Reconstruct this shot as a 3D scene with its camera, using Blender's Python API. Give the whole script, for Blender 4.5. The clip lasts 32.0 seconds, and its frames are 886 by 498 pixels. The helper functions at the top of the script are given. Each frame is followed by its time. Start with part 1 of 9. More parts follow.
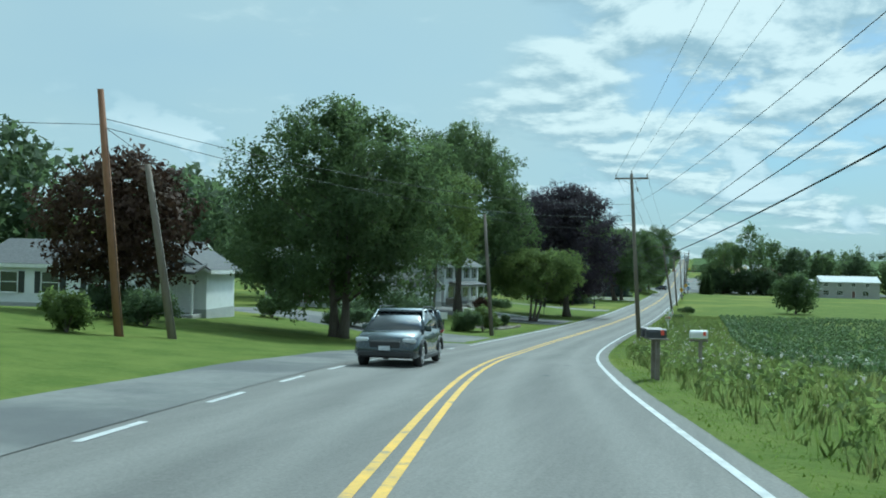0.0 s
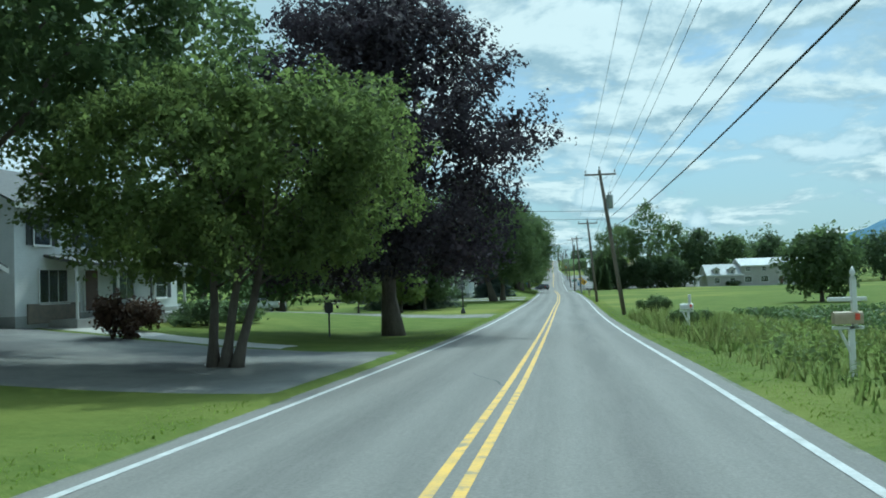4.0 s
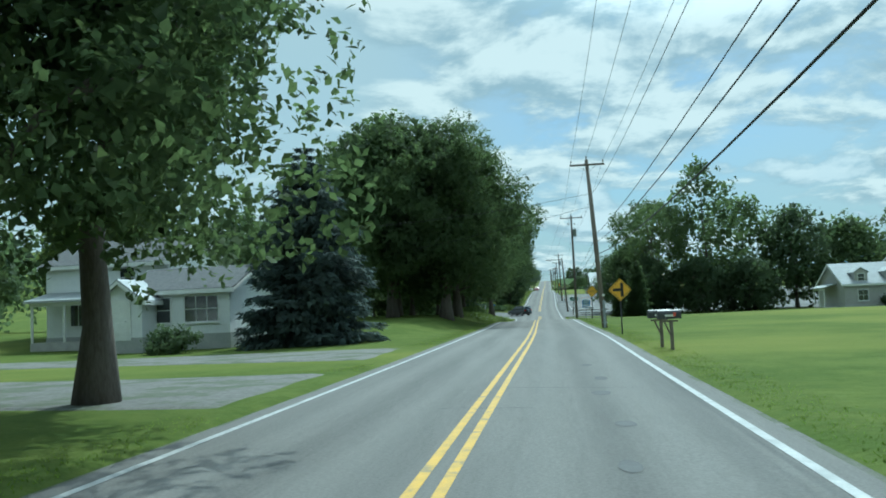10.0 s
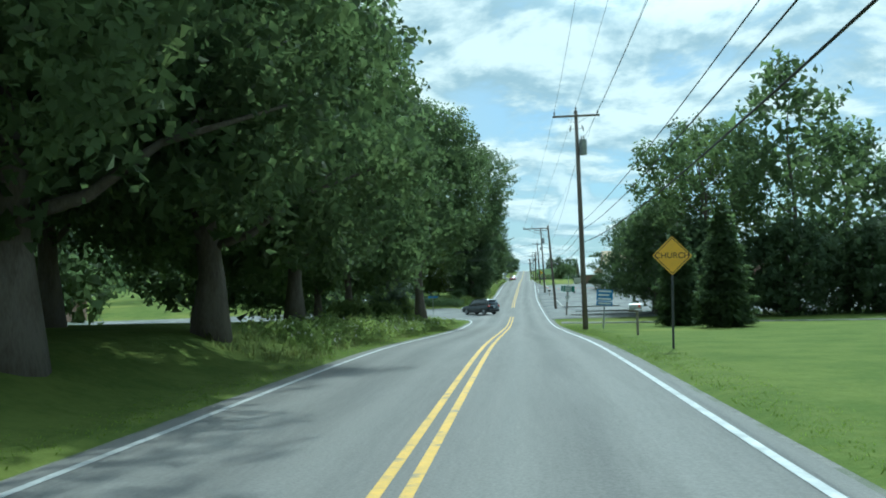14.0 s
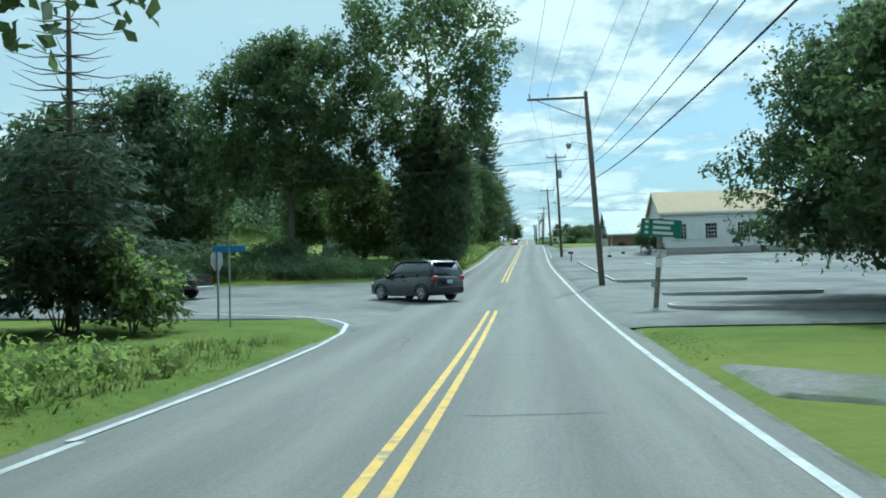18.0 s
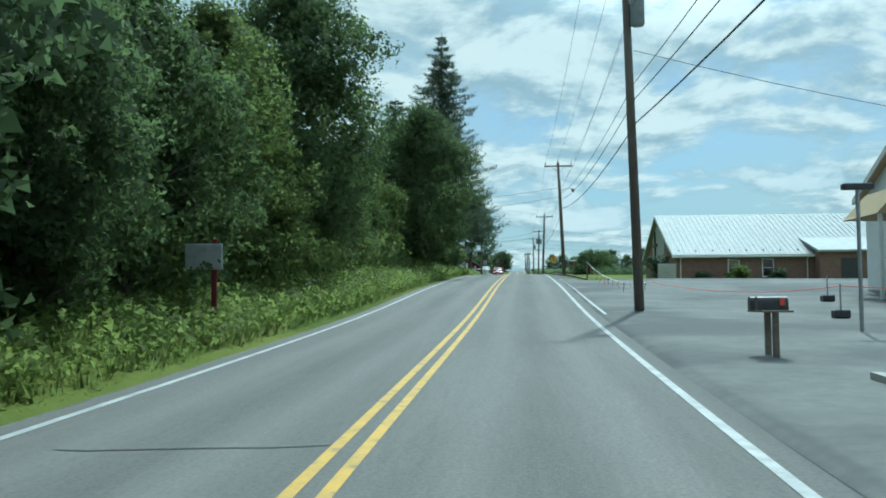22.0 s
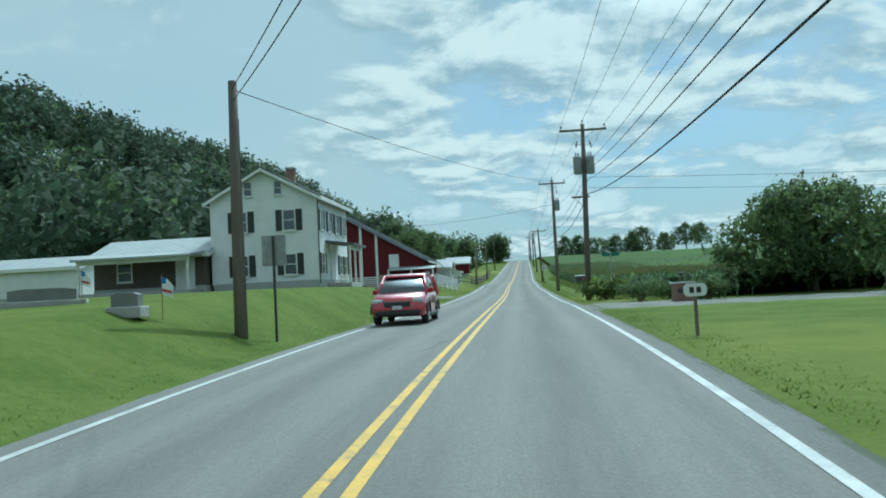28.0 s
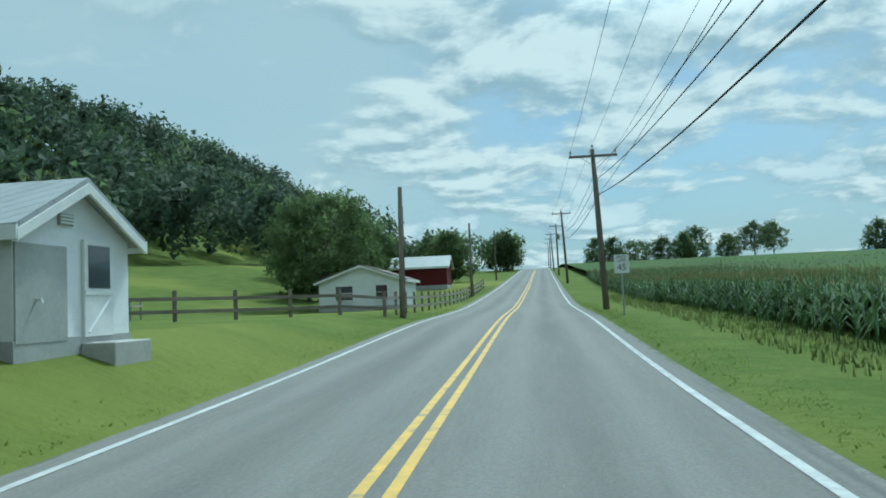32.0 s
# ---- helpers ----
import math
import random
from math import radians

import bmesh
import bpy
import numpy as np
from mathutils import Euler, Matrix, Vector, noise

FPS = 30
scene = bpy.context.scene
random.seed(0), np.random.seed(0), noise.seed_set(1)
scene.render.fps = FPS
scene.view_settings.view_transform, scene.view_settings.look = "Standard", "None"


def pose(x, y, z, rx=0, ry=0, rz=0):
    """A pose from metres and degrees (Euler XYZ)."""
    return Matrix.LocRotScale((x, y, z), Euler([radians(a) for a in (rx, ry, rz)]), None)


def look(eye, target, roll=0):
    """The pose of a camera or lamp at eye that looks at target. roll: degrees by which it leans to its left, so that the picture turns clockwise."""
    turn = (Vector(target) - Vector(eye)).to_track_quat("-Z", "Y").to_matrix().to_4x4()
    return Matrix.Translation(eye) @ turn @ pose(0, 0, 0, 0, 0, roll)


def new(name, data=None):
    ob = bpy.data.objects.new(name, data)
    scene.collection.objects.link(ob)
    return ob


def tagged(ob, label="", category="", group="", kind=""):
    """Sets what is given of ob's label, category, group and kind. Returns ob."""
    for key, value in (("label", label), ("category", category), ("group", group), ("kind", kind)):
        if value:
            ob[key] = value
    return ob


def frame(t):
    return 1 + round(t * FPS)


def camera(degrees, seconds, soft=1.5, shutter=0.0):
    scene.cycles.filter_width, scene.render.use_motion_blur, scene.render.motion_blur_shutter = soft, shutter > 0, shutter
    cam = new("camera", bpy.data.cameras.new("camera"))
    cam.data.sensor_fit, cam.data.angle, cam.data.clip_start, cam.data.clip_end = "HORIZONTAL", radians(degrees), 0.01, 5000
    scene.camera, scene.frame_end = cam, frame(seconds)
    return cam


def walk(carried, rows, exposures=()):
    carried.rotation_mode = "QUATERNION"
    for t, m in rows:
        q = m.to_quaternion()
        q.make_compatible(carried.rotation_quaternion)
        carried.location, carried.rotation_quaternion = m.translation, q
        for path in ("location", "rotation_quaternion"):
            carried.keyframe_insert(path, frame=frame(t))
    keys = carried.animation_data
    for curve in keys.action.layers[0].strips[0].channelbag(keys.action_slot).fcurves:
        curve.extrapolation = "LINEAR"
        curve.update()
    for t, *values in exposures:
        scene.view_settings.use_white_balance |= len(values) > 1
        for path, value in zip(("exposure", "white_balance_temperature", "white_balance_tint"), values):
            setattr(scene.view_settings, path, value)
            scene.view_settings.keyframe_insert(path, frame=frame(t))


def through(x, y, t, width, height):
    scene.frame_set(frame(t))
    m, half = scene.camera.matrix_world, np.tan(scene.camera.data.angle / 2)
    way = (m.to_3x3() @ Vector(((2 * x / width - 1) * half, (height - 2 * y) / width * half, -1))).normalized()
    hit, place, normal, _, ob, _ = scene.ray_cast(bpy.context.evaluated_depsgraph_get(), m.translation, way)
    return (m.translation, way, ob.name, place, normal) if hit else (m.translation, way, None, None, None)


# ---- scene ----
cam = camera(55.26, 32.0, soft=1.8)
EXPO, KELVIN, TINT = 0.0, 5200, -14
PATH = [
    (0.0, 7.301, -0.000, 0.760, 1.185, 16.372, 1.210),
    (0.5, 5.620, 8.809, 0.332, 1.340, 15.871, 1.188),
    (1.0, 4.076, 17.571, -0.129, 1.600, 15.340, 0.758),
    (1.5, 2.689, 26.281, -0.658, 1.797, 14.408, -0.426),
    (2.0, 1.615, 34.950, -1.276, 1.686, 13.405, -1.237),
    (2.5, 0.708, 43.683, -1.841, 1.652, 12.042, -2.573),
    (3.0, 0.164, 52.455, -2.262, 1.599, 10.550, -2.771),
    (3.5, -0.187, 61.214, -2.597, 1.826, 8.896, -2.639),
    (4.0, -0.373, 69.660, -2.874, 2.193, 7.305, -1.927),
    (4.5, -0.277, 78.244, -3.095, 2.452, 6.077, -0.835),
    (5.0, -0.124, 87.390, -3.314, 2.694, 5.117, -0.708),
    (5.5, 0.075, 97.058, -3.532, 2.897, 4.463, -1.519),
    (6.0, 0.273, 106.833, -3.732, 3.050, 4.131, -2.505),
    (6.5, 0.420, 116.303, -3.894, 3.141, 4.137, -2.903),
    (7.0, 0.545, 125.392, -4.015, 3.037, 4.317, -2.751),
    (7.5, 0.729, 134.312, -4.101, 3.143, 4.602, -2.739),
    (8.0, 0.862, 143.047, -4.145, 3.333, 4.991, -2.550),
    (8.5, 1.033, 151.874, -4.173, 3.451, 5.512, -2.516),
    (9.0, 1.174, 160.620, -4.209, 3.684, 6.093, -2.580),
    (9.5, 1.400, 169.029, -4.242, 3.847, 6.725, -2.774),
    (10.0, 1.466, 177.279, -4.269, 3.905, 6.860, -2.458),
    (10.5, 1.450, 185.197, -4.289, 4.007, 6.659, -2.140),
    (11.0, 1.488, 192.876, -4.304, 4.052, 6.346, -1.766),
    (11.5, 1.474, 200.277, -4.313, 4.019, 5.902, -1.254),
    (12.0, 1.611, 207.471, -4.312, 3.966, 5.672, -0.791),
    (12.5, 1.815, 214.480, -4.311, 3.860, 5.627, -0.843),
    (13.0, 1.715, 221.544, -4.321, 3.805, 5.474, -1.534),
    (13.5, 1.685, 228.834, -4.347, 3.426, 5.484, -1.122),
    (14.0, 1.627, 236.281, -4.379, 3.257, 5.500, -1.677),
    (14.5, 1.637, 243.794, -4.399, 3.138, 5.547, -2.345),
    (15.0, 1.559, 251.327, -4.417, 2.947, 5.524, -2.682),
    (15.5, 1.409, 258.878, -4.437, 2.688, 5.444, -2.705),
    (16.0, 1.281, 266.436, -4.489, 2.375, 5.387, -2.516),
    (16.5, 1.267, 273.987, -4.606, 2.024, 5.429, -2.217),
    (17.0, 1.383, 281.531, -4.791, 1.636, 5.585, -1.825),
    (17.5, 1.391, 289.221, -4.953, 1.341, 5.721, -1.607),
    (18.0, 1.430, 297.178, -5.120, 1.325, 5.820, -1.365),
    (18.5, 1.459, 305.498, -5.243, 1.744, 5.737, -0.780),
    (19.0, 1.520, 314.076, -5.250, 2.344, 5.523, -0.538),
    (19.5, 1.592, 322.892, -5.158, 3.058, 5.317, -0.349),
    (20.0, 1.468, 331.939, -4.980, 3.664, 5.052, -0.049),
    (20.5, 1.498, 341.240, -4.690, 4.032, 4.985, -0.188),
    (21.0, 1.724, 350.879, -4.345, 4.093, 5.226, -0.638),
    (21.5, 1.575, 360.628, -4.022, 3.781, 5.202, -0.438),
    (22.0, 1.303, 370.525, -3.682, 3.465, 5.124, -0.306),
    (22.5, 1.268, 380.602, -3.297, 3.421, 5.360, -0.878),
    (23.0, 1.417, 390.808, -2.867, 3.660, 5.637, -1.539),
    (23.5, 1.434, 401.160, -2.324, 4.048, 5.606, -1.411),
    (24.0, 1.476, 411.573, -1.664, 4.275, 5.465, -2.044),
    (24.5, 1.517, 422.061, -1.054, 4.335, 5.219, -3.350),
    (25.0, 1.431, 432.467, -0.516, 4.081, 4.959, -4.965),
    (25.5, 1.623, 442.774, -0.037, 3.385, 4.808, -3.840),
    (26.0, 1.670, 452.820, 0.331, 2.836, 4.606, -3.320),
    (26.5, 1.588, 462.663, 0.599, 2.453, 4.392, -3.335),
    (27.0, 1.486, 472.649, 0.834, 2.361, 4.392, -3.474),
    (27.5, 1.469, 483.121, 1.100, 2.682, 4.834, -3.327),
    (28.0, 1.620, 494.047, 1.450, 2.835, 5.266, -2.910),
    (28.5, 1.742, 504.989, 1.808, 2.925, 5.683, -2.371),
    (29.0, 1.892, 515.794, 2.004, 3.026, 6.168, -1.662),
    (29.5, 1.896, 526.453, 2.118, 2.936, 6.629, -1.407),
    (30.0, 1.860, 537.257, 2.183, 2.841, 6.957, -1.424),
    (30.5, 1.642, 548.276, 2.231, 2.628, 7.068, -1.179),
    (31.0, 1.562, 559.390, 2.364, 2.910, 6.941, -1.384),
    (31.5, 1.483, 570.113, 2.533, 3.309, 6.567, -1.544),
    (32.0, 1.311, 580.357, 2.692, 3.724, 6.349, -2.447),
]
walk(cam, [(t, pose(x, y, z, 90 + pitch, 0, yaw) @ pose(0, 0, 0, 0, 0, roll)) for t, x, y, z, pitch, yaw, roll in PATH],
     exposures=[(t, EXPO + e, KELVIN, TINT) for t, e in ((0.0, -0.03), (2.0, 0.0), (8.0, -0.11), (12.0, 0.0), (14.0, 0.14), (18.0, 0.18), (20.0, -0.02), (23.0, -0.1), (32.0, -0.2))])


# ---------------------------------------------------------------- world, sun
SUN_DIR = Vector((0.20, 0.74, 1.0)).normalized()      # towards the sun: ahead, to the right of the road
sun = new("sun", bpy.data.lights.new("sun", "SUN"))
sun.data.energy, sun.data.angle, sun.data.color = 3.2, radians(1.2), (1.0, 0.95, 0.86)
sun.matrix_world = look(SUN_DIR * 50, (0, 0, 0))


class Nodes:
    """Short hand for building a node tree."""

    def __init__(self, tree, clear=True):
        self.t = tree
        if clear:
            tree.nodes.clear()

    def add(self, kind, **sets):
        n = self.t.nodes.new(kind)
        for k, v in sets.items():
            setattr(n, k, v)
        return n

    def link(self, a, b):
        self.t.links.new(a, b)

    def put(self, socket, v):
        if hasattr(v, "is_output"):
            self.link(v, socket)
        elif v is not None:
            socket.default_value = v

    def math(self, op, a, b=None, c=None, clamp=False):
        n = self.add("ShaderNodeMath", operation=op, use_clamp=clamp)
        for s, v in zip(n.inputs, (a, b, c)):
            self.put(s, v)
        return n.outputs[0]

    def mix(self, fac, a, b, mode="MIX"):
        n = self.add("ShaderNodeMix", data_type="RGBA", blend_type=mode)
        self.put(n.inputs[0], fac)
        self.put(n.inputs[6], a)
        self.put(n.inputs[7], b)
        return n.outputs[2]

    def ramp(self, fac, lo, hi, a=0.0, b=1.0):
        n = self.add("ShaderNodeMapRange", interpolation_type="SMOOTHSTEP")
        self.put(n.inputs[0], fac)
        for i, v in enumerate((lo, hi, a, b)):
            n.inputs[i + 1].default_value = v
        return n.outputs[0]

    def noise(self, vec, scale, detail=4.0, rough=0.55, dist=0.0):
        n = self.add("ShaderNodeTexNoise")
        self.put(n.inputs["Vector"], vec)
        n.inputs["Scale"].default_value, n.inputs["Detail"].default_value = scale, detail
        n.inputs["Roughness"].default_value, n.inputs["Distortion"].default_value = rough, dist
        return n.outputs[0]

    def stretch(self, vec, scale):
        n = self.add("ShaderNodeMapping")
        self.put(n.inputs[0], vec)
        n.inputs["Scale"].default_value = scale
        return n.outputs[0]


def make_sky():
    world = bpy.data.worlds.new("sky")
    scene.world = world
    world.use_nodes = True
    n = Nodes(world.node_tree)
    sky = n.add("ShaderNodeTexSky", sky_type="NISHITA", sun_disc=False)
    sky.sun_elevation = math.asin(SUN_DIR.z)
    sky.sun_rotation = math.atan2(SUN_DIR.x, SUN_DIR.y)
    sky.air_density, sky.dust_density, sky.ozone_density = 1.0, 1.6, 1.5
    way = n.add("ShaderNodeTexCoord").outputs["Generated"]
    sep = n.add("ShaderNodeSeparateXYZ")
    n.link(way, sep.inputs[0])
    # one deck of broken cloud, seen in perspective: a thin veil to the left, a bright broken bank ahead, hazy blue with low puffs to the right
    rise = n.math("ADD", n.math("MAXIMUM", sep.outputs[2], 0.0), 0.20)
    deck = n.add("ShaderNodeCombineXYZ")
    n.link(n.math("DIVIDE", sep.outputs[0], rise), deck.inputs[0])
    n.link(n.math("DIVIDE", sep.outputs[1], rise), deck.inputs[1])
    deck = deck.outputs[0]
    toward = n.add("ShaderNodeVectorMath", operation="ADD")
    n.link(deck, toward.inputs[0])
    toward.inputs[1].default_value = (0.02, -0.07, 0.0)
    bank = n.noise(deck, 0.75, 3.0, 0.5, 0.3)
    puffs = n.noise(deck, 2.3, 11.0, 0.58, 0.25)
    relief = n.math("SUBTRACT", puffs, n.noise(toward.outputs[0], 2.3, 11.0, 0.58, 0.25))
    across = sep.outputs[0]
    ahead = n.math("MULTIPLY", n.ramp(across, -0.30, 0.0), n.ramp(across, 0.20, 0.55, 1.0, 0.3))
    high = n.ramp(sep.outputs[2], 0.02, 0.22)
    cover = n.math("ADD", n.math("MULTIPLY", bank, 0.42), n.math("MULTIPLY", puffs, 0.58))
    cover = n.math("ADD", cover, n.math("MULTIPLY", n.math("MULTIPLY", ahead, high), 0.085))
    cloud = n.ramp(cover, 0.485, 0.575)
    # small heaped clouds low in the sky
    heap = n.noise(n.stretch(way, (1.0, 1.0, 1.9)), 9.0, 7.0, 0.52, 0.1)
    heaps = n.math("MULTIPLY", n.ramp(heap, 0.565, 0.61), n.math("MULTIPLY", n.ramp(sep.outputs[2], 0.02, 0.05), n.ramp(sep.outputs[2], 0.13, 0.2, 1.0, 0.0)))
    left = n.ramp(across, 0.12, -0.22)
    veil = n.math("ADD", n.math("MULTIPLY", left, n.ramp(bank, 0.25, 0.65, 0.74, 0.95)), n.math("MULTIPLY", n.ramp(across, 0.05, 0.3), n.ramp(bank, 0.35, 0.6, 0.25, 0.7)), clamp=True)
    body = n.ramp(n.math("ADD", n.math("MULTIPLY", cover, 1.0), n.math("MULTIPLY", relief, 1.6)), 0.40, 0.72)
    lit = n.mix(body, (4.1, 4.9, 5.35, 1), (8.5, 8.45, 8.15, 1))
    low = n.ramp(sep.outputs[2], 0.0, 0.26, 1.0, 0.0)
    blue = n.mix(1.0, sky.outputs[0], (0.80, 0.92, 1.0, 1), "MULTIPLY")
    haze = n.mix(n.math("MULTIPLY", low, 0.72), blue, (4.2, 5.3, 5.7, 1))
    veiled = n.mix(veil, haze, (5.5, 6.15, 6.25, 1))
    colour = n.mix(n.math("MULTIPLY", cloud, n.ramp(across, -0.12, -0.42, 0.94, 0.35)), veiled, lit)
    colour = n.mix(n.math("MULTIPLY", heaps, 0.85), colour, n.mix(n.ramp(heap, 0.56, 0.66), (4.3, 5.3, 5.9, 1), (7.6, 7.9, 8.0, 1)))
    dot = n.add("ShaderNodeVectorMath", operation="DOT_PRODUCT")
    n.link(way, dot.inputs[0])
    dot.inputs[1].default_value = SUN_DIR
    glow = n.ramp(dot.outputs["Value"], 0.80, 1.0, 1.0, 6.0)
    colour = n.mix(1.0, colour, glow, "MULTIPLY")
    bg = n.add("ShaderNodeBackground")
    n.link(colour, bg.inputs[0])
    bg.inputs[1].default_value = 0.105
    out = n.add("ShaderNodeOutputWorld")
    n.link(bg.outputs[0], out.inputs[0])


make_sky()


# ---------------------------------------------------------------- materials
def material(name, colour, rough=0.8, metal=0.0, second=None, scale=6.0, bump=0.0, fine=60.0, spread=(0.35, 0.65),
             coat=0.0, per_object=0.0, per_island=0.0, spec=0.5, space="Object", coarse=0.0, third=None, third_scale=0.15,
             third_spread=(0.45, 0.62), stretch=None, sheen=0.0, through=0.0, glow=None):
    """A procedural material: two colours mixed by noise at two scales, a third in broad patches, fine relief."""
    m = bpy.data.materials.new(name)
    m.use_nodes = True
    n = Nodes(m.node_tree)
    out = n.add("ShaderNodeOutputMaterial")
    b = n.add("ShaderNodeBsdfPrincipled")
    n.link(b.outputs[0], out.inputs[0])
    c = (*colour, 1)
    if space == "World":
        vec = n.add("ShaderNodeNewGeometry").outputs["Position"]
    else:
        vec = n.add("ShaderNodeTexCoord").outputs["Object"]
    if stretch:
        vec = n.stretch(vec, stretch)
    col = c
    if second:
        f = n.noise(vec, scale, 5.0, 0.6)
        g = n.noise(vec, scale * 9, 3.0, 0.6)
        f = n.math("ADD", n.math("MULTIPLY", f, 0.65), n.math("MULTIPLY", g, 0.35))
        col = n.mix(n.ramp(f, *spread), c, (*second, 1))
    if third:
        f = n.noise(vec, third_scale, 4.0, 0.55)
        col = n.mix(n.ramp(f, *third_spread), col, (*third, 1))
    if per_object or per_island:
        r = n.add("ShaderNodeObjectInfo").outputs["Random"] if per_object else n.add("ShaderNodeNewGeometry").outputs["Random Per Island"]
        k = per_object or per_island
        h = n.add("ShaderNodeHueSaturation")
        n.put(h.inputs["Color"], col)
        n.link(n.math("ADD", n.math("MULTIPLY", r, 2 * k), 1 - k), h.inputs["Value"])
        n.link(n.math("ADD", n.math("MULTIPLY", r, 0.05 * k), 0.5 - 0.025 * k), h.inputs["Hue"])
        col = h.outputs[0]
    n.put(b.inputs["Base Color"], col)
    b.inputs["Metallic"].default_value = metal
    b.inputs["Specular IOR Level"].default_value = spec
    b.inputs["Coat Weight"].default_value = coat
    b.inputs["Sheen Weight"].default_value = sheen
    f = n.noise(vec, fine * 0.3, 3.0, 0.6)
    n.link(n.math("ADD", n.math("MULTIPLY", f, 0.25), rough - 0.125, clamp=True), b.inputs["Roughness"])
    if bump:
        g = n.noise(vec, fine, 4.0, 0.7)
        if coarse:
            g = n.math("ADD", g, n.math("MULTIPLY", n.noise(vec, coarse, 3.0), 3.0))
        bn = n.add("ShaderNodeBump")
        bn.inputs["Strength"].default_value = bump
        bn.inputs["Distance"].default_value = 0.02
        n.link(g, bn.inputs["Height"])
        n.link(bn.outputs[0], b.inputs["Normal"])
    if through:
        tr = n.add("ShaderNodeBsdfTranslucent")
        n.put(tr.inputs[0], n.mix(0.38, col, (*glow, 1)) if glow else col)
        mx = n.add("ShaderNodeMixShader")
        mx.inputs[0].default_value = through
        n.link(b.outputs[0], mx.inputs[1])
        n.link(tr.outputs[0], mx.inputs[2])
        n.link(mx.outputs[0], out.inputs[0])
    return m


def leaf_material(name, dark, light, through=0.35, rough=0.7, glow=None):
    return material(name, dark, rough, second=light, scale=0.35, per_island=0.10, spec=0.16, space="World", through=through, spread=(0.38, 0.68), glow=glow)


def siding_material(name, colour, second, step=0.12, depth=0.35, axis=2, rough=0.55):
    """Painted boards: saw-tooth relief across one axis."""
    m = material(name, colour, rough, second=second, scale=1.5, spread=(0.4, 0.75))
    n = Nodes(m.node_tree, False)
    b = next(x for x in n.t.nodes if x.type == "BSDF_PRINCIPLED")
    sep = n.add("ShaderNodeSeparateXYZ")
    n.link(n.add("ShaderNodeTexCoord").outputs["Object"], sep.inputs[0])
    if axis == 2:
        v = sep.outputs[2]
    else:
        v = n.math("ADD", sep.outputs[0], sep.outputs[1])
    saw = n.math("FRACT", n.math("DIVIDE", v, step))
    if axis != 2:
        saw = n.ramp(saw, 0.0, 0.12)
    bn = n.add("ShaderNodeBump")
    bn.inputs["Strength"].default_value, bn.inputs["Distance"].default_value = depth, 0.03
    n.link(n.math("SUBTRACT", 1.0, saw) if axis == 2 else saw, bn.inputs["Height"])
    n.link(bn.outputs[0], b.inputs["Normal"])
    return m


def glass_material(name, tint=(0.02, 0.025, 0.03)):
    return material(name, tint, 0.16, spec=0.9, coat=0.6)


M = {}
def worn_asphalt():
    """Road asphalt: long streaks, paler wheel tracks and a darker oil band along the middle of each lane; 'across' is the distance from the centre line."""
    m = material("asphalt", (0.152, 0.146, 0.136), 0.9, second=(0.186, 0.178, 0.166), scale=1.3, bump=0.35, fine=90, space="World",
                 third=(0.134, 0.129, 0.121), third_scale=0.5, third_spread=(0.45, 0.8), stretch=(1.0, 0.07, 1.0), spec=0.25)
    n = Nodes(m.node_tree, False)
    b = next(x for x in n.t.nodes if x.type == "BSDF_PRINCIPLED")
    col = b.inputs["Base Color"].links[0].from_socket
    u = n.add("ShaderNodeAttribute", attribute_name="across").outputs["Fac"]
    spot = n.add("ShaderNodeNewGeometry").outputs["Position"]
    wander = n.math("MULTIPLY", n.math("SUBTRACT", n.noise(n.stretch(spot, (1.0, 0.05, 1.0)), 0.8), 0.5), 0.5)
    lane = n.math("ABSOLUTE", n.math("SUBTRACT", n.math("ABSOLUTE", n.math("ADD", u, wander)), 1.85))
    oil = n.math("MULTIPLY", n.ramp(lane, 0.05, 0.5, 1.0, 0.0), n.ramp(n.noise(n.stretch(spot, (1.0, 0.1, 1.0)), 1.1), 0.3, 0.65, 0.25, 1.0))
    track = n.math("MULTIPLY", n.ramp(lane, 0.45, 0.75), n.ramp(lane, 0.85, 1.25, 1.0, 0.0))
    grit = n.ramp(n.noise(spot, 26.0, 3.0, 0.7), 0.3, 0.7, 0.86, 1.14)
    col = n.mix(n.math("MULTIPLY", oil, 0.55), col, (0.108, 0.104, 0.098, 1))
    col = n.mix(n.math("MULTIPLY", track, 0.5), col, (0.205, 0.197, 0.183, 1))
    n.link(n.mix(1.0, col, grit, "MULTIPLY"), b.inputs["Base Color"])
    return m


M["asphalt"] = worn_asphalt()
M["lot_asphalt"] = material("lot_asphalt", (0.13, 0.13, 0.124), 0.92, second=(0.185, 0.183, 0.172), scale=0.5, bump=0.3, fine=70, space="World",
                            third=(0.1, 0.1, 0.1), third_scale=0.2, spec=0.3)
M["tar"] = material("tar", (0.03, 0.03, 0.032), 0.7, second=(0.05, 0.05, 0.05), scale=5)
M["white_concrete"] = material("pale_concrete", (0.42, 0.41, 0.38), 0.9, second=(0.34, 0.33, 0.31), scale=2, bump=0.3, fine=40, space="World")
M["gravel"] = material("gravel", (0.12, 0.115, 0.105), 0.95, second=(0.20, 0.19, 0.175), scale=7, bump=0.8, fine=30, space="World", third=(0.1, 0.11, 0.07), third_scale=0.8)
M["white_line"] = material("white_line_paint", (0.50, 0.50, 0.49), 0.75, second=(0.36, 0.36, 0.355), scale=2.5, space="World", bump=0.2, third=(0.30, 0.30, 0.295), third_scale=1.7, third_spread=(0.5, 0.75))
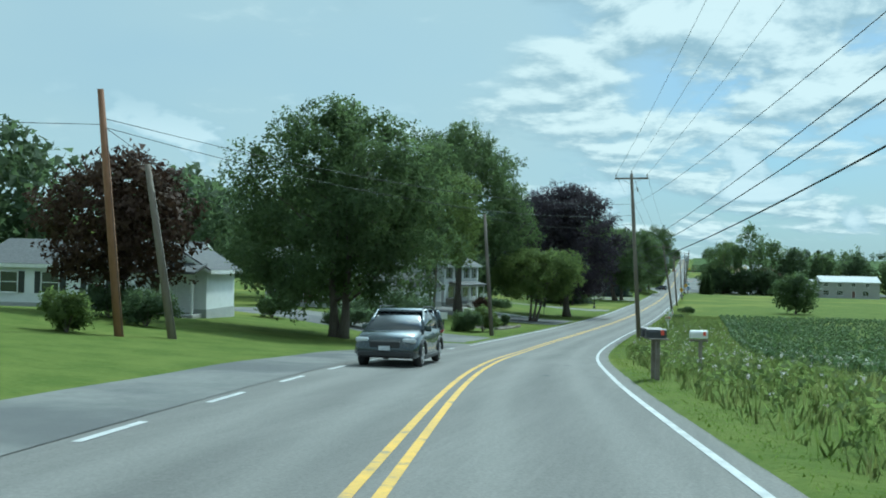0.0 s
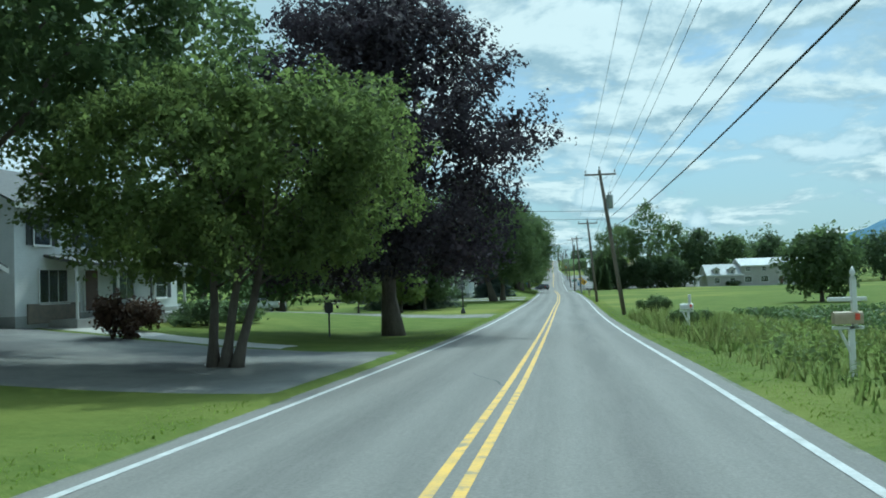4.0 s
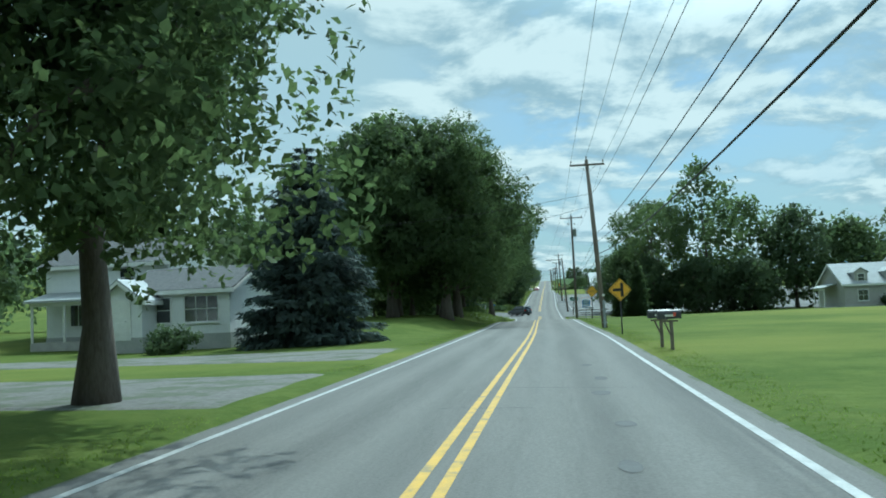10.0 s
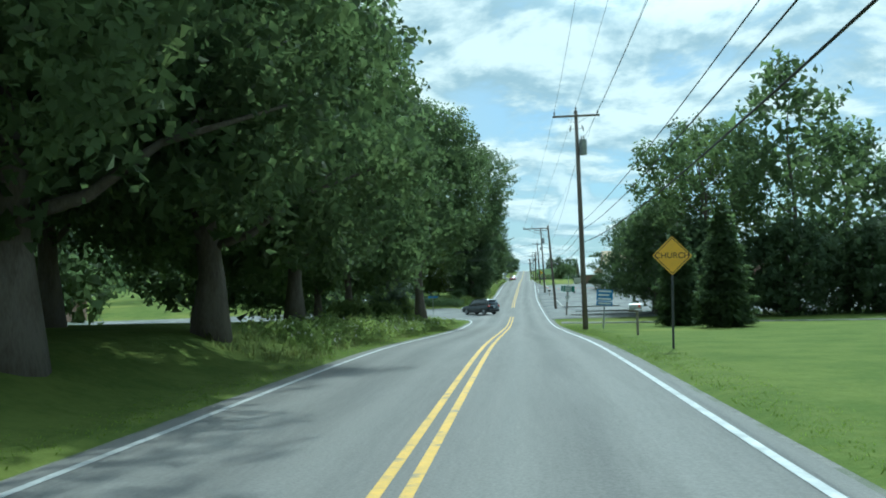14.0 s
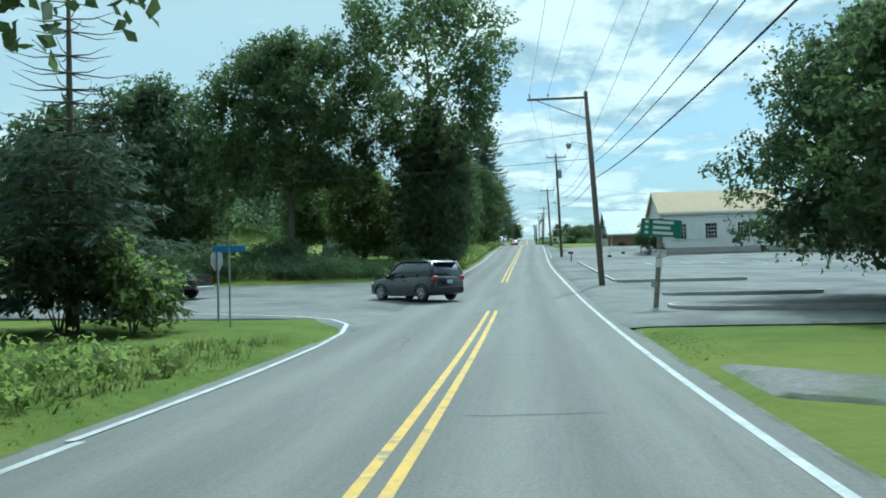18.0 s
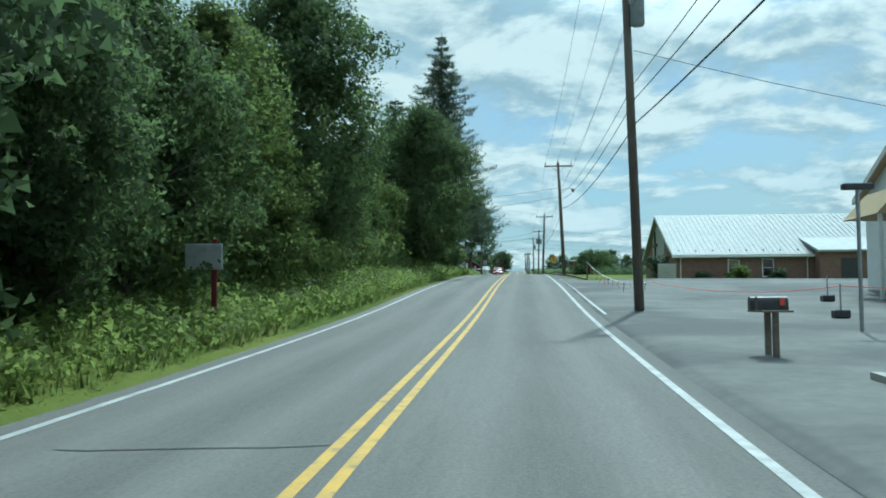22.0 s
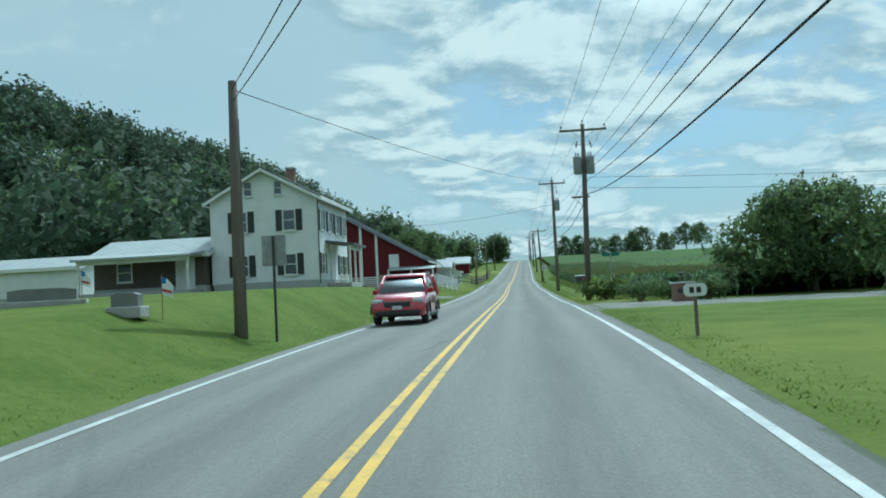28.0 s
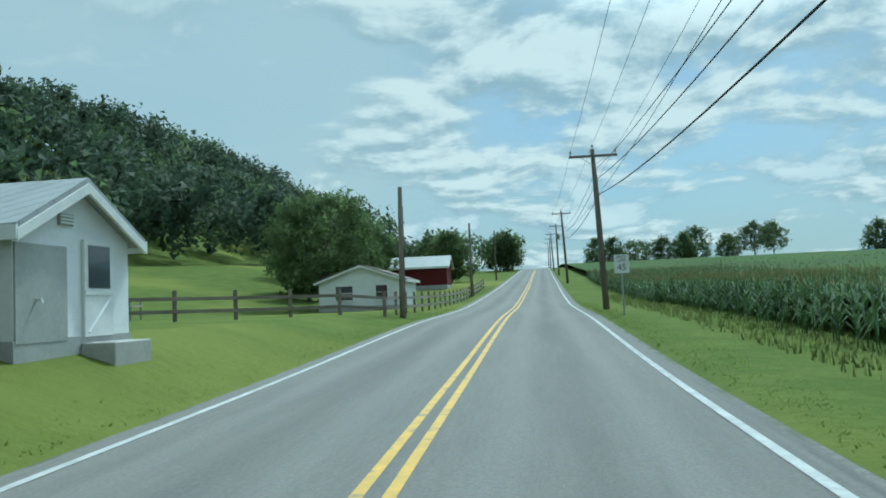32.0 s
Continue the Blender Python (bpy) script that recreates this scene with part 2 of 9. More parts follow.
M["yellow_line"] = material("yellow_line_paint", (0.62, 0.37, 0.05), 0.75, second=(0.46, 0.30, 0.07), scale=2.5, space="World", bump=0.2, third=(0.24, 0.20, 0.12), third_scale=3.0, third_spread=(0.54, 0.7))
M["ground"] = material("grass_ground", (0.077, 0.109, 0.024), 0.95, second=(0.120, 0.147, 0.037), scale=0.6, bump=0.7, fine=14, coarse=2.5, space="World",
                       third=(0.165, 0.18, 0.045), third_scale=0.045, third_spread=(0.48, 0.68), spec=0.04)
M["blades"] = material("grass_blades", (0.16, 0.24, 0.026), 0.8, second=(0.21, 0.28, 0.04), scale=0.25, space="World", per_island=0.15, spec=0.1, through=0.72)
M["hay_tan"] = material("tan_paint", (0.42, 0.35, 0.24), 0.6, second=(0.36, 0.29, 0.2), scale=4)
M["weeds"] = material("tall_weeds", (0.17, 0.235, 0.05), 0.8, second=(0.25, 0.28, 0.09), scale=0.3, space="World", per_island=0.35, spec=0.2, through=0.45)
M["crop"] = material("bean_leaves", (0.075, 0.118, 0.045), 0.7, second=(0.11, 0.155, 0.058), scale=0.08, space="World", per_island=0.4, spec=0.3, through=0.3)
M["corn"] = material("corn_leaves", (0.062, 0.108, 0.034), 0.55, second=(0.105, 0.16, 0.058), scale=0.06, space="World", per_island=0.45, spec=0.4, through=0.3)
M["tassel"] = material("corn_tassel", (0.32, 0.27, 0.12), 0.8, second=(0.22, 0.22, 0.08), scale=1, space="World")
M["bark"] = material("bark", (0.075, 0.06, 0.047), 0.95, second=(0.14, 0.12, 0.10), scale=2.5, bump=1.0, fine=14, stretch=(1, 1, 0.25))
M["leaf_maple"] = leaf_material("maple_leaves", (0.088, 0.122, 0.064), (0.13, 0.178, 0.078), 0.6, glow=(0.20, 0.275, 0.08))
M["leaf_light"] = leaf_material("light_leaves", (0.10, 0.138, 0.05), (0.16, 0.208, 0.066), 0.6, glow=(0.25, 0.315, 0.08))
# lighter copy of the leaf colours: sunlight on the low brush is painted in
M["brush_leaf"] = leaf_material("brush_leaves_painted_sunlit", (0.14, 0.19, 0.055), (0.22, 0.27, 0.085), 0.62, glow=(0.30, 0.37, 0.09))
M["leaf_dark"] = leaf_material("dark_leaves", (0.078, 0.108, 0.064), (0.115, 0.157, 0.077), 0.58, glow=(0.16, 0.225, 0.075))
# leaf colour of the wooded ridge, with some distance haze painted in
M["leaf_ridge"] = leaf_material("hazed_hillside_leaves", (0.05, 0.078, 0.052), (0.082, 0.115, 0.064), 0.4)
M["leaf_purple"] = leaf_material("purple_leaves", (0.05, 0.043, 0.055), (0.078, 0.062, 0.076), 0.35)
M["leaf_red"] = leaf_material("dark_red_leaves", (0.06, 0.035, 0.026), (0.10, 0.065, 0.04), 0.25)
M["needles"] = leaf_material("spruce_needles", (0.08, 0.11, 0.076), (0.115, 0.148, 0.092), 0.52, 0.6)
M["needles_green"] = leaf_material("hemlock_needles", (0.095, 0.135, 0.068), (0.14, 0.185, 0.085), 0.5, 0.65)
M["needles_blue"] = leaf_material("blue_spruce_needles", (0.09, 0.122, 0.108), (0.135, 0.17, 0.152), 0.35, 0.6)
M["pole_wood"] = material("weathered_pole_wood", (0.13, 0.105, 0.085), 0.92, second=(0.21, 0.18, 0.15), scale=2, bump=0.5, fine=30, stretch=(1, 1, 0.12), per_object=0.2)
M["pole_brown"] = material("brown_pole_wood", (0.20, 0.095, 0.05), 0.9, second=(0.28, 0.15, 0.09), scale=2, bump=0.5, fine=30, stretch=(1, 1, 0.12))
M["grey_metal"] = material("galvanised_metal", (0.42, 0.43, 0.44), 0.45, 0.7, second=(0.3, 0.31, 0.32), scale=6)
M["dark_metal"] = material("dark_metal", (0.05, 0.05, 0.055), 0.5, 0.4, second=(0.08, 0.08, 0.085), scale=6)
M["tank_grey"] = material("transformer_grey_paint", (0.33, 0.36, 0.37), 0.5, second=(0.26, 0.28, 0.29), scale=4)
M["porcelain"] = material("porcelain", (0.25, 0.22, 0.2), 0.25, second=(0.32, 0.30, 0.28), scale=8)
M["wire"] = material("black_wire", (0.012, 0.012, 0.013), 0.6)
M["wire_thin"] = material("bare_aluminium_wire", (0.16, 0.17, 0.18), 0.5, 0.3)


# ---------------------------------------------------------------- mesh helpers
def link_mesh(name, me, mat, parent=None, label="", smooth=False):
    ob = new(name, me)
    mats = mat if isinstance(mat, (list, tuple)) else [mat]
    for m in mats:
        me.materials.append(M[m] if isinstance(m, str) else m)
    if smooth:
        me.polygons.foreach_set("use_smooth", [True] * len(me.polygons))
    if parent:
        ob.parent = parent
    if label:
        ob["label"] = label
    return ob


def part(name, bm, mat, parent=None, label="", smooth=False):
    me = bpy.data.meshes.new(name)
    bm.to_mesh(me)
    bm.free()
    return link_mesh(name, me, mat, parent, label, smooth)


def quads(name, v, mat, parent=None, label="", smooth=False, normals=None):
    """One mesh out of an array of free quads or triangles, shape (n, 4, 3) or (n, 3, 3); normals: one for each face, to shade leaves by the bough that they sit on."""
    v = np.asarray(v, dtype=np.float32)
    n, c = v.shape[:2]
    me = bpy.data.meshes.new(name)
    me.vertices.add(c * n)
    me.vertices.foreach_set("co", v.reshape(-1))
    me.loops.add(c * n)
    me.loops.foreach_set("vertex_index", np.arange(c * n, dtype=np.int32))
    me.polygons.add(n)
    me.polygons.foreach_set("loop_start", np.arange(0, c * n, c, dtype=np.int32))
    me.update(calc_edges=True)
    if normals is not None:
        free = me.attributes.new("custom_normal", "FLOAT_VECTOR", "CORNER")
        free.data.foreach_set("vector", np.repeat(np.asarray(normals, np.float32), c, axis=0).reshape(-1))
    return link_mesh(name, me, mat, parent, label, smooth)


def grid_mesh(name, x, y, z, mat, parent=None, label="", smooth=True):
    """A sheet from 2D arrays of x, y and z."""
    r, c = x.shape
    v = np.stack([x, y, z], -1).reshape(-1, 3).astype(np.float32)
    i = np.arange(r * c).reshape(r, c)
    q = np.stack([i[:-1, :-1], i[:-1, 1:], i[1:, 1:], i[1:, :-1]], -1).reshape(-1, 4)
    me = bpy.data.meshes.new(name)
    me.vertices.add(len(v))
    me.vertices.foreach_set("co", v.reshape(-1))
    me.loops.add(q.size)
    me.loops.foreach_set("vertex_index", q.reshape(-1).astype(np.int32))
    me.polygons.add(len(q))
    me.polygons.foreach_set("loop_start", np.arange(0, q.size, 4, dtype=np.int32))
    me.update(calc_edges=True)
    return link_mesh(name, me, mat, parent, label, smooth)


def empty(name, at, turn=0.0):
    ob = new(name)
    ob.empty_display_size = 0.2
    ob.matrix_world = pose(*at, 0, 0, turn)
    return ob


def add_box(bm, lo, hi, bevel=0.0, m=None):
    r = bmesh.ops.create_cube(bm, size=1.0)["verts"]
    c = [(a + b) / 2 for a, b in zip(lo, hi)]
    s = [abs(b - a) for a, b in zip(lo, hi)]
    for v in r:
        v.co = Vector((v.co.x * s[0] + c[0], v.co.y * s[1] + c[1], v.co.z * s[2] + c[2]))
    if bevel:
        es = list({e for v in r for e in v.link_edges})
        r = bmesh.ops.bevel(bm, geom=es, offset=bevel, segments=1, affect="EDGES", profile=0.7)["verts"]
    if m is not None:
        bmesh.ops.transform(bm, matrix=m, verts=r)
    return r


def box(lo, hi, bevel=0.0, m=None):
    bm = bmesh.new()
    add_box(bm, lo, hi, bevel, m)
    return bm


def add_tube(bm, points, radii, sides=8, cap=True):
    """A tapered tube through points."""
    rings, prev = [], None
    pts = [Vector(p) for p in points]
    for i, p in enumerate(pts):
        d = (pts[min(i + 1, len(pts) - 1)] - pts[max(i - 1, 0)]).normalized()
        a = prev if prev is not None else (Vector((1, 0, 0)) if abs(d.x) < 0.9 else Vector((0, 1, 0)))
        a = (a - d * a.dot(d)).normalized()
        prev = a
        b = d.cross(a)
        r = radii[i] if isinstance(radii, (list, tuple)) else radii
        rings.append([bm.verts.new(p + (a * math.cos(k * math.tau / sides) + b * math.sin(k * math.tau / sides)) * r) for k in range(sides)])
    for q, s in zip(rings, rings[1:]):
        for k in range(sides):
            bm.faces.new((q[k], q[(k + 1) % sides], s[(k + 1) % sides], s[k]))
    if cap:
        bm.faces.new(list(reversed(rings[0])))
        bm.faces.new(rings[-1])
    return bm


def tube(points, radii, sides=8):
    return add_tube(bmesh.new(), points, radii, sides)


def prism(outline, lo, hi, axis="y"):
    """A flat outline of (a, b) pulled along an axis from lo to hi: (a, b) are x, z for y; y, z for x; x, y for z."""
    bm = bmesh.new()
    add_prism(bm, outline, lo, hi, axis)
    return bm


def add_prism(bm, outline, lo, hi, axis="y"):
    def at(a, b, c):
        return {"y": (a, c, b), "x": (c, a, b), "z": (a, b, c)}[axis]
    p = [bm.verts.new(at(a, b, lo)) for a, b in outline]
    q = [bm.verts.new(at(a, b, hi)) for a, b in outline]
    k = len(p)
    bm.faces.new(p)
    bm.faces.new(list(reversed(q)))
    for i in range(k):
        bm.faces.new((p[i], q[i], q[(i + 1) % k], p[(i + 1) % k]))
    bmesh.ops.recalc_face_normals(bm, faces=bm.faces[:])
    return bm


# ---------------------------------------------------------------- the lie of the land
ROAD_Z = [(-120, 3.4), (-60, 1.5), (-44, 0.83), (-22, 0.07), (0, -0.88), (22, -2.02), (44, -3.50), (66, -4.40), (88, -4.96), (110, -5.43), (132, -5.72), (154, -5.82), (176, -5.90), (198, -5.95), (220, -5.96), (242, -6.04), (264, -6.06), (286, -6.53), (308, -6.90), (330, -6.66), (352, -5.94), (374, -5.19), (396, -4.25), (418, -2.92), (440, -1.80), (462, -0.94), (484, -0.52), (506, 0.19), (528, 0.49), (550, 0.61), (572, 0.92), (594, 1.30), (616, 1.94), (638, 2.33), (660, 3.2), (704, 5.4), (748, 7.7), (792, 10.0), (836, 12.1), (880, 13.4), (924, 13.8), (990, 13.0), (1100, 9.0), (1400, 2.0), (5000, 0.0)]
ROAD_X = [(-120, 25.4), (-60, 15.4), (-44, 13.27), (-22, 9.61), (0, 5.94), (22, 1.81), (44, -0.81), (66, -1.48), (88, -1.14), (110, -0.87), (132, -0.57), (154, -0.22), (176, 0.20), (198, 0.39), (220, 0.55), (242, 0.44), (264, 0.30), (286, 0.20), (308, 0.13), (330, 0.03), (352, -0.16), (374, -0.25), (396, -0.15), (418, -0.02), (440, 0.12), (462, 0.16), (484, 0.08), (506, 0.19), (528, 0.21), (550, 0.13), (572, 0.05), (594, -0.17), (616, -0.26), (700, 0.1), (5000, 0.0)]


def glide(table, y):
    """A smooth line through a table of rows (y, value), for arrays and numbers."""
    a, b = np.array([r[0] for r in table], float), np.array([r[1] for r in table], float)
    m = np.gradient(b, a)
    y = np.asarray(y, float)
    i = np.clip(np.searchsorted(a, y) - 1, 0, len(a) - 2)
    h = a[i + 1] - a[i]
    s = np.clip((y - a[i]) / h, 0, 1)
    return (2 * s**3 - 3 * s**2 + 1) * b[i] + (s**3 - 2 * s**2 + s) * h * m[i] + (3 * s**2 - 2 * s**3) * b[i + 1] + (s**3 - s**2) * h * m[i + 1]


def road_z(y):
    return glide(ROAD_Z, y)


def road_x(y):
    return glide(ROAD_X, y)


def step(v, lo, hi):
    s = np.clip((np.asarray(v, float) - lo) / (hi - lo), 0, 1)
    return s * s * (3 - 2 * s)


def ground_z(x, y):
    """Height of the ground sheet."""
    x, y = np.asarray(x, float), np.asarray(y, float)
    z = road_z(y)
    u = x - road_x(y)
    a = np.abs(u)
    z = z - 0.12 * (1 - step(a, 3.8, 4.4))                       # bed under the road
    z = z + 0.10 * np.sin(x * 0.13 + 1.0) * np.sin(y * 0.09) * step(a, 6, 15)
    left = -u
    # lawns on the left by the bend stand a little higher
    z = z + 1.2 * step(left, 6, 26) * (1 - step(y, 120, 170)) * step(y, -40, 20)
    # bank on the left before and after the side road
    z = z + 1.0 * step(left, 4.8, 9.0) * step(y, 216, 244) * (1 - step(y, 303, 316))
    z = z + 1.0 * step(left, 4.6, 9.0) * step(y, 340, 360) * (1 - step(y, 465, 490)) 
    # level farm lawn and pasture beside the climbing road
    z = z + (1.9 + 0.5 * step(y, 584, 600) - road_z(y)) * step(left, 4.25, 7.2 + 6.8 * step(y, 540, 556) * (1 - step(y, 569, 574))) * step(y, 478, 530) * (1 - step(y, 640, 700))
    # low level ground round the church hall
    z = z + (-2.35 - road_z(y)) * step(u, 6.0, 12.0) * (1 - step(u, 50, 70)) * step(y, 425, 434) * (1 - step(y, 468, 486))
    # wooded ridge on the left
    z = z + 33 * step(left, 58, 125) * step(y, 500, 640) * (1 - step(y, 900, 1100))
    z = z + 5 * step(left, 14, 60) * step(y, 600, 700) * (1 - step(y, 900, 1100))
    # the ground falls away towards the far mountain
    return z


PAVING = []           # four-cornered paved areas (x, y), filled in by apron()


def under_paving(x, y):
    """1 where a point lies well inside a paved area."""
    inside = np.zeros(np.shape(x), bool)
    for c, margin in PAVING:
        c = np.array(c, float)
        area = sum(c[i][0] * c[(i + 1) % 4][1] - c[(i + 1) % 4][0] * c[i][1] for i in range(4))
        ok = np.ones(np.shape(x), bool)
        for i in range(4):
            a, b = c[i], c[(i + 1) % 4]
            d = (b - a) / np.hypot(*(b - a)) * (1 if area > 0 else -1)
            ok &= (d[0] * (y - a[1]) - d[1] * (x - a[0])) > margin
        inside |= ok
    return inside


def gz(x, y):
    return float(ground_z(x, y))


# ---------------------------------------------------------------- ground, road, markings
HALF = 3.63           # centre line to edge line
EDGE = 4.0            # centre line to the edge of the asphalt


def make_ground():
    near = np.concatenate([np.arange(-60, -14, 3.0), np.arange(-14, -6, 1.0), np.arange(-6, 6.01, 0.4), np.arange(7, 15, 1.0), np.arange(15, 61, 3.0)])
    far = np.array([72, 88, 106, 126, 150, 180, 230, 300, 420, 600, 900, 1400, 2200, 3400, 4800.0])
    u = np.concatenate([-far[::-1], near, far])
    y = np.concatenate([np.array([-4800, -2500, -1200, -600, -300, -200]), np.arange(-140, 700, 3.0), np.arange(700, 1100, 10.0),
                        np.array([1130, 1200, 1400, 1800, 2400, 3200, 4800.0])])
    uu, yy = np.meshgrid(u, y)
    xx = uu + road_x(yy)
    zz = ground_z(xx, yy) - 0.10 * under_paving(xx, yy)
    g = grid_mesh("ground", xx, yy, zz, "ground")
    tagged(g, "mown green lawns, verges and fields rolling to the horizon", "ground", kind="structure")


def strip(name, lo, hi, y0, y1, mat, lift, step_y=2.0, parent=None, label="", wob=0.0, cross=3):
    """A strip along the road between two distances from its centre line."""
    y = np.arange(y0, y1 + 0.01, step_y)
    u = np.linspace(lo, hi, cross)
    uu, yy = np.meshgrid(u, y)
    if wob:
        edge = np.zeros_like(uu)
        edge[:, -1 if abs(hi) > abs(lo) else 0] = 1
        r = np.array([noise.noise(Vector((q * 0.35, lo, 3.1))) + 0.6 * noise.noise(Vector((q * 1.3, hi, 7.7))) for q in y])
        uu = uu + edge * r[:, None] * wob
    s = np.gradient(road_x(y), y)
    xx = road_x(yy) + uu * np.sqrt(1 + s**2)[:, None]
    zz = road_z(yy) + lift - 0.035 * (np.abs(uu) / EDGE) ** 2
    return grid_mesh(name, xx, yy, zz, mat, parent, label)


def make_road():
    r = strip("road", -EDGE, EDGE, -120, 1080, "asphalt", 0.0, cross=9)
    across = r.data.attributes.new("across", "FLOAT", "POINT")
    across.data.foreach_set("value", np.tile(np.linspace(-EDGE, EDGE, 9), len(r.data.vertices) // 9).astype(np.float32))
    tagged(r, "worn grey two-lane asphalt road with tyre tracks", "road", kind="structure")
    for a, b, y0, y1 in ((-EDGE - 0.75, -EDGE + 0.06, 48, 318), (-EDGE - 0.75, -EDGE + 0.06, 352, 1080), (EDGE - 0.06, EDGE + 0.9, -120, 320), (EDGE - 0.06, EDGE + 0.9, 446, 1080)):
        s = strip("gravel_shoulder", a, b, y0, y1, "gravel", -0.02, wob=0.35, cross=4)
        tagged(s, "narrow grey gravel shoulder with grassy edge", "shoulder", kind="structure")
    for k, (lo, hi) in enumerate(((-0.20, -0.08), (0.08, 0.20))):
        for y0, y1 in ((-120, 329), (349, 900)):
            s = strip("centre_line", lo, hi, y0, y1, "yellow_line", 0.006, cross=2)
            tagged(s, "solid yellow centre line, slightly worn", "road marking", kind="structure", group="double yellow line")
    # edge lines; the left one is broken where the lane flares by the bend and opens at the side road
    for y0, y1 in ((46, 306), (352, 1000)):
        tagged(strip("edge_line", -HALF - 0.06, -HALF + 0.07, y0, y1, "white_line", 0.006, cross=2), "solid white edge line, faded", "road marking", kind="structure")
    for i in range(22):
        y0 = -40 + i * 4.0
        if y0 < 44:
            tagged(strip("edge_dash", -HALF - 0.06, -HALF + 0.07, y0, y0 + 1.7, "white_line", 0.006, 0.85, cross=2), "short white edge dash", "road marking", kind="structure", group="dashed edge line")
    tagged(strip("edge_line", HALF - 0.07, HALF + 0.06, -120, 1000, "white_line", 0.006, cross=2), "solid white edge line, faded", "road marking", kind="structure")
    # tar-sealed cracks and small patches
    rng = random.Random(5)
    for i in range(46):
        y0 = rng.uniform(0, 640)
        u0 = rng.uniform(-3.0, 3.2)
        bm = bmesh.new()
        n = rng.randint(4, 9)
        p, d = Vector((u0, 0)), Vector((rng.uniform(-0.3, 0.3), 1)) if rng.random() < 0.5 else Vector((1, rng.uniform(-0.2, 0.2)))
        pts = []
        for k in range(n):
            pts.append(p.copy())
            p = p + d.normalized() * rng.uniform(0.25, 0.6) + Vector((rng.uniform(-0.12, 0.12), rng.uniform(-0.12, 0.12)))
        last = None
        for q in pts:
            x, y = float(road_x(y0 + q.y)) + max(-3.4, min(3.4, q.x)), y0 + q.y
            z = float(road_z(y)) - 0.035 * (q.x / EDGE) ** 2 + 0.005
            w = rng.uniform(0.012, 0.03)
            off = Vector((-d.y, d.x, 0)).normalized() * w
            a, b = bm.verts.new(Vector((x, y, z)) + off), bm.verts.new(Vector((x, y, z)) - off)
            if last:
                bm.faces.new((last[0], last[1], b, a))
            last = (a, b)
        tagged(part("tar_seam", bm, "tar"), "dark tar-sealed crack in the asphalt", "road patch", kind="structure")
    for y0, u0, w, l in ((118, 1.9, 0.35, 0.9), (124, 2.2, 0.5, 0.5), (156, 1.9, 0.22, 0.6), (160.5, 2.1, 0.25, 0.5), (164, 2.0, 0.3, 0.7), (168, 2.15, 0.25, 0.6), (186, 1.9, 0.25, 0.7), (189, 2.1, 0.3, 0.6), (193, 2.0, 0.35, 0.8), (196, 2.15, 0.3, 0.9), (200, 2.0, 0.3, 0.6),
                         (22, 1.9, 0.25, 0.6), (28, 2.5, 0.3, 0.5)):
        bm = bmesh.new()
        ring = []
        for k in range(11):
            a = k / 11 * math.tau
            r = 1 + 0.25 * noise.noise(Vector((a * 2, y0, u0)))
            x, y = u0 + math.cos(a) * w * r * 0.5, y0 + math.sin(a) * l * r * 0.5
            ring.append(bm.verts.new((float(road_x(y)) + x, y, float(road_z(y)) - 0.035 * (x / EDGE) ** 2 + 0.005)))
        bm.faces.new(ring)
        tagged(part("asphalt_patch", bm, "tar"), "small dark patch in the worn asphalt", "road patch", kind="structure")


def paving_z(x, y):
    """Height of paving beside the road, falling in smoothly with its edge."""
    a = np.abs(x - road_x(y))
    return ground_z(x, y) + 0.12 * (1 - step(a, 3.8, 4.4)) - 0.045 * (1 - step(a, 4.0, 4.5))


def apron(name, outline, mat, label, lift=0.035, category="driveway", rows=40):
    """A paved area: four corners (x, y) in order round, draped over the land."""
    PAVING.append((outline, 0.25 if rows > 60 else 3.2))
    a, b, c, d = [np.array(p, float) for p in outline]
    e = np.concatenate([[0.0], np.linspace(0.03, 0.97, rows), [1.0]]) if rows < 60 else np.concatenate([[0.0], np.linspace(0.002, 0.998, rows), [1.0]])
    s, t = np.meshgrid(e, e)
    p = (a[None, None] * ((1 - s) * (1 - t))[..., None] + b[None, None] * (s * (1 - t))[..., None] + c[None, None] * (s * t)[..., None] + d[None, None] * ((1 - s) * t)[..., None])
    wob = 0.12 * np.sin(p[..., 0] * 2.1 + p[..., 1] * 1.7) * (np.abs(p[..., 0] - road_x(p[..., 1])) > 4.8)
    z = paving_z(p[..., 0], p[..., 1]) + lift
    for rim in (z[0, :], z[-1, :], z[:, 0], z[:, -1]):
        rim -= lift + 0.03
    o = grid_mesh(name, p[..., 0] + wob, p[..., 1], z, mat)
    return tagged(o, label, category, kind="structure")


make_road()
apron("driveway", [(-5.15, 48.5), (-5.35, 57), (-30, 70), (-34, 58)], "lot_asphalt", "grey asphalt driveway of the porch house")


def pull_off():
    """Wide paved shoulder along the inside of the bend."""
    y = np.arange(-60, 48.1, 1.5)
    u = np.linspace(-7.25, -EDGE + 0.05, 6)
    uu, yy = np.meshgrid(u, y)
    xx = road_x(yy) + uu
    zz = road_z(yy) - 0.022 + 0.015 * np.sin(yy * 0.7) * (uu < -6.5)
    zz[:, 0] -= 0.2
    tagged(grid_mesh("pull_off", xx, yy, zz, "lot_asphalt"), "wide grey asphalt pull-off beside the bend", "pull-off", kind="structure")
    for y0 in range(-60, 48, 6):
        a, b = float(road_x(y0)), float(road_x(y0 + 6))
        PAVING.append(([(a - 7.2, y0 - 0.4), (a - 3.6, y0 - 0.4), (b - 3.6, y0 + 6.4), (b - 7.2, y0 + 6.4)], 0.25))


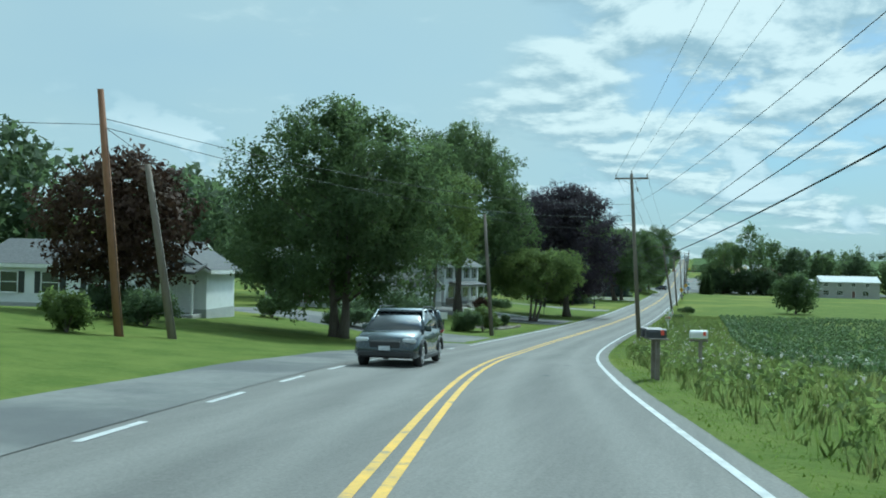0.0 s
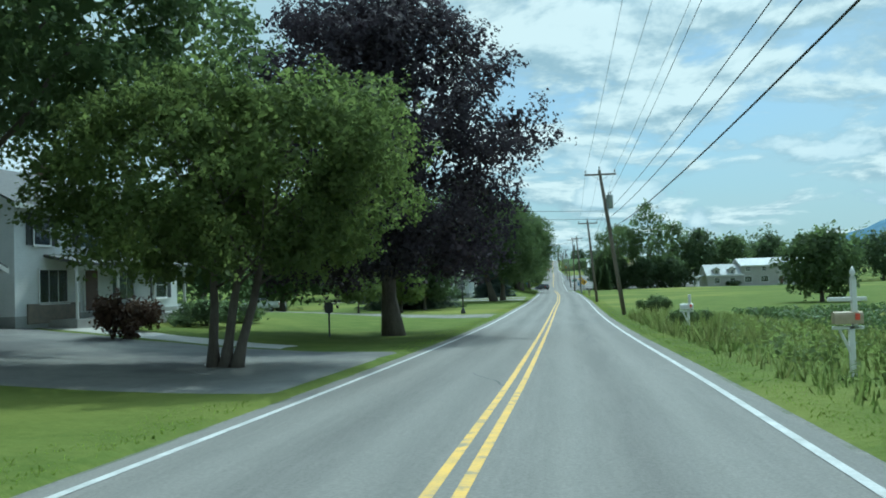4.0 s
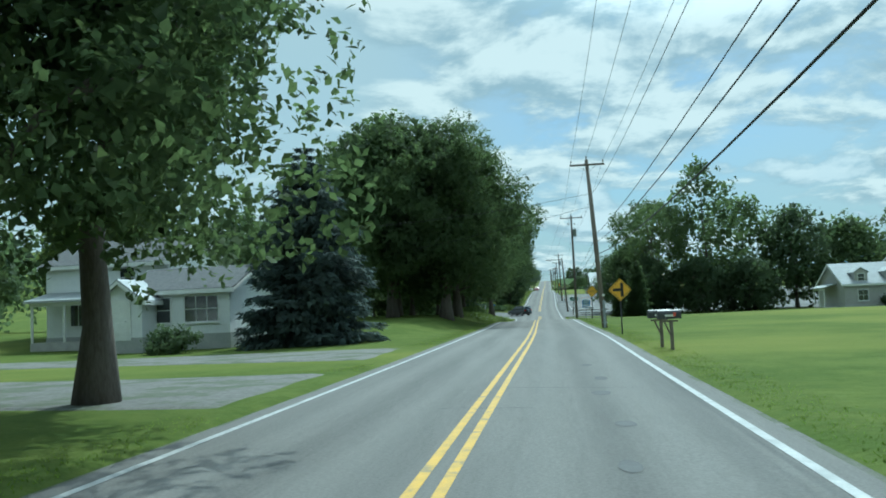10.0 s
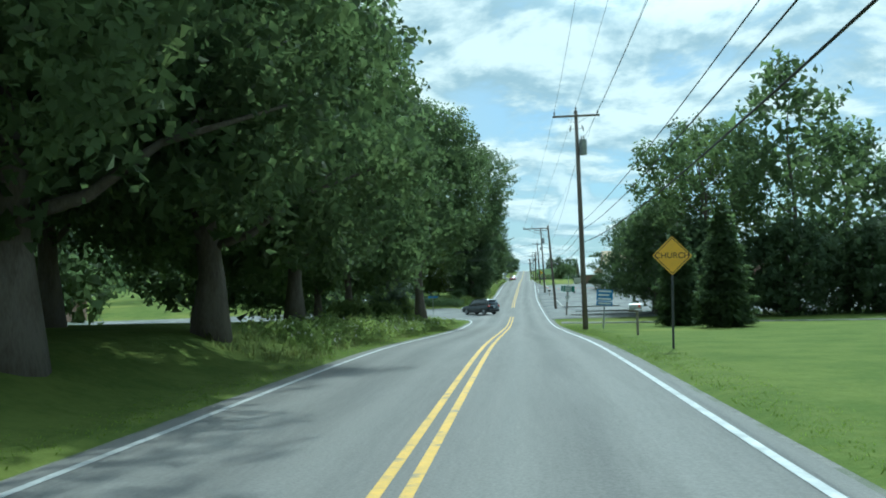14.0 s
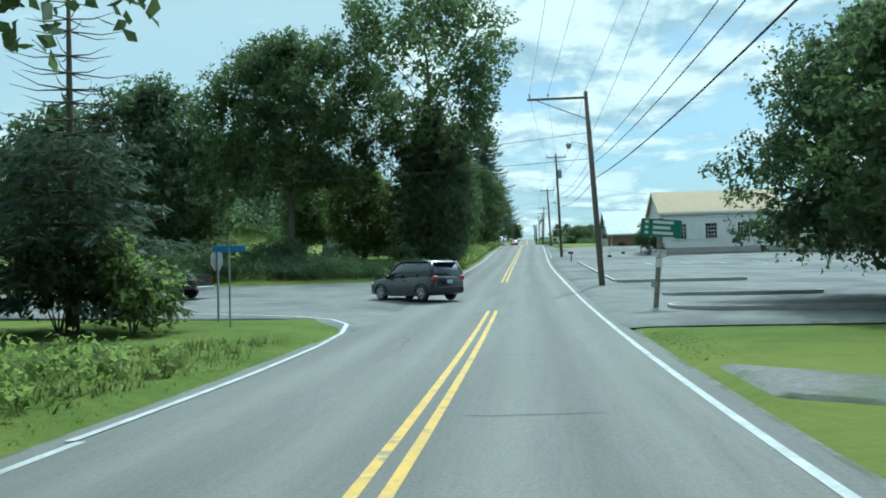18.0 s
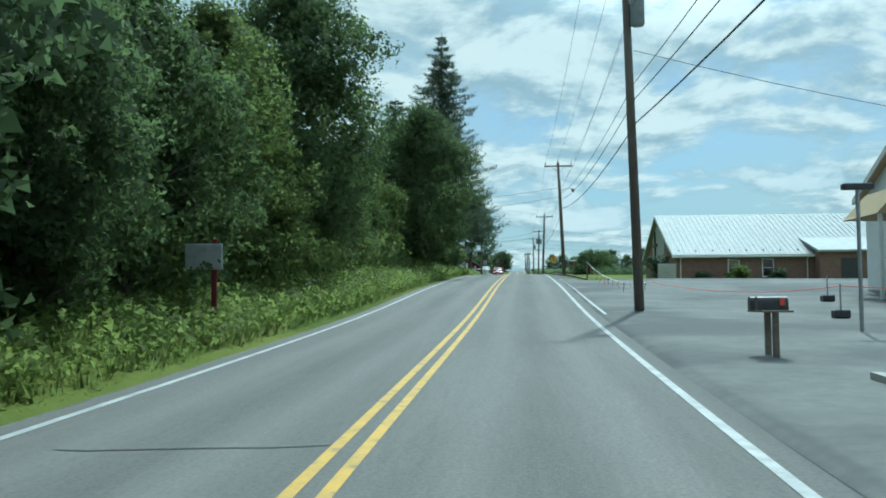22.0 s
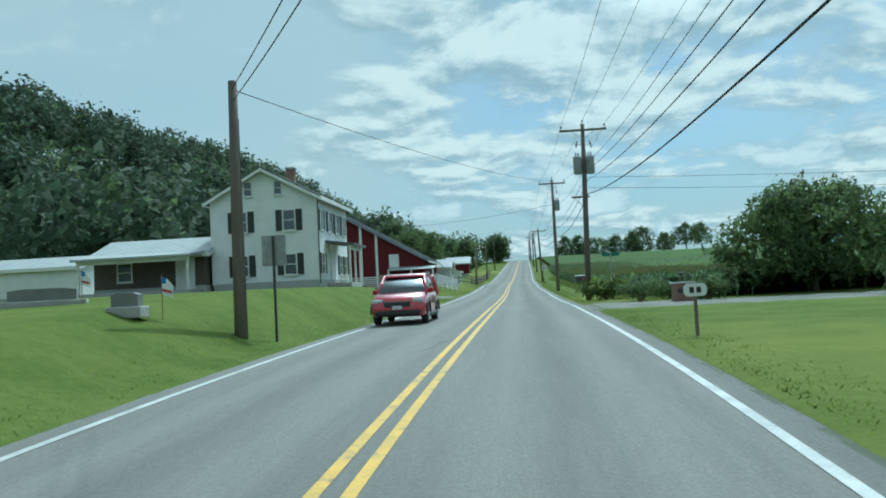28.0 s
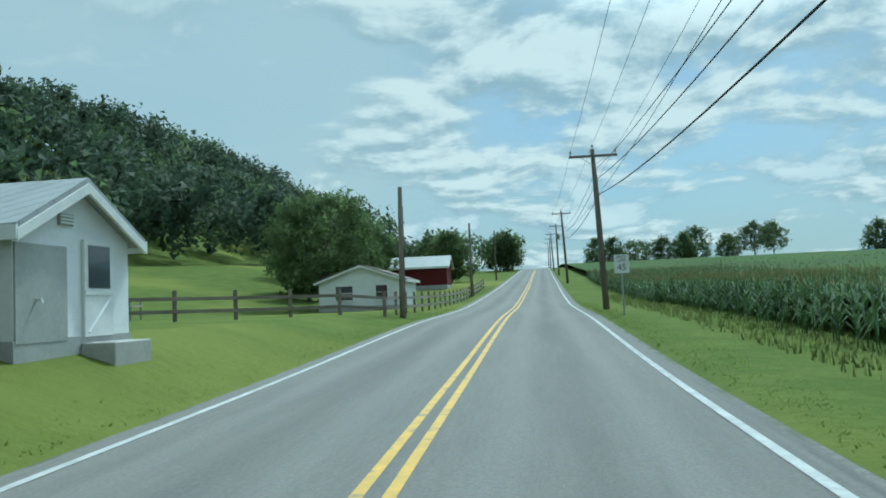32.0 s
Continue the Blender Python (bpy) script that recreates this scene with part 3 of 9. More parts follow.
pull_off()
apron("driveway", [(-5.3, 85), (-5.2, 97.5), (-26, 104), (-27, 89)], "lot_asphalt", "dark asphalt driveway of the white colonial house")
apron("garden_path", [(-10, 99.5), (-10, 101.5), (-24, 107), (-24, 104)], "white_concrete", "pale concrete path to the front door", 0.02, "path")
apron("driveway", [(-4.65, 134), (-4.5, 141), (-40, 139), (-40, 135.5)], "gravel", "pale gravel driveway with muddy mouth")
apron("driveway", [(-4.3, 192), (-4.3, 200), (-30, 199.5), (-30, 196)], "gravel", "narrow gravel driveway")
apron("driveway", [(-4.3, 205.5), (-4.3, 213), (-40, 212.5), (-40, 209.8)], "gravel", "narrow gravel driveway")
apron("farm_drive", [(-4.1, 564.0), (-4.1, 569.5), (-20, 569.8), (-20, 565.0)], "gravel", "gravel farm drive into the barnyard")
apron("side_road", [(-6.0, 325.8), (-6.0, 347), (-60, 342), (-60, 333)], "lot_asphalt", "worn grey asphalt side road joining the main road", 0.02, "road", 90)
apron("side_road_mouth", [(-3.2, 319.0), (-3.2, 351.5), (-6.4, 346.9), (-6.4, 326.0)], "lot_asphalt", "flared asphalt mouth of the side road", 0.016, "road", 40)
tagged(strip("shoulder_line", 4.14, 4.26, 398, 432.5, "white_line", 0.028, cross=2), "second white line along the lot shoulder", "road marking", kind="structure")


def paved_z(x, y):
    """Height of the paving at a place on or beside the road."""
    u = x - float(road_x(y))
    if abs(u) < EDGE:
        return float(road_z(y)) - 0.035 * (u / EDGE) ** 2
    return float(paving_z(x, y)) + 0.02


def corner_line():
    """The white edge line that turns into the side road."""
    pts = [Vector(p) for p in ((-3.62, 306), (-3.56, 312), (-3.62, 317), (-3.85, 320.5), (-4.25, 323), (-5.2, 325), (-6.9, 326.7), (-8.8, 327.7), (-12.0, 328.9))]
    v = []
    for a, b, c in zip(pts, pts[1:], pts[2:] + [pts[-1] + (pts[-1] - pts[-2])]):
        for k in range(5):
            p, q = a.lerp(b, k / 5), a.lerp(b, (k + 1) / 5)
            d = (q - p).normalized() * 0.065
            o = Vector((-d.y, d.x))
            v.append([(w.x, w.y, paved_z(w.x, w.y) + 0.014) for w in (p + o, p - o, q - o, q + o)])
    tagged(quads("corner_line", v, "white_line"), "curved white edge line turning into the side road", "road marking", kind="structure")


corner_line()
apron("parking_lot", [(3.82, 321), (3.82, 427.5), (75, 423.5), (75, 324)], "lot_asphalt", "wide grey asphalt parking lot of the church", 0.02, "parking lot", 110)
apron("driveway", [(4.5, 308.6), (4.5, 312.2), (12, 305.0), (12, 303.2)], "gravel", "flared gravel mouth of a driveway beside the lawn", 0.07)
apron("driveway", [(11.9, 303.25), (11.9, 305.0), (44, 297.4), (44, 295.4)], "gravel", "thin gravel driveway beside the lawn", 0.07)
apron("driveway", [(4.2, 526), (4.2, 533), (22, 531), (22, 526)], "gravel", "gravel field entrance", 0.02)
apron("lot_shoulder", [(3.82, 427.3), (3.86, 447), (4.6, 447), (5.35, 427.3)], "lot_asphalt", "paved shoulder tapering off past the parking lot", 0.02, "shoulder", 62)
apron("hall_drive", [(7.2, 432.4), (40, 436.0), (40, 425.55), (9.6, 427.25)], "lot_asphalt", "pale paved drive in front of the church hall", 0.02, "driveway", 62)
make_ground()


# ---------------------------------------------------------------- trees
def leaf_quads(rng, centres, radii, count, size, droop=0.0, flat=0.0):
    """Random small leaf clumps around centres, thicker towards the outside."""
    centres, radii = np.asarray(centres, float), np.asarray(radii, float)
    pick = rng.choice(len(centres), count, p=(radii.prod(1) ** 0.66) / (radii.prod(1) ** 0.66).sum())
    d = rng.normal(size=(count, 3))
    d /= np.linalg.norm(d, axis=1)[:, None]
    r = rng.uniform(0.35, 1.0, count) ** 0.5
    p = centres[pick] + d * radii[pick] * r[:, None]
    nrm = d * 1.7 + rng.normal(size=(count, 3)) * 0.5
    nrm[:, 2] += 0.4 - flat
    nrm /= np.linalg.norm(nrm, axis=1)[:, None]
    a = np.cross(nrm, rng.normal(size=(count, 3)))
    a /= np.linalg.norm(a, axis=1)[:, None]
    b = np.cross(nrm, a)
    s = size * rng.uniform(0.6, 1.35, count)[:, None]
    k = rng.uniform(0.55, 0.9, count)[:, None]
    bend = nrm * s * 0.25
    q = np.stack([p - a * s * 0.42 - b * s * 0.5 * k, p - a * s * 0.42 + b * s * 0.5 * k - bend * 0.4, p + a * s * 0.58 - bend], 1)
    if droop:
        q[..., 2] -= droop * rng.uniform(0, 1, (count, 1))
    return q


def trunk_mesh(rng, h, girth, limbs, spread, base, lean=(0, 0), fork=0):
    """A tapered trunk with flared foot and forked limbs; returns the mesh and the limb ends."""
    bm = bmesh.new()
    tops = []
    k = 7
    if fork:
        starts = [((i - (fork - 1) / 2) * girth * 1.5, 0.0, 0.0) for i in range(fork)]
    else:
        starts = [(0, 0, 0)]
    for sx, sy, _ in starts:
        g = girth * (0.75 if fork else 1)
        pts, rad = [], []
        for i in range(k + 1):
            t = i / k
            pts.append((sx * (1 + t * 2.5) + lean[0] * t + rng.normal() * 0.02 * h * t, sy + lean[1] * t + rng.normal() * 0.02 * h * t, -0.25 + (h * 0.86 + 0.25) * t))
            rad.append(g * (1.55 - 1.0 * min(1, t * 7) if i == 0 else (1 - 0.88 * t) * (1.0 if t > 0.05 else 1.2)))
        add_tube(bm, pts, rad, 10)
        for j in range(limbs):
            t = base / h + (0.80 - base / h) * (j + 0.5) / limbs
            i = min(int(t * k), k - 1)
            a = Vector(pts[i]).lerp(Vector(pts[i + 1]), t * k - i)
            ang = j * 2.4 + rng.uniform(-0.4, 0.4)
            out = spread * (0.75 + 0.35 * math.sin(math.pi * min(1, (t - base / h) * 1.3 + 0.2)))
            rise = out * rng.uniform(0.35, 0.8)
            m1 = a + Vector((math.cos(ang), math.sin(ang), 0)) * out * 0.45 + Vector((0, 0, rise * 0.65))
            m2 = a + Vector((math.cos(ang), math.sin(ang), 0)) * out * 0.85 + Vector((0, 0, rise))
            r0 = g * (1 - 0.85 * t) * 0.42
            add_tube(bm, [a, a.lerp(m1, 0.5) - Vector((0, 0, 0.05 * out)), m1, m2], [r0, r0 * 0.75, r0 * 0.5, r0 * 0.15], 6)
            tops.append(tuple(m2))
            side = m1 + Vector((math.cos(ang + 0.9), math.sin(ang + 0.9), 0.6)) * out * 0.35
            add_tube(bm, [m1, m1.lerp(side, 0.6), side], [r0 * 0.4, r0 * 0.25, r0 * 0.08], 5)
            tops.append(tuple(side))
    return bm, tops


def unit(v):
    return v / np.maximum(np.linalg.norm(v, axis=-1, keepdims=True), 1e-9)


def foliage(rng, centres, radii, count, size, heart=(0, 0, 0), subs=6, tight=0.55, droop=0.0, kite=False):
    """Leaves in small sprays on the knobs of a crown's clumps: triangles, and the normal of the knob that each belongs to."""
    centres, radii = np.asarray(centres, float), np.asarray(radii, float)
    away = unit(centres - np.asarray(heart, float) + (0, 0, 1e-3))
    sc, sr, sn = [centres], [radii * 0.72], [away]
    for _ in range(subs):
        d = unit(rng.normal(size=centres.shape) + away * 0.9 + (0, 0, 0.25))
        sc.append(centres + d * radii * rng.uniform(0.62, 0.98, (len(centres), 1)))
        sr.append(radii * rng.uniform(0.30, 0.52, (len(centres), 1)))
        sn.append(unit(d + away))
    sc, sr, sn = np.concatenate(sc), np.concatenate(sr), np.concatenate(sn)
    weight = sr.prod(1) ** (2 / 3)
    per = 7
    heads = max(1, count // per)
    pick = rng.choice(len(sc), heads, p=weight / weight.sum())
    d = unit(rng.normal(size=(heads, 3)) + sn[pick] * 0.55)
    base = sc[pick] + d * sr[pick] * rng.uniform(tight, 1.06, (heads, 1))
    twig = unit(d + (0, 0, 0.45 - droop) + rng.normal(size=(heads, 3)) * 0.45)
    i = np.repeat(np.arange(heads), per)
    k = len(i)
    p = base[i] + twig[i] * (rng.uniform(-0.6, 2.2, (k, 1)) * size) + rng.normal(size=(k, 3)) * size * 0.62
    nrm = unit(d[i] * 0.9 + rng.normal(size=(k, 3)) * 0.75 + (0, 0, 0.45))
    nrm = nrm * np.where((nrm * d[i]).sum(1) < 0, -1.0, 1.0)[:, None]
    a = unit(np.cross(nrm, rng.normal(size=(k, 3))))
    b = np.cross(nrm, a)
    s = size * rng.uniform(0.65, 1.35, (k, 1))
    w = rng.uniform(0.34, 0.5, (k, 1))
    q = np.stack([p - a * s * 0.42 - b * s * w, p + a * s * 0.62 - nrm * s * 0.18, p - a * s * 0.42 + b * s * w], 1)
    if kite:
        q = np.stack([p - a * s * 0.55, p - a * s * 0.08 - b * s * w * 0.92, p + a * s * 0.62 - nrm * s * 0.2, p - a * s * 0.08 + b * s * w * 0.92], 1)
    g = np.cross(q[:, 1] - q[:, 0], q[:, 2] - q[:, 0])
    flip = (g * d[i]).sum(1) < 0
    q[flip] = q[flip][:, ::-1]
    shade = unit(d[i] * 0.8 + sn[pick][i] * 0.7 + nrm * 0.42)
    return q, shade


def broadleaf(at, h, width, base, mat="leaf_maple", girth=0.35, leaves=9000, leaf=0.34, seed=1, limbs=9, label="", name="tree", lean=(0, 0),
              fork=0, shape=1.0, gap=0.0, top=1.0, deep=None, fine=False, flat=1.0):
    """A leafy tree: crown of uneven clumps between the heights base and h, widest at shape of the way; fine: how many leaves, or True."""
    rng = np.random.default_rng(seed)
    x, y, z = at
    root = empty(name, (x, y, z))
    bm, tops = trunk_mesh(rng, h, girth, limbs, width * 0.42, base, lean, fork)
    part("trunk", bm, "bark", root, "rough grey-brown bark", True)
    deep = deep or width
    hc = h - base
    area = 2.4 * (width + deep) / 2 * hc
    n = min(230, int(74 * max(width, hc) / min(width, hc)))
    cs, rs = [], []
    ph = rng.uniform(0, 6.28, 4)
    for i in range(n):
        t = (i + 0.5) / n
        # full rounded profile, widest below the middle, with lobes
        ring = max(0.0, 1 - abs((t - 0.42 * shape) / (0.60 if t > 0.42 * shape else 0.62)) ** 2.4) ** 0.5
        ang = i * 2.399 + rng.uniform(-0.4, 0.4)
        lobe = 1 + 0.13 * math.sin(2 * ang + ph[0] + 3 * t) + 0.10 * math.sin(3 * ang + ph[1] - 5 * t)
        s = min(width, hc) * rng.uniform(0.075, 0.165) * (1 - gap * 0.25)
        rr = max(0.0, ring * lobe * rng.uniform(0.80, 1.06) * (top if t > 0.8 else 1) - s * 0.95 / (width * 0.5))
        cs.append((math.cos(ang) * rr * width * 0.5 + lean[0] * t, math.sin(ang) * rr * deep * 0.5 + lean[1] * t, base + hc * (0.05 + 0.88 * t)))
        rs.append((s * 1.15 * flat, s * 1.15 * flat, s * rng.uniform(0.7, 1.0)))
    for tp in tops:
        if tp[2] < h and rng.random() > gap:
            cs.append(tp)
            s = min(width, hc) * rng.uniform(0.06, 0.10)
            rs.append((s, s, s * 0.8))
    off = abs(x - float(road_x(y)))
    count = int(fine * 1.5) if fine > 1 else 30000 if fine else 20000 if off < 13 else 10000 if off < 24 else 3800
    if y > 640 and not fine:
        count = min(count, 3500)
    count = int(count * (1 - 0.35 * gap))
    size = min(0.55, max(0.10, 1.78 * math.sqrt(area * (1 - 0.35 * gap) / count)))
    heart = (lean[0] * 0.5, lean[1] * 0.5, base + hc * 0.42)
    near = bool(fine) and off < 13
    if near:
        count = int(count * 0.72)
        size *= 1.12
    q, nn = foliage(rng, cs, rs, count, size, heart, kite=near)
    # dense inner sprays that close the crown
    qi, ni = foliage(rng, np.array(cs[:n]) * (0.86, 0.86, 1.0), np.array(rs[:n]) * 0.7, int(count * 0.26 * (1 - gap)) + 14, size * 1.75, heart, subs=1, tight=0.1)
    hz = [(lean[0] * t, lean[1] * t, base + hc * (0.12 + 0.72 * t)) for t in (0.1, 0.3, 0.5, 0.7, 0.9)]
    hr = [(width * k, deep * k, hc * 0.16) for k in (0.24, 0.30, 0.30, 0.26, 0.17)]
    qh, nh = foliage(rng, hz, hr, int(count * 0.06 * (1 - gap) ** 2) + 14, size * 2.4, heart, subs=1, tight=0.1)
    if near:
        quads("crown", q, mat, root, "", False, nn)
        quads("inner_crown", np.concatenate([qi, qh]), mat, root, "", False, np.concatenate([ni, nh]))
    else:
        quads("crown", np.concatenate([q, qi, qh]), mat, root, "", False, np.concatenate([nn, ni, nh]))
    return tagged(root, label, "tree")


def conifer(at, h, width, base=0.3, mat="needles", girth=0.25, seed=1, label="", name="spruce_tree", tiers=None, droop=0.25, dense=1.0, dead=False, full=0.68, fine=False):
    """A spruce: whorls of drooping boughs set with needle sprays; fine: upturned tips and hanging twigs."""
    rng = np.random.default_rng(seed)
    root = empty(name, at)
    bm = bmesh.new()
    add_tube(bm, [(0, 0, -0.2), (0, 0, h * 0.5), (0.02, 0, h)], [girth * 1.3, girth * 0.6, 0.02], 8)
    tiers = tiers or int(h * 2.0)
    out, shade = [], []
    for i in range(tiers):
        t = (i + rng.uniform(0, 0.6)) / tiers
        zc = base + (h - base) * t
        reach = width * 0.5 * (1 - t) ** full * rng.uniform(0.82, 1.04) + 0.12
        arms = max(5, int(10 * (1 - t * 0.5)))
        off = rng.uniform(0, 6.28)
        for j in range(arms):
            a = off + j * math.tau / arms + rng.uniform(-0.25, 0.25)
            rr = reach * rng.uniform(0.66, 1.2)
            d = np.array([math.cos(a), math.sin(a), 0])
            if dead:
                e = d * rr * 0.9
                part("branch", tube([(0, 0, zc), tuple(d * rr * 0.5 + [0, 0, zc - droop * rr * 0.1]), tuple(e + [0, 0, zc + droop * rr * 0.3])], [0.04 * (1 - t) + 0.012, 0.018, 0.006], 4), "bark", root)
            elif (i + j) % 2 == 0:
                e = d * rr * 0.9
                add_tube(bm, [(0, 0, zc), tuple(d * rr * 0.5 + [0, 0, zc - droop * rr * 0.3]), tuple(e + [0, 0, zc - droop * rr])], [0.05 * girth * 4 * (1 - t) + 0.012, 0.02, 0.006], 4, False)
            if dead and t > 0.42:
                continue
            n = max(6, int(rr * (44 if fine else 31) * dense))
            s = np.linspace(0.25, 1, n) + rng.uniform(-0.03, 0.03, n)
            side = np.array([-d[1], d[0], 0])
            wid = 0.40 * rr * (1 - s * 0.72)
            # boughs sweep down and turn up again at the tip, and shed short hanging twigs
            dip = -droop * rr * (s**1.2 - (0.9 if fine else 0.35) * s**3)
            for sgn in (-1, 1):
                p = d[None] * (s * rr)[:, None] + side[None] * (sgn * wid * rng.uniform(0.1, 1.0, n))[:, None]
                p[:, 2] += zc + dip + rng.uniform(-0.26, 0.06, n) * min(1.0, rr * 0.4)
                ln = (0.10 if fine else 0.13 + 0.06 * (1 - t)) * rng.uniform(0.7, 1.6, n)[:, None]
                u = d[None] * 0.8 + side[None] * sgn * 0.7 + rng.normal(size=(n, 3)) * 0.3
                u[:, 2] -= 0.45
                if fine:
                    # twigs hang straight down from the bough, but for its tip
                    low = (rng.random(n) < 0.55) & (s < 0.93)
                    u[low] = rng.normal(size=(int(low.sum()), 3)) * 0.16 - (0, 0, 1)
                    ln[low] *= 1.5
                u = unit(u)
                w = unit(np.cross(u, np.array([0, 0, 1.0]) + rng.normal(size=(n, 3)) * 0.5))
                wide = 0.22 if fine else 0.26
                q = np.stack([p - w * ln * wide, p + u * ln * 1.7, p + w * ln * wide], 1)
                g = np.cross(q[:, 1] - q[:, 0], q[:, 2] - q[:, 0])
                flip = (g * (d + (0, 0, 0.5))).sum(1) < 0
                q[flip] = q[flip][:, ::-1]
                out.append(q)
                shade.append(unit(d + (0, 0, 0.35) + rng.normal(size=(n, 3)) * 0.35))
    part("trunk", bm, "bark", root, "straight dark trunk", True)
    if not dead:
        ts = np.linspace(0.02, 0.84, 22)
        cs = [(0, 0, base + (h - base) * t) for t in ts]
        core = 0.20 if fine else 0.29
        rs = [(width * core * (1 - t) ** (full + 0.25), width * core * (1 - t) ** (full + 0.25), h * 0.04) for t in ts]
        q, nn = foliage(rng, cs, rs, int((15000 if fine else 4200) * dense), 0.21 if fine else 0.20 + 0.008 * h, (0, 0, h * 0.3), subs=4, tight=0.3, droop=0.9)
        out.append(q)
        shade.append(nn)
    quads("crown", np.concatenate(out), mat, root, "", False, np.concatenate(shade))
    return tagged(root, label, "tree")


def bush(at, w, h, mat="leaf_dark", leaves=1500, leaf=0.16, seed=1, label="", name="bush", deep=None, category="shrub"):
    rng = np.random.default_rng(seed)
    deep = deep or w
    root = empty(name, at)
    bm = bmesh.new()
    for k in range(5):
        a = k * 1.3 + seed
        add_tube(bm, [(0, 0, -0.1), (math.cos(a) * w * 0.12, math.sin(a) * deep * 0.12, h * 0.35), (math.cos(a) * w * 0.3, math.sin(a) * deep * 0.3, h * 0.7)], [0.03, 0.02, 0.008], 5)
    part("stem", bm, "bark", root)
    cs, rs = [(0, 0, h * 0.45)], [(w * 0.36, deep * 0.36, h * 0.42)]
    for k in range(int(5 + w * 2)):
        a = k * 2.399
        r = rng.uniform(0.3, 0.75)
        cs.append((math.cos(a) * r * w * 0.5, math.sin(a) * r * deep * 0.5, h * rng.uniform(0.22, 0.78)))
        s = rng.uniform(0.16, 0.24)
        rs.append((s * w, s * deep, h * 0.24))
    q, nn = foliage(rng, cs, rs, leaves, leaf, (0, 0, h * 0.35), subs=3, tight=0.4)
    q[..., 2] = np.maximum(q[..., 2], 0.02)
    quads("foliage", q, mat, root, "", False, nn)
    return tagged(root, label, category)


def on(x, y, dz=0.0):
    return (x, y, gz(x, y) + dz)


# by the bend
broadleaf(on(-11.4, 43.5), 12.6, 12.4, 2.0, "leaf_maple", 0.34, 15000, 0.36, 11, label="broad green maple with a low dense crown on a lawn", fork=2, fine=44000)
broadleaf(on(-19.3, 35.0), 7.8, 6.8, 1.9, "leaf_red", 0.14, 0, 0.3, 12, label="small dark reddish tree in front of the porch house", fork=2)
broadleaf(on(-46, 52), 14, 15, 1.0, "leaf_dark", 0.3, 0, 0.5, 19, label="dark green tree behind the porch house")
broadleaf(on(-62, 58), 15, 18, 1.0, "leaf_dark", 0.3, 0, 0.6, 20, label="dark green tree behind the porch house")
broadleaf(on(-41, 70), 12, 12, 2, "leaf_dark", 0.3, 5000, 0.5, 13, label="dark green tree behind the porch house")
broadleaf(on(-50, 88), 14, 14, 2, "leaf_dark", 0.3, 5000, 0.5, 14, label="dark green tree behind the houses")
broadleaf(on(-36, 100), 15, 13, 2, "leaf_dark", 0.3, 5000, 0.5, 17, label="dark green tree behind the white houses")
broadleaf(on(-48, 112), 15, 15, 2, "leaf_maple", 0.3, 5000, 0.5, 18, label="tall green tree behind the white houses")
broadleaf(on(-18.5, 94.3), 21.0, 17.0, 6.2, "leaf_maple", 0.42, 15000, 0.36, 15, fine=30000, label="tall green shade tree in front of the white colonial house", gap=0.15)
broadleaf(on(-16.5, 77.5), 14.5, 10.0, 5.0, "leaf_light", 0.2, 7000, 0.34, 16, label="open light green tree with leaning stems", gap=0.35, fork=2, fine=20000)
broadleaf(on(-9.2, 91.5), 7.7, 9.4, 2.5, "leaf_light", 0.2, 14000, 0.24, 21, label="low spreading light green tree with several stems", fork=3, shape=1.1, fine=34000, flat=1.25, lean=(1.1, 0))
broadleaf(on(-8.1, 110.2), 16.8, 15.0, 2.8, "leaf_purple", 0.42, 0, 0.34, 22, shape=1.0, lean=(-0.9, 0), label="large dark purple beech with a dense crown", name="purple_beech_tree", fine=52000)
broadleaf(on(-16.9, 140.6), 4.0, 4.2, 1.0, "leaf_light", 0.1, 2500, 0.22, 23, label="small young tree on the lawn")
broadleaf(on(-14.5, 148), 4.6, 4.4, 1.0, "leaf_light", 0.12, 4200, 0.24, 24, label="small light green ornamental tree by the lamp post")
broadleaf(on(-13.8, 158), 7.2, 7.0, 1.3, "leaf_dark", 0.16, 4500, 0.26, 25, label="small dark green ornamental tree on the lawn", shape=0.8)
conifer(on(-17.0, 166), 17.2, 12.5, 0.4, "needles", 0.3, 26, "tall dark Norway spruce with drooping boughs", droop=0.35, dense=1.1, tiers=46, full=0.55)
broadleaf(on(-30, 160), 12, 11, 2, "leaf_dark", 0.3, 4500, 0.45, 27, label="dark green tree at the back of the lawn")
broadleaf(on(-38, 178), 12, 12, 2, "leaf_maple", 0.3, 4500, 0.45, 28, label="green tree at the back of the lawn")
broadleaf(on(-44, 195), 13, 13, 2, "leaf_maple", 0.3, 4500, 0.5, 29, label="green tree behind the houses")
broadleaf(on(-33, 146), 12, 10, 2, "leaf_dark", 0.3, 4500, 0.45, 30, label="dark tree at the back of the lawn")
# pair of maples
broadleaf(on(-8.75, 190.4), 17.2, 16.6, 3.0, "leaf_maple", 0.45, 17000, 0.36, 31, label="large round maple with a thick trunk, one of a pair", deep=12, lean=(-4.0, 0.2), fine=68000)
broadleaf(on(-7.7, 193.6), 14.6, 7.4, 5.6, "leaf_maple", 0.34, 13000, 0.36, 32, label="large round maple with a forked trunk, one of a pair", deep=8.0, lean=(0.3, 0), shape=1.2, fine=46000)
conifer(on(-10.9, 220.3), 10.5, 7.4, 0.25, "needles_blue", 0.2, 33, "dense blue spruce with boughs down to the lawn", "blue_spruce_tree", droop=0.18, dense=1.5, tiers=32, full=0.5)
broadleaf(on(-30, 236), 11, 10, 2, "leaf_light", 0.25, 4500, 0.4, 34, label="light green tree behind the white house")
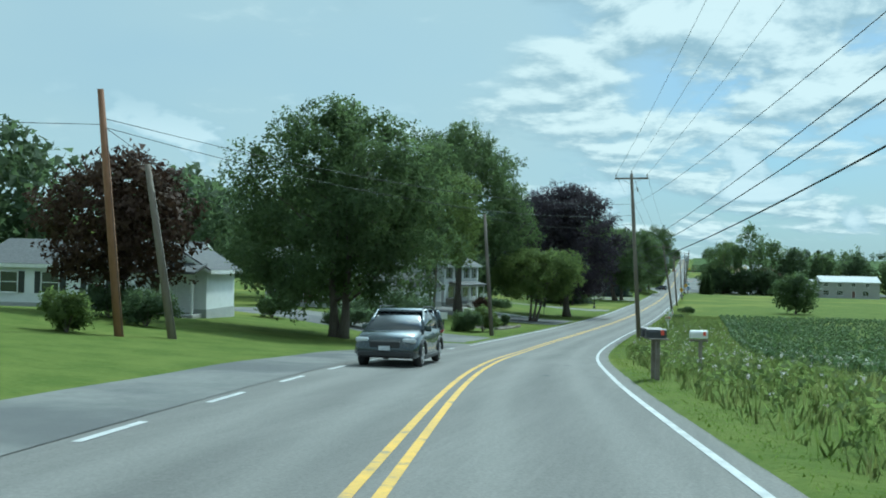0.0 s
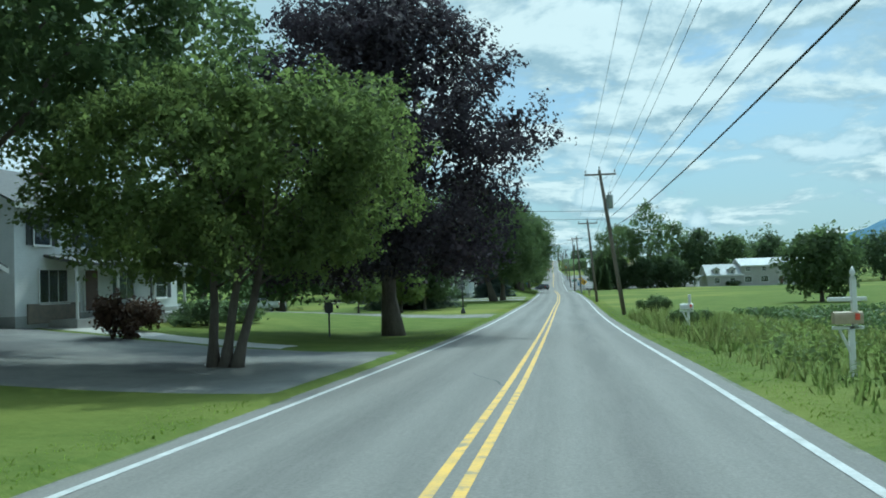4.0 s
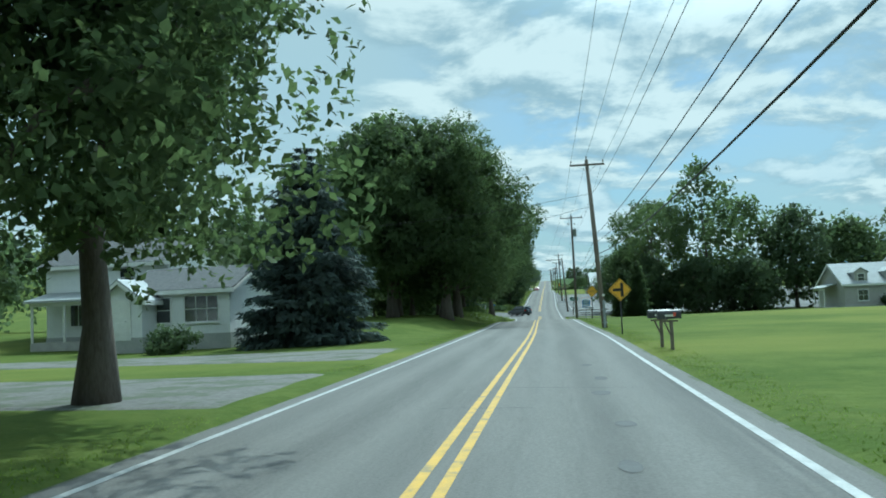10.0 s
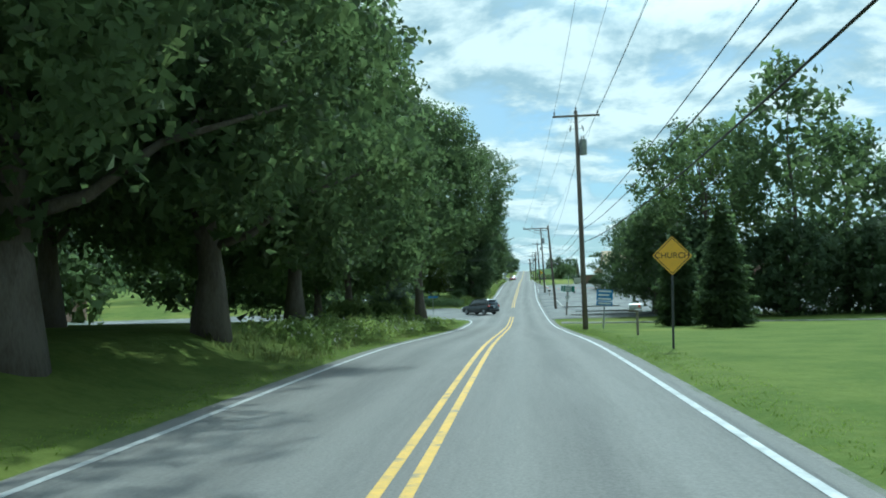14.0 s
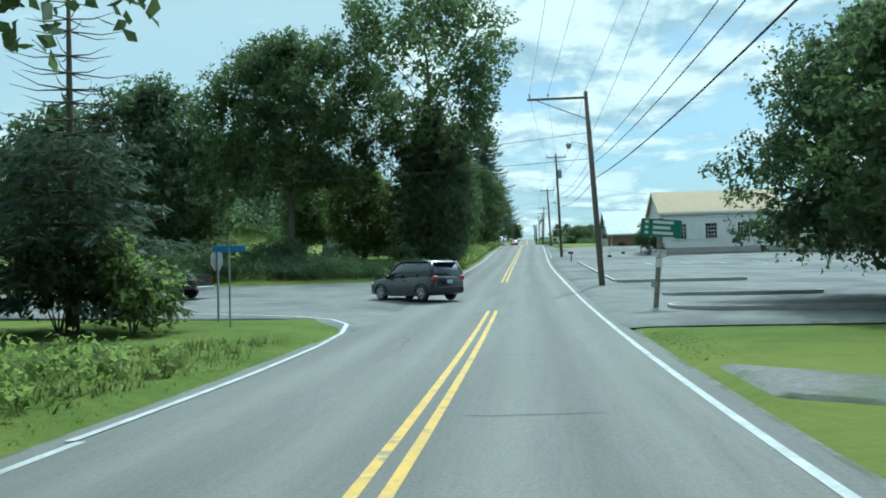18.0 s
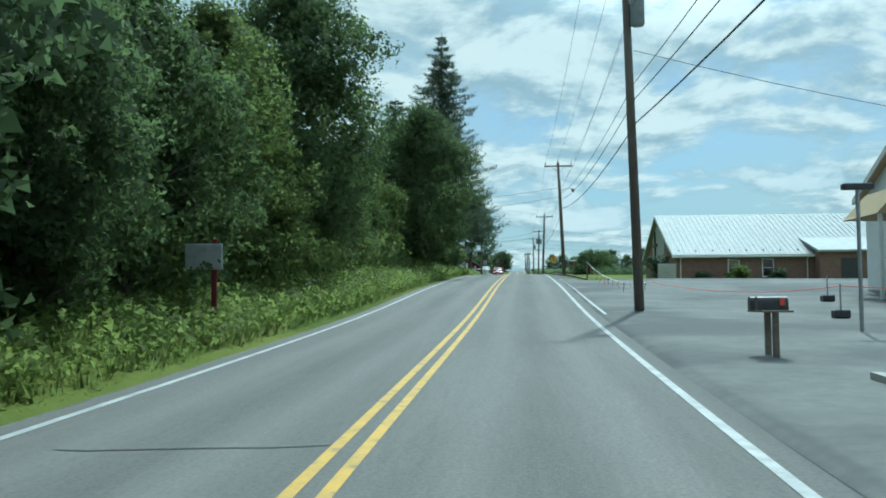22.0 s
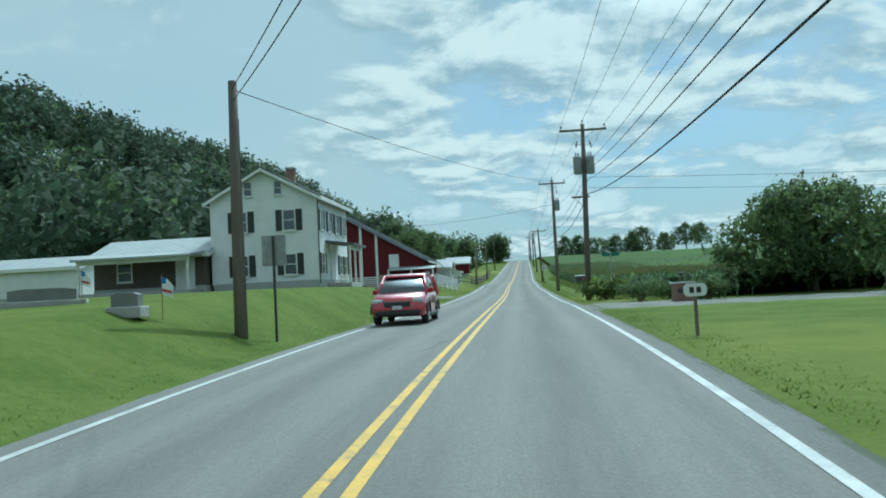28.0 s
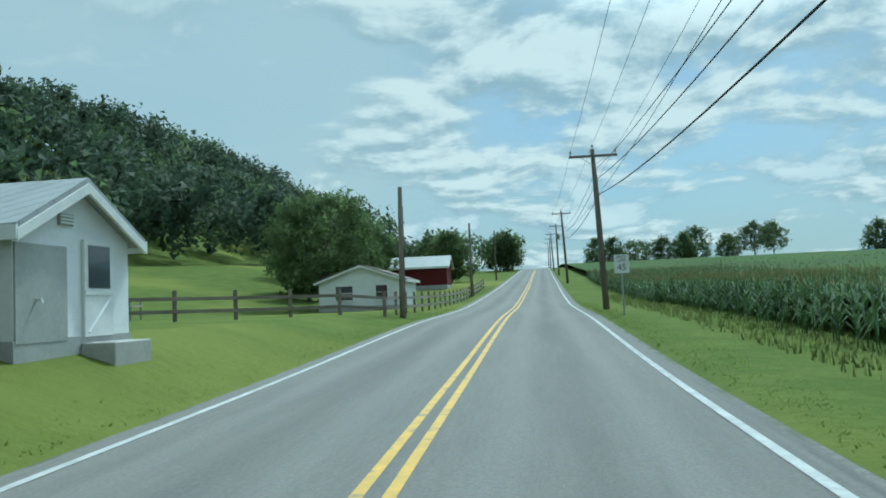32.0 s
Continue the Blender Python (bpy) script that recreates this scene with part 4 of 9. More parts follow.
broadleaf(on(-38, 225), 11, 11, 2, "leaf_maple", 0.25, 4500, 0.4, 35, label="green tree behind the white house")
# row of maples before the side road
for i, (x, y, h, w, g) in enumerate(((-12.0, 250.5, 17.5, 15, 0.45), (-7.2, 250, 17.0, 13.5, 0.45), (-7.3, 259.6, 16.5, 13.5, 0.42), (-13.5, 262, 17.5, 13, 0.35),
                                     (-9.0, 274.5, 16.5, 13, 0.38), (-15, 280, 14, 12, 0.3), (-9.5, 289, 14.5, 12.0, 0.25), (-6.8, 304.0, 18.0, 11.0, 0.40))):
    broadleaf(on(x, y), h, w, 5.0 if y > 300 else 2.5, "leaf_maple", g, 12000, 0.36, 40 + i, label="large green maple in the roadside row", deep=w * 1.05, fine=(46000 if x > -8 and y < 262 else 24000) if x > -9.2 and y < 306 else False)
broadleaf(on(-14.5, 301), 15, 13, 2.0, "leaf_maple", 0.3, 0, 0.36, 46, label="large green maple behind the roadside row", fine=14000)
broadleaf(on(-20, 312), 12, 11, 1.2, "leaf_dark", 0.25, 0, 0.36, 47, label="dark green tree by the side road")
broadleaf(on(18.5, 317), 18, 13, 9.0, "leaf_maple", 0.3, 0, 0.36, 48, label="tall open tree with high branches beside the parking lot", gap=0.75, limbs=12)
for i, (x, y) in enumerate(((-25, 264), (-34, 272), (-44, 262), (-52, 275), (-36, 296), (-58, 290))):
    broadleaf(on(x, y), 10.5 + i % 3 * 1.5, 12, 0.6, "leaf_dark" if i % 2 else "leaf_maple", 0.28, 0, 0.45, 400 + i, label="leafy tree at the back of the lawn behind the row")
broadleaf(on(-24, 300), 12, 11, 1.5, "leaf_dark", 0.3, 4500, 0.42, 50, label="dark green tree behind the roadside row")
broadleaf(on(-30, 283), 12, 12, 1.5, "leaf_dark", 0.3, 4500, 0.42, 51, label="dark green tree behind the roadside row")
conifer(on(-12.4, 321.6), 13.5, 6.6, 1.2, "needles", 0.17, 52, "half-dead spruce with bare grey branches at the top", "dead_spruce_tree", dead=True, tiers=24, dense=0.55)
# beyond the side road
broadleaf(on(-31.0, 369), 16.0, 13.5, 1.2, "leaf_dark", 0.35, 0, 0.42, 53, label="dark green tree beyond the side road", fine=12000)
broadleaf(on(-18.6, 367), 19.5, 15.0, 5.6, "leaf_maple", 0.35, 0, 0.36, 54, label="tall broad green tree beyond the side road", fine=26000)
broadleaf(on(-14.2, 376.5), 8.8, 7.2, 0.5, "leaf_light", 0.2, 0, 0.3, 83, label="light green young tree screening the hidden house")
broadleaf(on(-42, 372), 14.0, 13.0, 1.2, "leaf_dark", 0.35, 0, 0.5, 55, label="dark green tree beyond the side road")
broadleaf(on(-6.9, 369.4), 24.0, 15.5, 9.0, "leaf_maple", 0.4, 0, 0.34, 56, label="tall open locust tree above a vine-covered trunk", gap=0.5, limbs=16, shape=1.35, fine=24000)
broadleaf(on(-6.6, 368.8), 14.0, 7.0, 0.3, "leaf_dark", 0.25, 0, 0.32, 58, label="vine-covered trunk below the locust crown", shape=0.7, fine=True)
broadleaf(on(-7.6, 378.5), 11.5, 7.5, 0.3, "leaf_dark", 0.25, 0, 0.32, 57, label="tall vine-covered tree at the roadside")
broadleaf(on(-7.4, 384.5), 6.4, 4.4, 0.2, "leaf_maple", 0.15, 0, 0.28, 59, label="vine-draped stump tree at the roadside", shape=1.4)
for i, (x, y, h, w, base, lean, m) in enumerate(((-8.7, 391, 8.2, 6.0, 0.2, 0, "leaf_maple"), (-9.2, 398.5, 9.5, 6.6, 0.2, 0, "leaf_light"), (-9.2, 407, 13.2, 9.5, 1.5, 0.8, "leaf_maple"), (-9.6, 415.5, 6.6, 6.0, 0.2, 0, "leaf_light"),
                                                 (-9.8, 423.5, 7.6, 6.6, 0.2, 0, "leaf_light"), (-7.6, 435, 12.4, 9.6, 0.6, 1.6, "leaf_maple"), (-12.0, 440.5, 9.0, 7.0, 0.4, 0, "leaf_light"),
                                                 (-18, 408, 8, 9, 0.2, 0, "leaf_dark"), (-17, 421, 7, 9, 0.2, 0, "leaf_maple"), (-18, 434, 9, 9, 0.2, 0, "leaf_dark"))):
    broadleaf(on(x, y), h, w, base, m, 0.2, 0, 0.32 if x > -10 else 0.42, 60 + i, label="overgrown leafy tree in the roadside hedgerow", deep=9.0, shape=0.9, lean=(lean, 0), fine=(34000 if x > -10 else False))
conifer(on(-6.9, 461.5), 26.0, 13.6, 4.4, "needles", 0.36, 75, "very tall dark Norway spruce with hanging boughs", droop=0.34, tiers=34, dense=0.95, fine=True)
conifer(on(-12.5, 471), 17.0, 11.0, 3.0, "needles", 0.32, 77, "tall dark Norway spruce with hanging boughs", droop=0.4)
conifer(on(-9.9, 447.0), 15.5, 9.6, 2.4, "needles_green", 0.26, 78, "light green hemlock with loose feathery boughs", "hemlock_tree", droop=0.22, tiers=26, dense=0.8, full=0.55, fine=True)
broadleaf(on(-7.4, 453.2), 4.6, 5.2, 0.2, "leaf_light", 0.1, 0, 0.26, 79, label="bushy young tree below the spruces", fine=20000)
broadleaf(on(-13.0, 484), 7.5, 7.0, 0.8, "leaf_dark", 0.25, 5000, 0.32, 80, label="rounded dark tree past the spruces")
broadleaf(on(-5.6, 490.5), 11.6, 7.8, 2.4, "leaf_dark", 0.3, 15000, 0.36, 81, label="open dark tree on the farm lawn beside the road", gap=0.3, fine=24000)
broadleaf(on(-23.0, 388.0), 9.0, 6.5, 1.6, "leaf_maple", 0.2, 0, 0.32, 82, label="leafy young tree in front of the hidden house")
# right side
for i, (x, y, h, w, m, gp) in enumerate(((27.6, 321, 25, 12, "leaf_maple", 0.55), (20, 326, 19, 11, "leaf_light", 0.86), (15.0, 325, 11, 8, "leaf_maple", 0.6), (35, 328, 19, 13, "leaf_maple", 0.6),
                                         (42, 322, 16, 12, "leaf_dark", 0.1), (52, 326, 14, 12, "leaf_maple", 0.1), (63, 330, 14, 13, "leaf_dark", 0.1), (76, 326, 13, 13, "leaf_maple", 0.1),
                                         (92, 322, 13, 15, "leaf_dark", 0.1), (110, 318, 13, 15, "leaf_maple", 0.1), (130, 312, 13, 16, "leaf_dark", 0.1), (18, 318, 9, 9, "leaf_dark", 0.0),
                                         (25, 315, 8, 9, "leaf_dark", 0.0), (33, 316, 8, 10, "leaf_dark", 0.0), (150, 300, 13, 18, "leaf_maple", 0.1), (175, 290, 14, 20, "leaf_dark", 0.1))):
    broadleaf(on(x, y), h, w, 1.5 if h > 10 else 0.3, m, 0.3, 6500 if x < 45 else 3500, 0.42 if x < 45 else 0.6, 90 + i, label="tree in the dense row behind the lawn" if i != 1 else "thin half-bare tree in the row behind the lawn", gap=gp)
for x, y, h in ((11.3, 291, 6.6), (12.6, 284.6, 7.0)):
    conifer(on(x, y), h, 3.2, 0.15, "leaf_maple", 0.12, int(y), "dense conical arborvitae on the lawn edge", "arborvitae", tiers=int(h * 4), droop=-0.25, dense=1.3)
broadleaf(on(15.8, 331.0), 11.4, 11.8, 1.5, "leaf_dark", 0.28, 13000, 0.3, 110, label="dense dark round tree beside the parking lot", fork=2, fine=True)
broadleaf(on(24.0, 151), 6.5, 6.5, 0.8, "leaf_maple", 0.18, 4500, 0.3, 111, label="round green tree alone in the bean field")
broadleaf(on(15.8, 537), 5.1, 8.8, 0.5, "leaf_maple", 0.2, 8000, 0.30, 113, label="round leafy tree at the lawn edge by the corn")
# farm
broadleaf(on(-18.6, 658), 10.8, 12.0, 2.4, "leaf_maple", 0.4, 10000, 0.32, 115, label="spreading oak in the fenced pasture", gap=0.35, fine=12000)
for i, (x, y, h, w) in enumerate(((-24, 672, 8, 6), (-27, 680, 9, 7), (-13, 720, 8, 8), (-17, 735, 8, 9), (-6.5, 800, 10, 9), (-9, 812, 9, 9), (-22, 690, 9, 9), (-30, 700, 11, 11))):
    broadleaf(on(x, y), h, w, 1.0, "leaf_dark" if i % 2 else "leaf_maple", 0.22, 4000, 0.38, 120 + i, label="green tree near the far farmstead")
# tree line on the rise to the right
rngt = random.Random(9)
for i, x in enumerate((21, 26, 36, 43, 50, 57, 64, 75, 83, 112, 124, 134, 145, 156)):
    tall = 12.5 if x in (75, 83, 57) else rngt.uniform(8, 11)
    broadleaf(on(x + rngt.uniform(-1.5, 1.5), 866 + (i % 3) * 9), tall, rngt.uniform(7.0, 13.0), 3.5 if x in (75, 83) else 0.2, "leaf_dark" if i % 2 else "leaf_maple", 0.25, 3000, 0.5, 140 + i, label="tree in the line along the rise", gap=0.6 if x in (36, 57, 75, 83) else 0.4, top=rngt.uniform(0.6, 1.1), shape=rngt.uniform(0.7, 1.2))


# ---------------------------------------------------------------- utility poles and wires
def utility_pole(foot, top, arm=2.4, arm_drop=0.35, transformer=0, street_light=0, second_arm=0.0, cutouts=0, offset=0.0, mat="pole_wood", label="", wide=0.14, band=False, hang=5.9):
    """A wooden pole from foot to top with a crossarm square to the road; returns where the wires hang."""
    foot, top = Vector(foot), Vector(top)
    root = empty("utility_pole", foot)
    v = top - foot
    h = v.length

    def along(d):
        return v * (d / h)
    pole = part("pole", tube([along(-0.3), along(h * 0.5), along(h)], [wide * 1.15, wide, wide * 0.74], 12), mat, root, "", True)
    hooks = {}
    if arm:
        z = h - arm_drop
        c = along(z)
        a = Vector((offset - arm / 2, -0.12, 0)) + c
        b = Vector((offset + arm / 2, -0.12, 0)) + c
        part("crossarm", box((a.x, a.y - 0.05, a.z - 0.06), (b.x, b.y + 0.05, b.z + 0.06), 0.012), "pole_wood", root, "weathered wooden crossarm")
        if offset:
            far = a if offset < 0 else b
            part("brace", tube([far.lerp(c, 0.15) + Vector((0, 0, -0.05)), along(z - 1.15)], 0.03, 6), "grey_metal", root)
        else:
            for s in (-1, 1):
                part("brace", tube([c + Vector((s * arm * 0.27, -0.17, -0.05)), along(z - 0.5) + Vector((0, -0.14, 0))], 0.014, 5), "grey_metal", root)
        for k, s in enumerate((-0.92, -0.3 if offset else 0.0, 0.92)):
            p = Vector((offset + s * arm / 2, -0.12, 0.06)) + c
            if k == 1 and not offset:
                p = along(h) + Vector((0, 0, 0.0))
            ins = part("insulator", tube([p, p + Vector((0, 0, 0.10)), p + Vector((0, 0, 0.12)), p + Vector((0, 0, 0.20)), p + Vector((0, 0, 0.24))], [0.02, 0.02, 0.055, 0.05, 0.025], 8), "porcelain", root)
            hooks["prim%d" % k] = foot + p + Vector((0, 0, 0.24))
    if second_arm:
        c = along(h - second_arm)
        part("lower_arm", box((c.x - 0.75, c.y - 0.17, c.z - 0.05), (c.x + 0.25, c.y - 0.07, c.z + 0.05), 0.01), "pole_wood", root)
        part("brace", tube([c + Vector((-0.6, -0.12, -0.05)), along(h - second_arm - 0.6)], 0.02, 5), "grey_metal", root)
    for i in range(transformer):
        c = along(h - 2.35) + Vector((-0.36 if i else 0.34, -0.16, 0))
        t = part("transformer", tube([c + Vector((0, 0, -0.48)), c + Vector((0, 0, -0.45)), c + Vector((0, 0, 0.42)), c + Vector((0, 0, 0.47)), c + Vector((0, 0, 0.52))], [0.2, 0.23, 0.23, 0.24, 0.12], 14), "tank_grey", root, "grey cylindrical transformer", True)
        part("bushing", tube([c + Vector((0.06, 0, 0.5)), c + Vector((0.06, 0, 0.62)), c + Vector((0.06, 0, 0.72))], [0.05, 0.035, 0.03], 8), "porcelain", t)
        part("bushing", tube([c + Vector((-0.07, 0, 0.5)), c + Vector((-0.07, 0, 0.62)), c + Vector((-0.07, 0, 0.72))], [0.05, 0.035, 0.03], 8), "porcelain", t)
    for i in range(cutouts):
        c = along(h - 1.15) + Vector((-0.4 if i else 0.4, -0.14, 0))
        part("cutout", tube([c + Vector((0, 0, -0.2)), c, c + Vector((0.08 if i else -0.08, 0, 0.2))], [0.025, 0.05, 0.025], 7), "porcelain", root)
        part("bracket", tube([along(h - 1.15), c], 0.018, 5), "grey_metal", root)
    if street_light:
        c = along(h - abs(street_light))
        d = 1 if street_light > 0 else -1
        e = c + Vector((d * 1.15, -0.05, 0.25))
        part("light_arm", tube([c, c + Vector((d * 0.35, -0.03, 0.22)), c + Vector((d * 0.8, -0.05, 0.32)), e], 0.025, 7), "grey_metal", root)
        s = part("street_light", tube([e + Vector((0, 0, 0.06)), e + Vector((0, 0, 0.0)), e + Vector((0, 0, -0.08)), e + Vector((0, 0, -0.14))], [0.05, 0.1, 0.17, 0.15], 12), "grey_metal", root, "grey street light head", True)
        part("lens", tube([e + Vector((0, 0, -0.14)), e + Vector((0, 0, -0.24)), e + Vector((0, 0, -0.30))], [0.13, 0.12, 0.06], 12), "porcelain", s, "", True)
    if band:
        part("cable_guard", box((-0.075, -0.24, 0.05), (0.075, -0.12, 1.75), 0.02), "tank_grey", root, "grey cable guard on the pole")
        for zz in (1.15, 0.35):
            part("strap", box((-0.17, -0.19, zz), (0.17, -0.1, zz + 0.05), 0.01), "grey_metal", root)
        part("sign_plate", box((-0.08, -0.2, 2.0), (0.08, -0.14, 2.16), 0.01), "white_paint", root)
    part("ground_wire", tube([along(0.1) + Vector((wide * 1.1, -0.02, 0)), along(h * 0.4) + Vector((wide * 1.0, -0.02, 0)), along(h * 0.85) + Vector((wide * 0.85, -0.02, 0))], 0.012, 4), "dark_metal", root)
    tagged(root, label or "weathered wooden utility pole with a crossarm and insulators", "utility pole", "poles along the road")
    for n, d, s in (("neutral", 2.2, 0.16), ("drop", 3.0, 0.16), ("drop_low", 3.6, 0.18), ("mid", h - hang - 1.3, 0.16), ("cable", h - hang - 0.8, 0.18), ("low", h - hang, 0.18)):
        hooks[n] = foot + along(max(0.5, h - d)) + Vector((s, -0.05, 0))
    return hooks


def wire(a, b, sag=0.4, r=0.011, mat="wire", name="overhead_wire", label="black overhead cable between poles", group="overhead wires"):
    a, b = Vector(a), Vector(b)
    n = 14
    pts = [a.lerp(b, i / n) - Vector((0, 0, sag * 4 * (i / n) * (1 - i / n))) for i in range(n + 1)]
    ob = part(name, tube(pts, r, 5), mat, None, "", True)
    return tagged(ob, label, "wire", group)


for nm in ("white_paint",):
    M[nm] = material(nm, (0.72, 0.72, 0.70), 0.5, second=(0.6, 0.6, 0.58), scale=3)
POLES = [
    # foot, top, options
    ((13.5, -6.0), (13.5, -6.0, 10.4), {"hang": 5.2}),
    ((3.75, 62.7), (3.04, 62.5, 7.76), {"cutouts": 1, "hang": 5.6}),
    ((4.7, 132.5), (3.2, 130.5, 4.67), {"transformer": 1, "arm": 2.2, "hang": 6.5}),
    ((4.7, 170.6), (3.95, 170.8, 3.74), {"arm": 2.3, "hang": 4.8}),
    ((4.95, 231.2), (4.4, 231.9, 4.75), {"arm": 2.2, "band": True, "hang": 4.75}),
    ((5.15, 288.3), (5.1, 289.0, 6.96), {"hang": 5.4, "transformer": 1, "cutouts": 2, "arm": 2.9}),
    ((5.3, 343.6), (4.65, 343.0, 4.21), {"arm": 3.2, "offset": -1.55, "street_light": -3.0}),
    ((5.25, 399.0), (4.85, 398.3, 8.1), {"transformer": 1, "cutouts": 1, "hang": 6.3}),
    ((5.2, 444.4), (4.78, 444.3, 8.26), {"street_light": 2.6}),
    ((4.7, 492.5), (5.02, 492.3, 8.52), {"hang": 4.7}),
    ((5.15, 540.9), (5.4, 541.4, 10.33), {"hang": 5.9, "transformer": 2, "cutouts": 2, "second_arm": 4.1, "arm": 2.6}),
    ((4.78, 571.6), (4.72, 571.0, 11.0), {"hang": 5.0, "transformer": 1, "cutouts": 1}),
    ((4.65, 624.0), (4.3, 623.0, 10.11), {}),
    ((5.0, 690.0), (4.6, 690.0, 14.0), {}),
    ((5.0, 735.0), (4.9, 735.0, 16.3), {"transformer": 1}),
    ((5.0, 780.0), (4.6, 780.0, 18.3), {}),
    ((5.0, 825.0), (5.0, 825.0, 20.4), {}),
    ((5.0, 868.0), (5.0, 868.0, 21.8), {}),
]
hooks = []
for (fx, fy), top, opts in POLES:
    hooks.append(utility_pole(on(fx, fy, -0.05), top, **opts))
for key in ("neutral", "drop", "drop_low"):
    hooks[0][key] = hooks[0][key] - Vector((0, 0, 2.4))
for a, b in zip(hooks, hooks[1:]):
    for key, sag, r, mat in (("prim0", 0.55, 0.008, "wire_thin"), ("prim1", 0.55, 0.008, "wire_thin"), ("prim2", 0.55, 0.008, "wire_thin"), ("neutral", 0.6, 0.009, "wire"),
                             ("mid", 0.55, 0.012, "wire"), ("cable", 0.6, 0.015, "wire"), ("low", 0.6, 0.021, "wire")):
        wire(a[key], b[key], sag, r, mat, label="thin bare overhead conductor between poles" if mat == "wire_thin" else "black overhead cable between poles")
# poles on the left of the road
left = []
for (fx, fy), top, lab, mat in (((-11.8, 25.2), (-12.15, 24.3, 6.57), "brown wooden service pole by the lawn", "pole_brown"), ((-11.0, 27.2), (-12.0, 26.8, 4.3), "dark leaning wooden pole stub", "pole_wood"),
                                ((-6.6, 60.4), (-7.6, 61.6, 4.74), "grey wooden service pole at the driveway", "pole_wood"), ((-5.0, 513.4), (-4.95, 513.3, 6.65), "dark wooden service pole on the farm lawn", "pole_wood"),
                                ((-5.3, 621.0), (-5.1, 620.3, 8.4), "wooden service pole beside the pasture fence", "pole_wood"), ((-5.6, 668.0), (-5.6, 668, 11.0), "wooden service pole near the far house", "pole_wood"),
                                ((-5.6, 720.0), (-5.6, 720, 14.5), "wooden service pole near the far farm", "pole_wood")):
    left.append(utility_pole(on(fx, fy, -0.05), top, arm=0, mat=mat, label=lab))


def at_top(h, d=0.3):
    return h["neutral"] + Vector((-0.16, 0, 2.2 - d))


wire(hooks[1]["drop_low"], at_top(left[2]), 0.5, 0.013)
wire(hooks[1]["neutral"], at_top(left[0], 1.0), 0.9, 0.012)
wire(hooks[1]["drop"], at_top(left[0], 1.3), 1.1, 0.012)
wire(at_top(left[0], 1.2), (-40, 10, 6.0), 0.4, 0.012)
wire(at_top(left[0], 1.3), (-24, 62, 2.5), 0.4, 0.012)
wire(hooks[2]["drop"], (-40, 118, 4.5), 0.6, 0.013)
wire(hooks[2]["drop_low"], (-40, 112, 3.5), 0.6, 0.013)
wire(hooks[3]["neutral"], (-22, 188, 1.0), 0.7, 0.011)
wire(hooks[4]["neutral"], (-20, 228, 1.0), 0.7, 0.011)
wire(hooks[4]["drop"], (-28, 260, 0.0), 0.7, 0.011)
wire(hooks[6]["neutral"], (-40, 352, 1.5), 0.7, 0.013)
wire(hooks[6]["drop_low"], (-45, 345, 0.5), 0.7, 0.015)
wire(hooks[7]["drop_low"], (40, 416, 3.5), 0.8, 0.012)
wire(hooks[8]["neutral"], (-18, 455, 6.5), 0.7, 0.011)
wire(hooks[8]["drop"], (-18, 452, 5.0), 0.7, 0.011)
wire(hooks[9]["neutral"], (60, 520, 6.5), 1.0, 0.011)
wire(at_top(hooks[11], 0.1), at_top(left[3], 0.2), 0.5, 0.012)
wire(at_top(left[3], 0.2), hooks[9]["neutral"], 0.3, 0.012)
wire(at_top(left[3], 0.5), hooks[9]["drop"], 0.3, 0.012)
wire(hooks[10]["drop"], (80, 541, 8.0), 1.2, 0.011)
wire(hooks[10]["drop_low"], (80, 535, 6.0), 1.2, 0.011)
wire(hooks[11]["neutral"], (-24, 590, 9.7), 1.0, 0.012)


# ---------------------------------------------------------------- buildings
M["white_siding"] = siding_material("white_lap_siding", (0.72, 0.73, 0.72), (0.62, 0.63, 0.62), 0.13)
M["grey_siding"] = siding_material("grey_lap_siding", (0.36, 0.35, 0.32), (0.30, 0.295, 0.27), 0.13)
M["white_paint"] = material("white_trim_paint", (0.76, 0.76, 0.74), 0.5, second=(0.66, 0.66, 0.64), scale=2)
M["block"] = material("painted_block", (0.34, 0.35, 0.33), 0.85, second=(0.42, 0.42, 0.40), scale=1.2, bump=0.3, fine=25)
M["shingle_grey"] = material("grey_asphalt_shingles", (0.085, 0.085, 0.088), 0.92, second=(0.13, 0.13, 0.13), scale=5, bump=0.5, fine=35)
M["shingle_brown"] = material("brown_asphalt_shingles", (0.12, 0.105, 0.09), 0.92, second=(0.17, 0.15, 0.13), scale=5, bump=0.5, fine=35)
M["tin_roof"] = siding_material("ribbed_tin_roof", (0.36, 0.375, 0.38), (0.29, 0.305, 0.31), 0.45, 0.7, 0, 0.66)
next(x for x in M["tin_roof"].node_tree.nodes if x.type == "BSDF_PRINCIPLED").inputs["Metallic"].default_value = 0.15
M["tan_tin_roof"] = siding_material("ribbed_cream_roof", (0.42, 0.325, 0.205), (0.36, 0.285, 0.185), 0.45, 0.5, 0, 0.75)
M["barn_roof"] = siding_material("ribbed_grey_barn_roof", (0.20, 0.21, 0.22), (0.16, 0.17, 0.18), 0.5, 0.4, 0, 0.7)
M["barn_red"] = siding_material("weathered_red_boards", (0.11, 0.018, 0.022), (0.085, 0.016, 0.02), 0.22, 0.5, 0, 0.85)
for nm, gloss in (("tin_roof", 0.3), ("tan_tin_roof", 0.1), ("barn_roof", 0.12), ("barn_red", 0.15)):
    next(x for x in M[nm].node_tree.nodes if x.type == "BSDF_PRINCIPLED").inputs["Specular IOR Level"].default_value = gloss
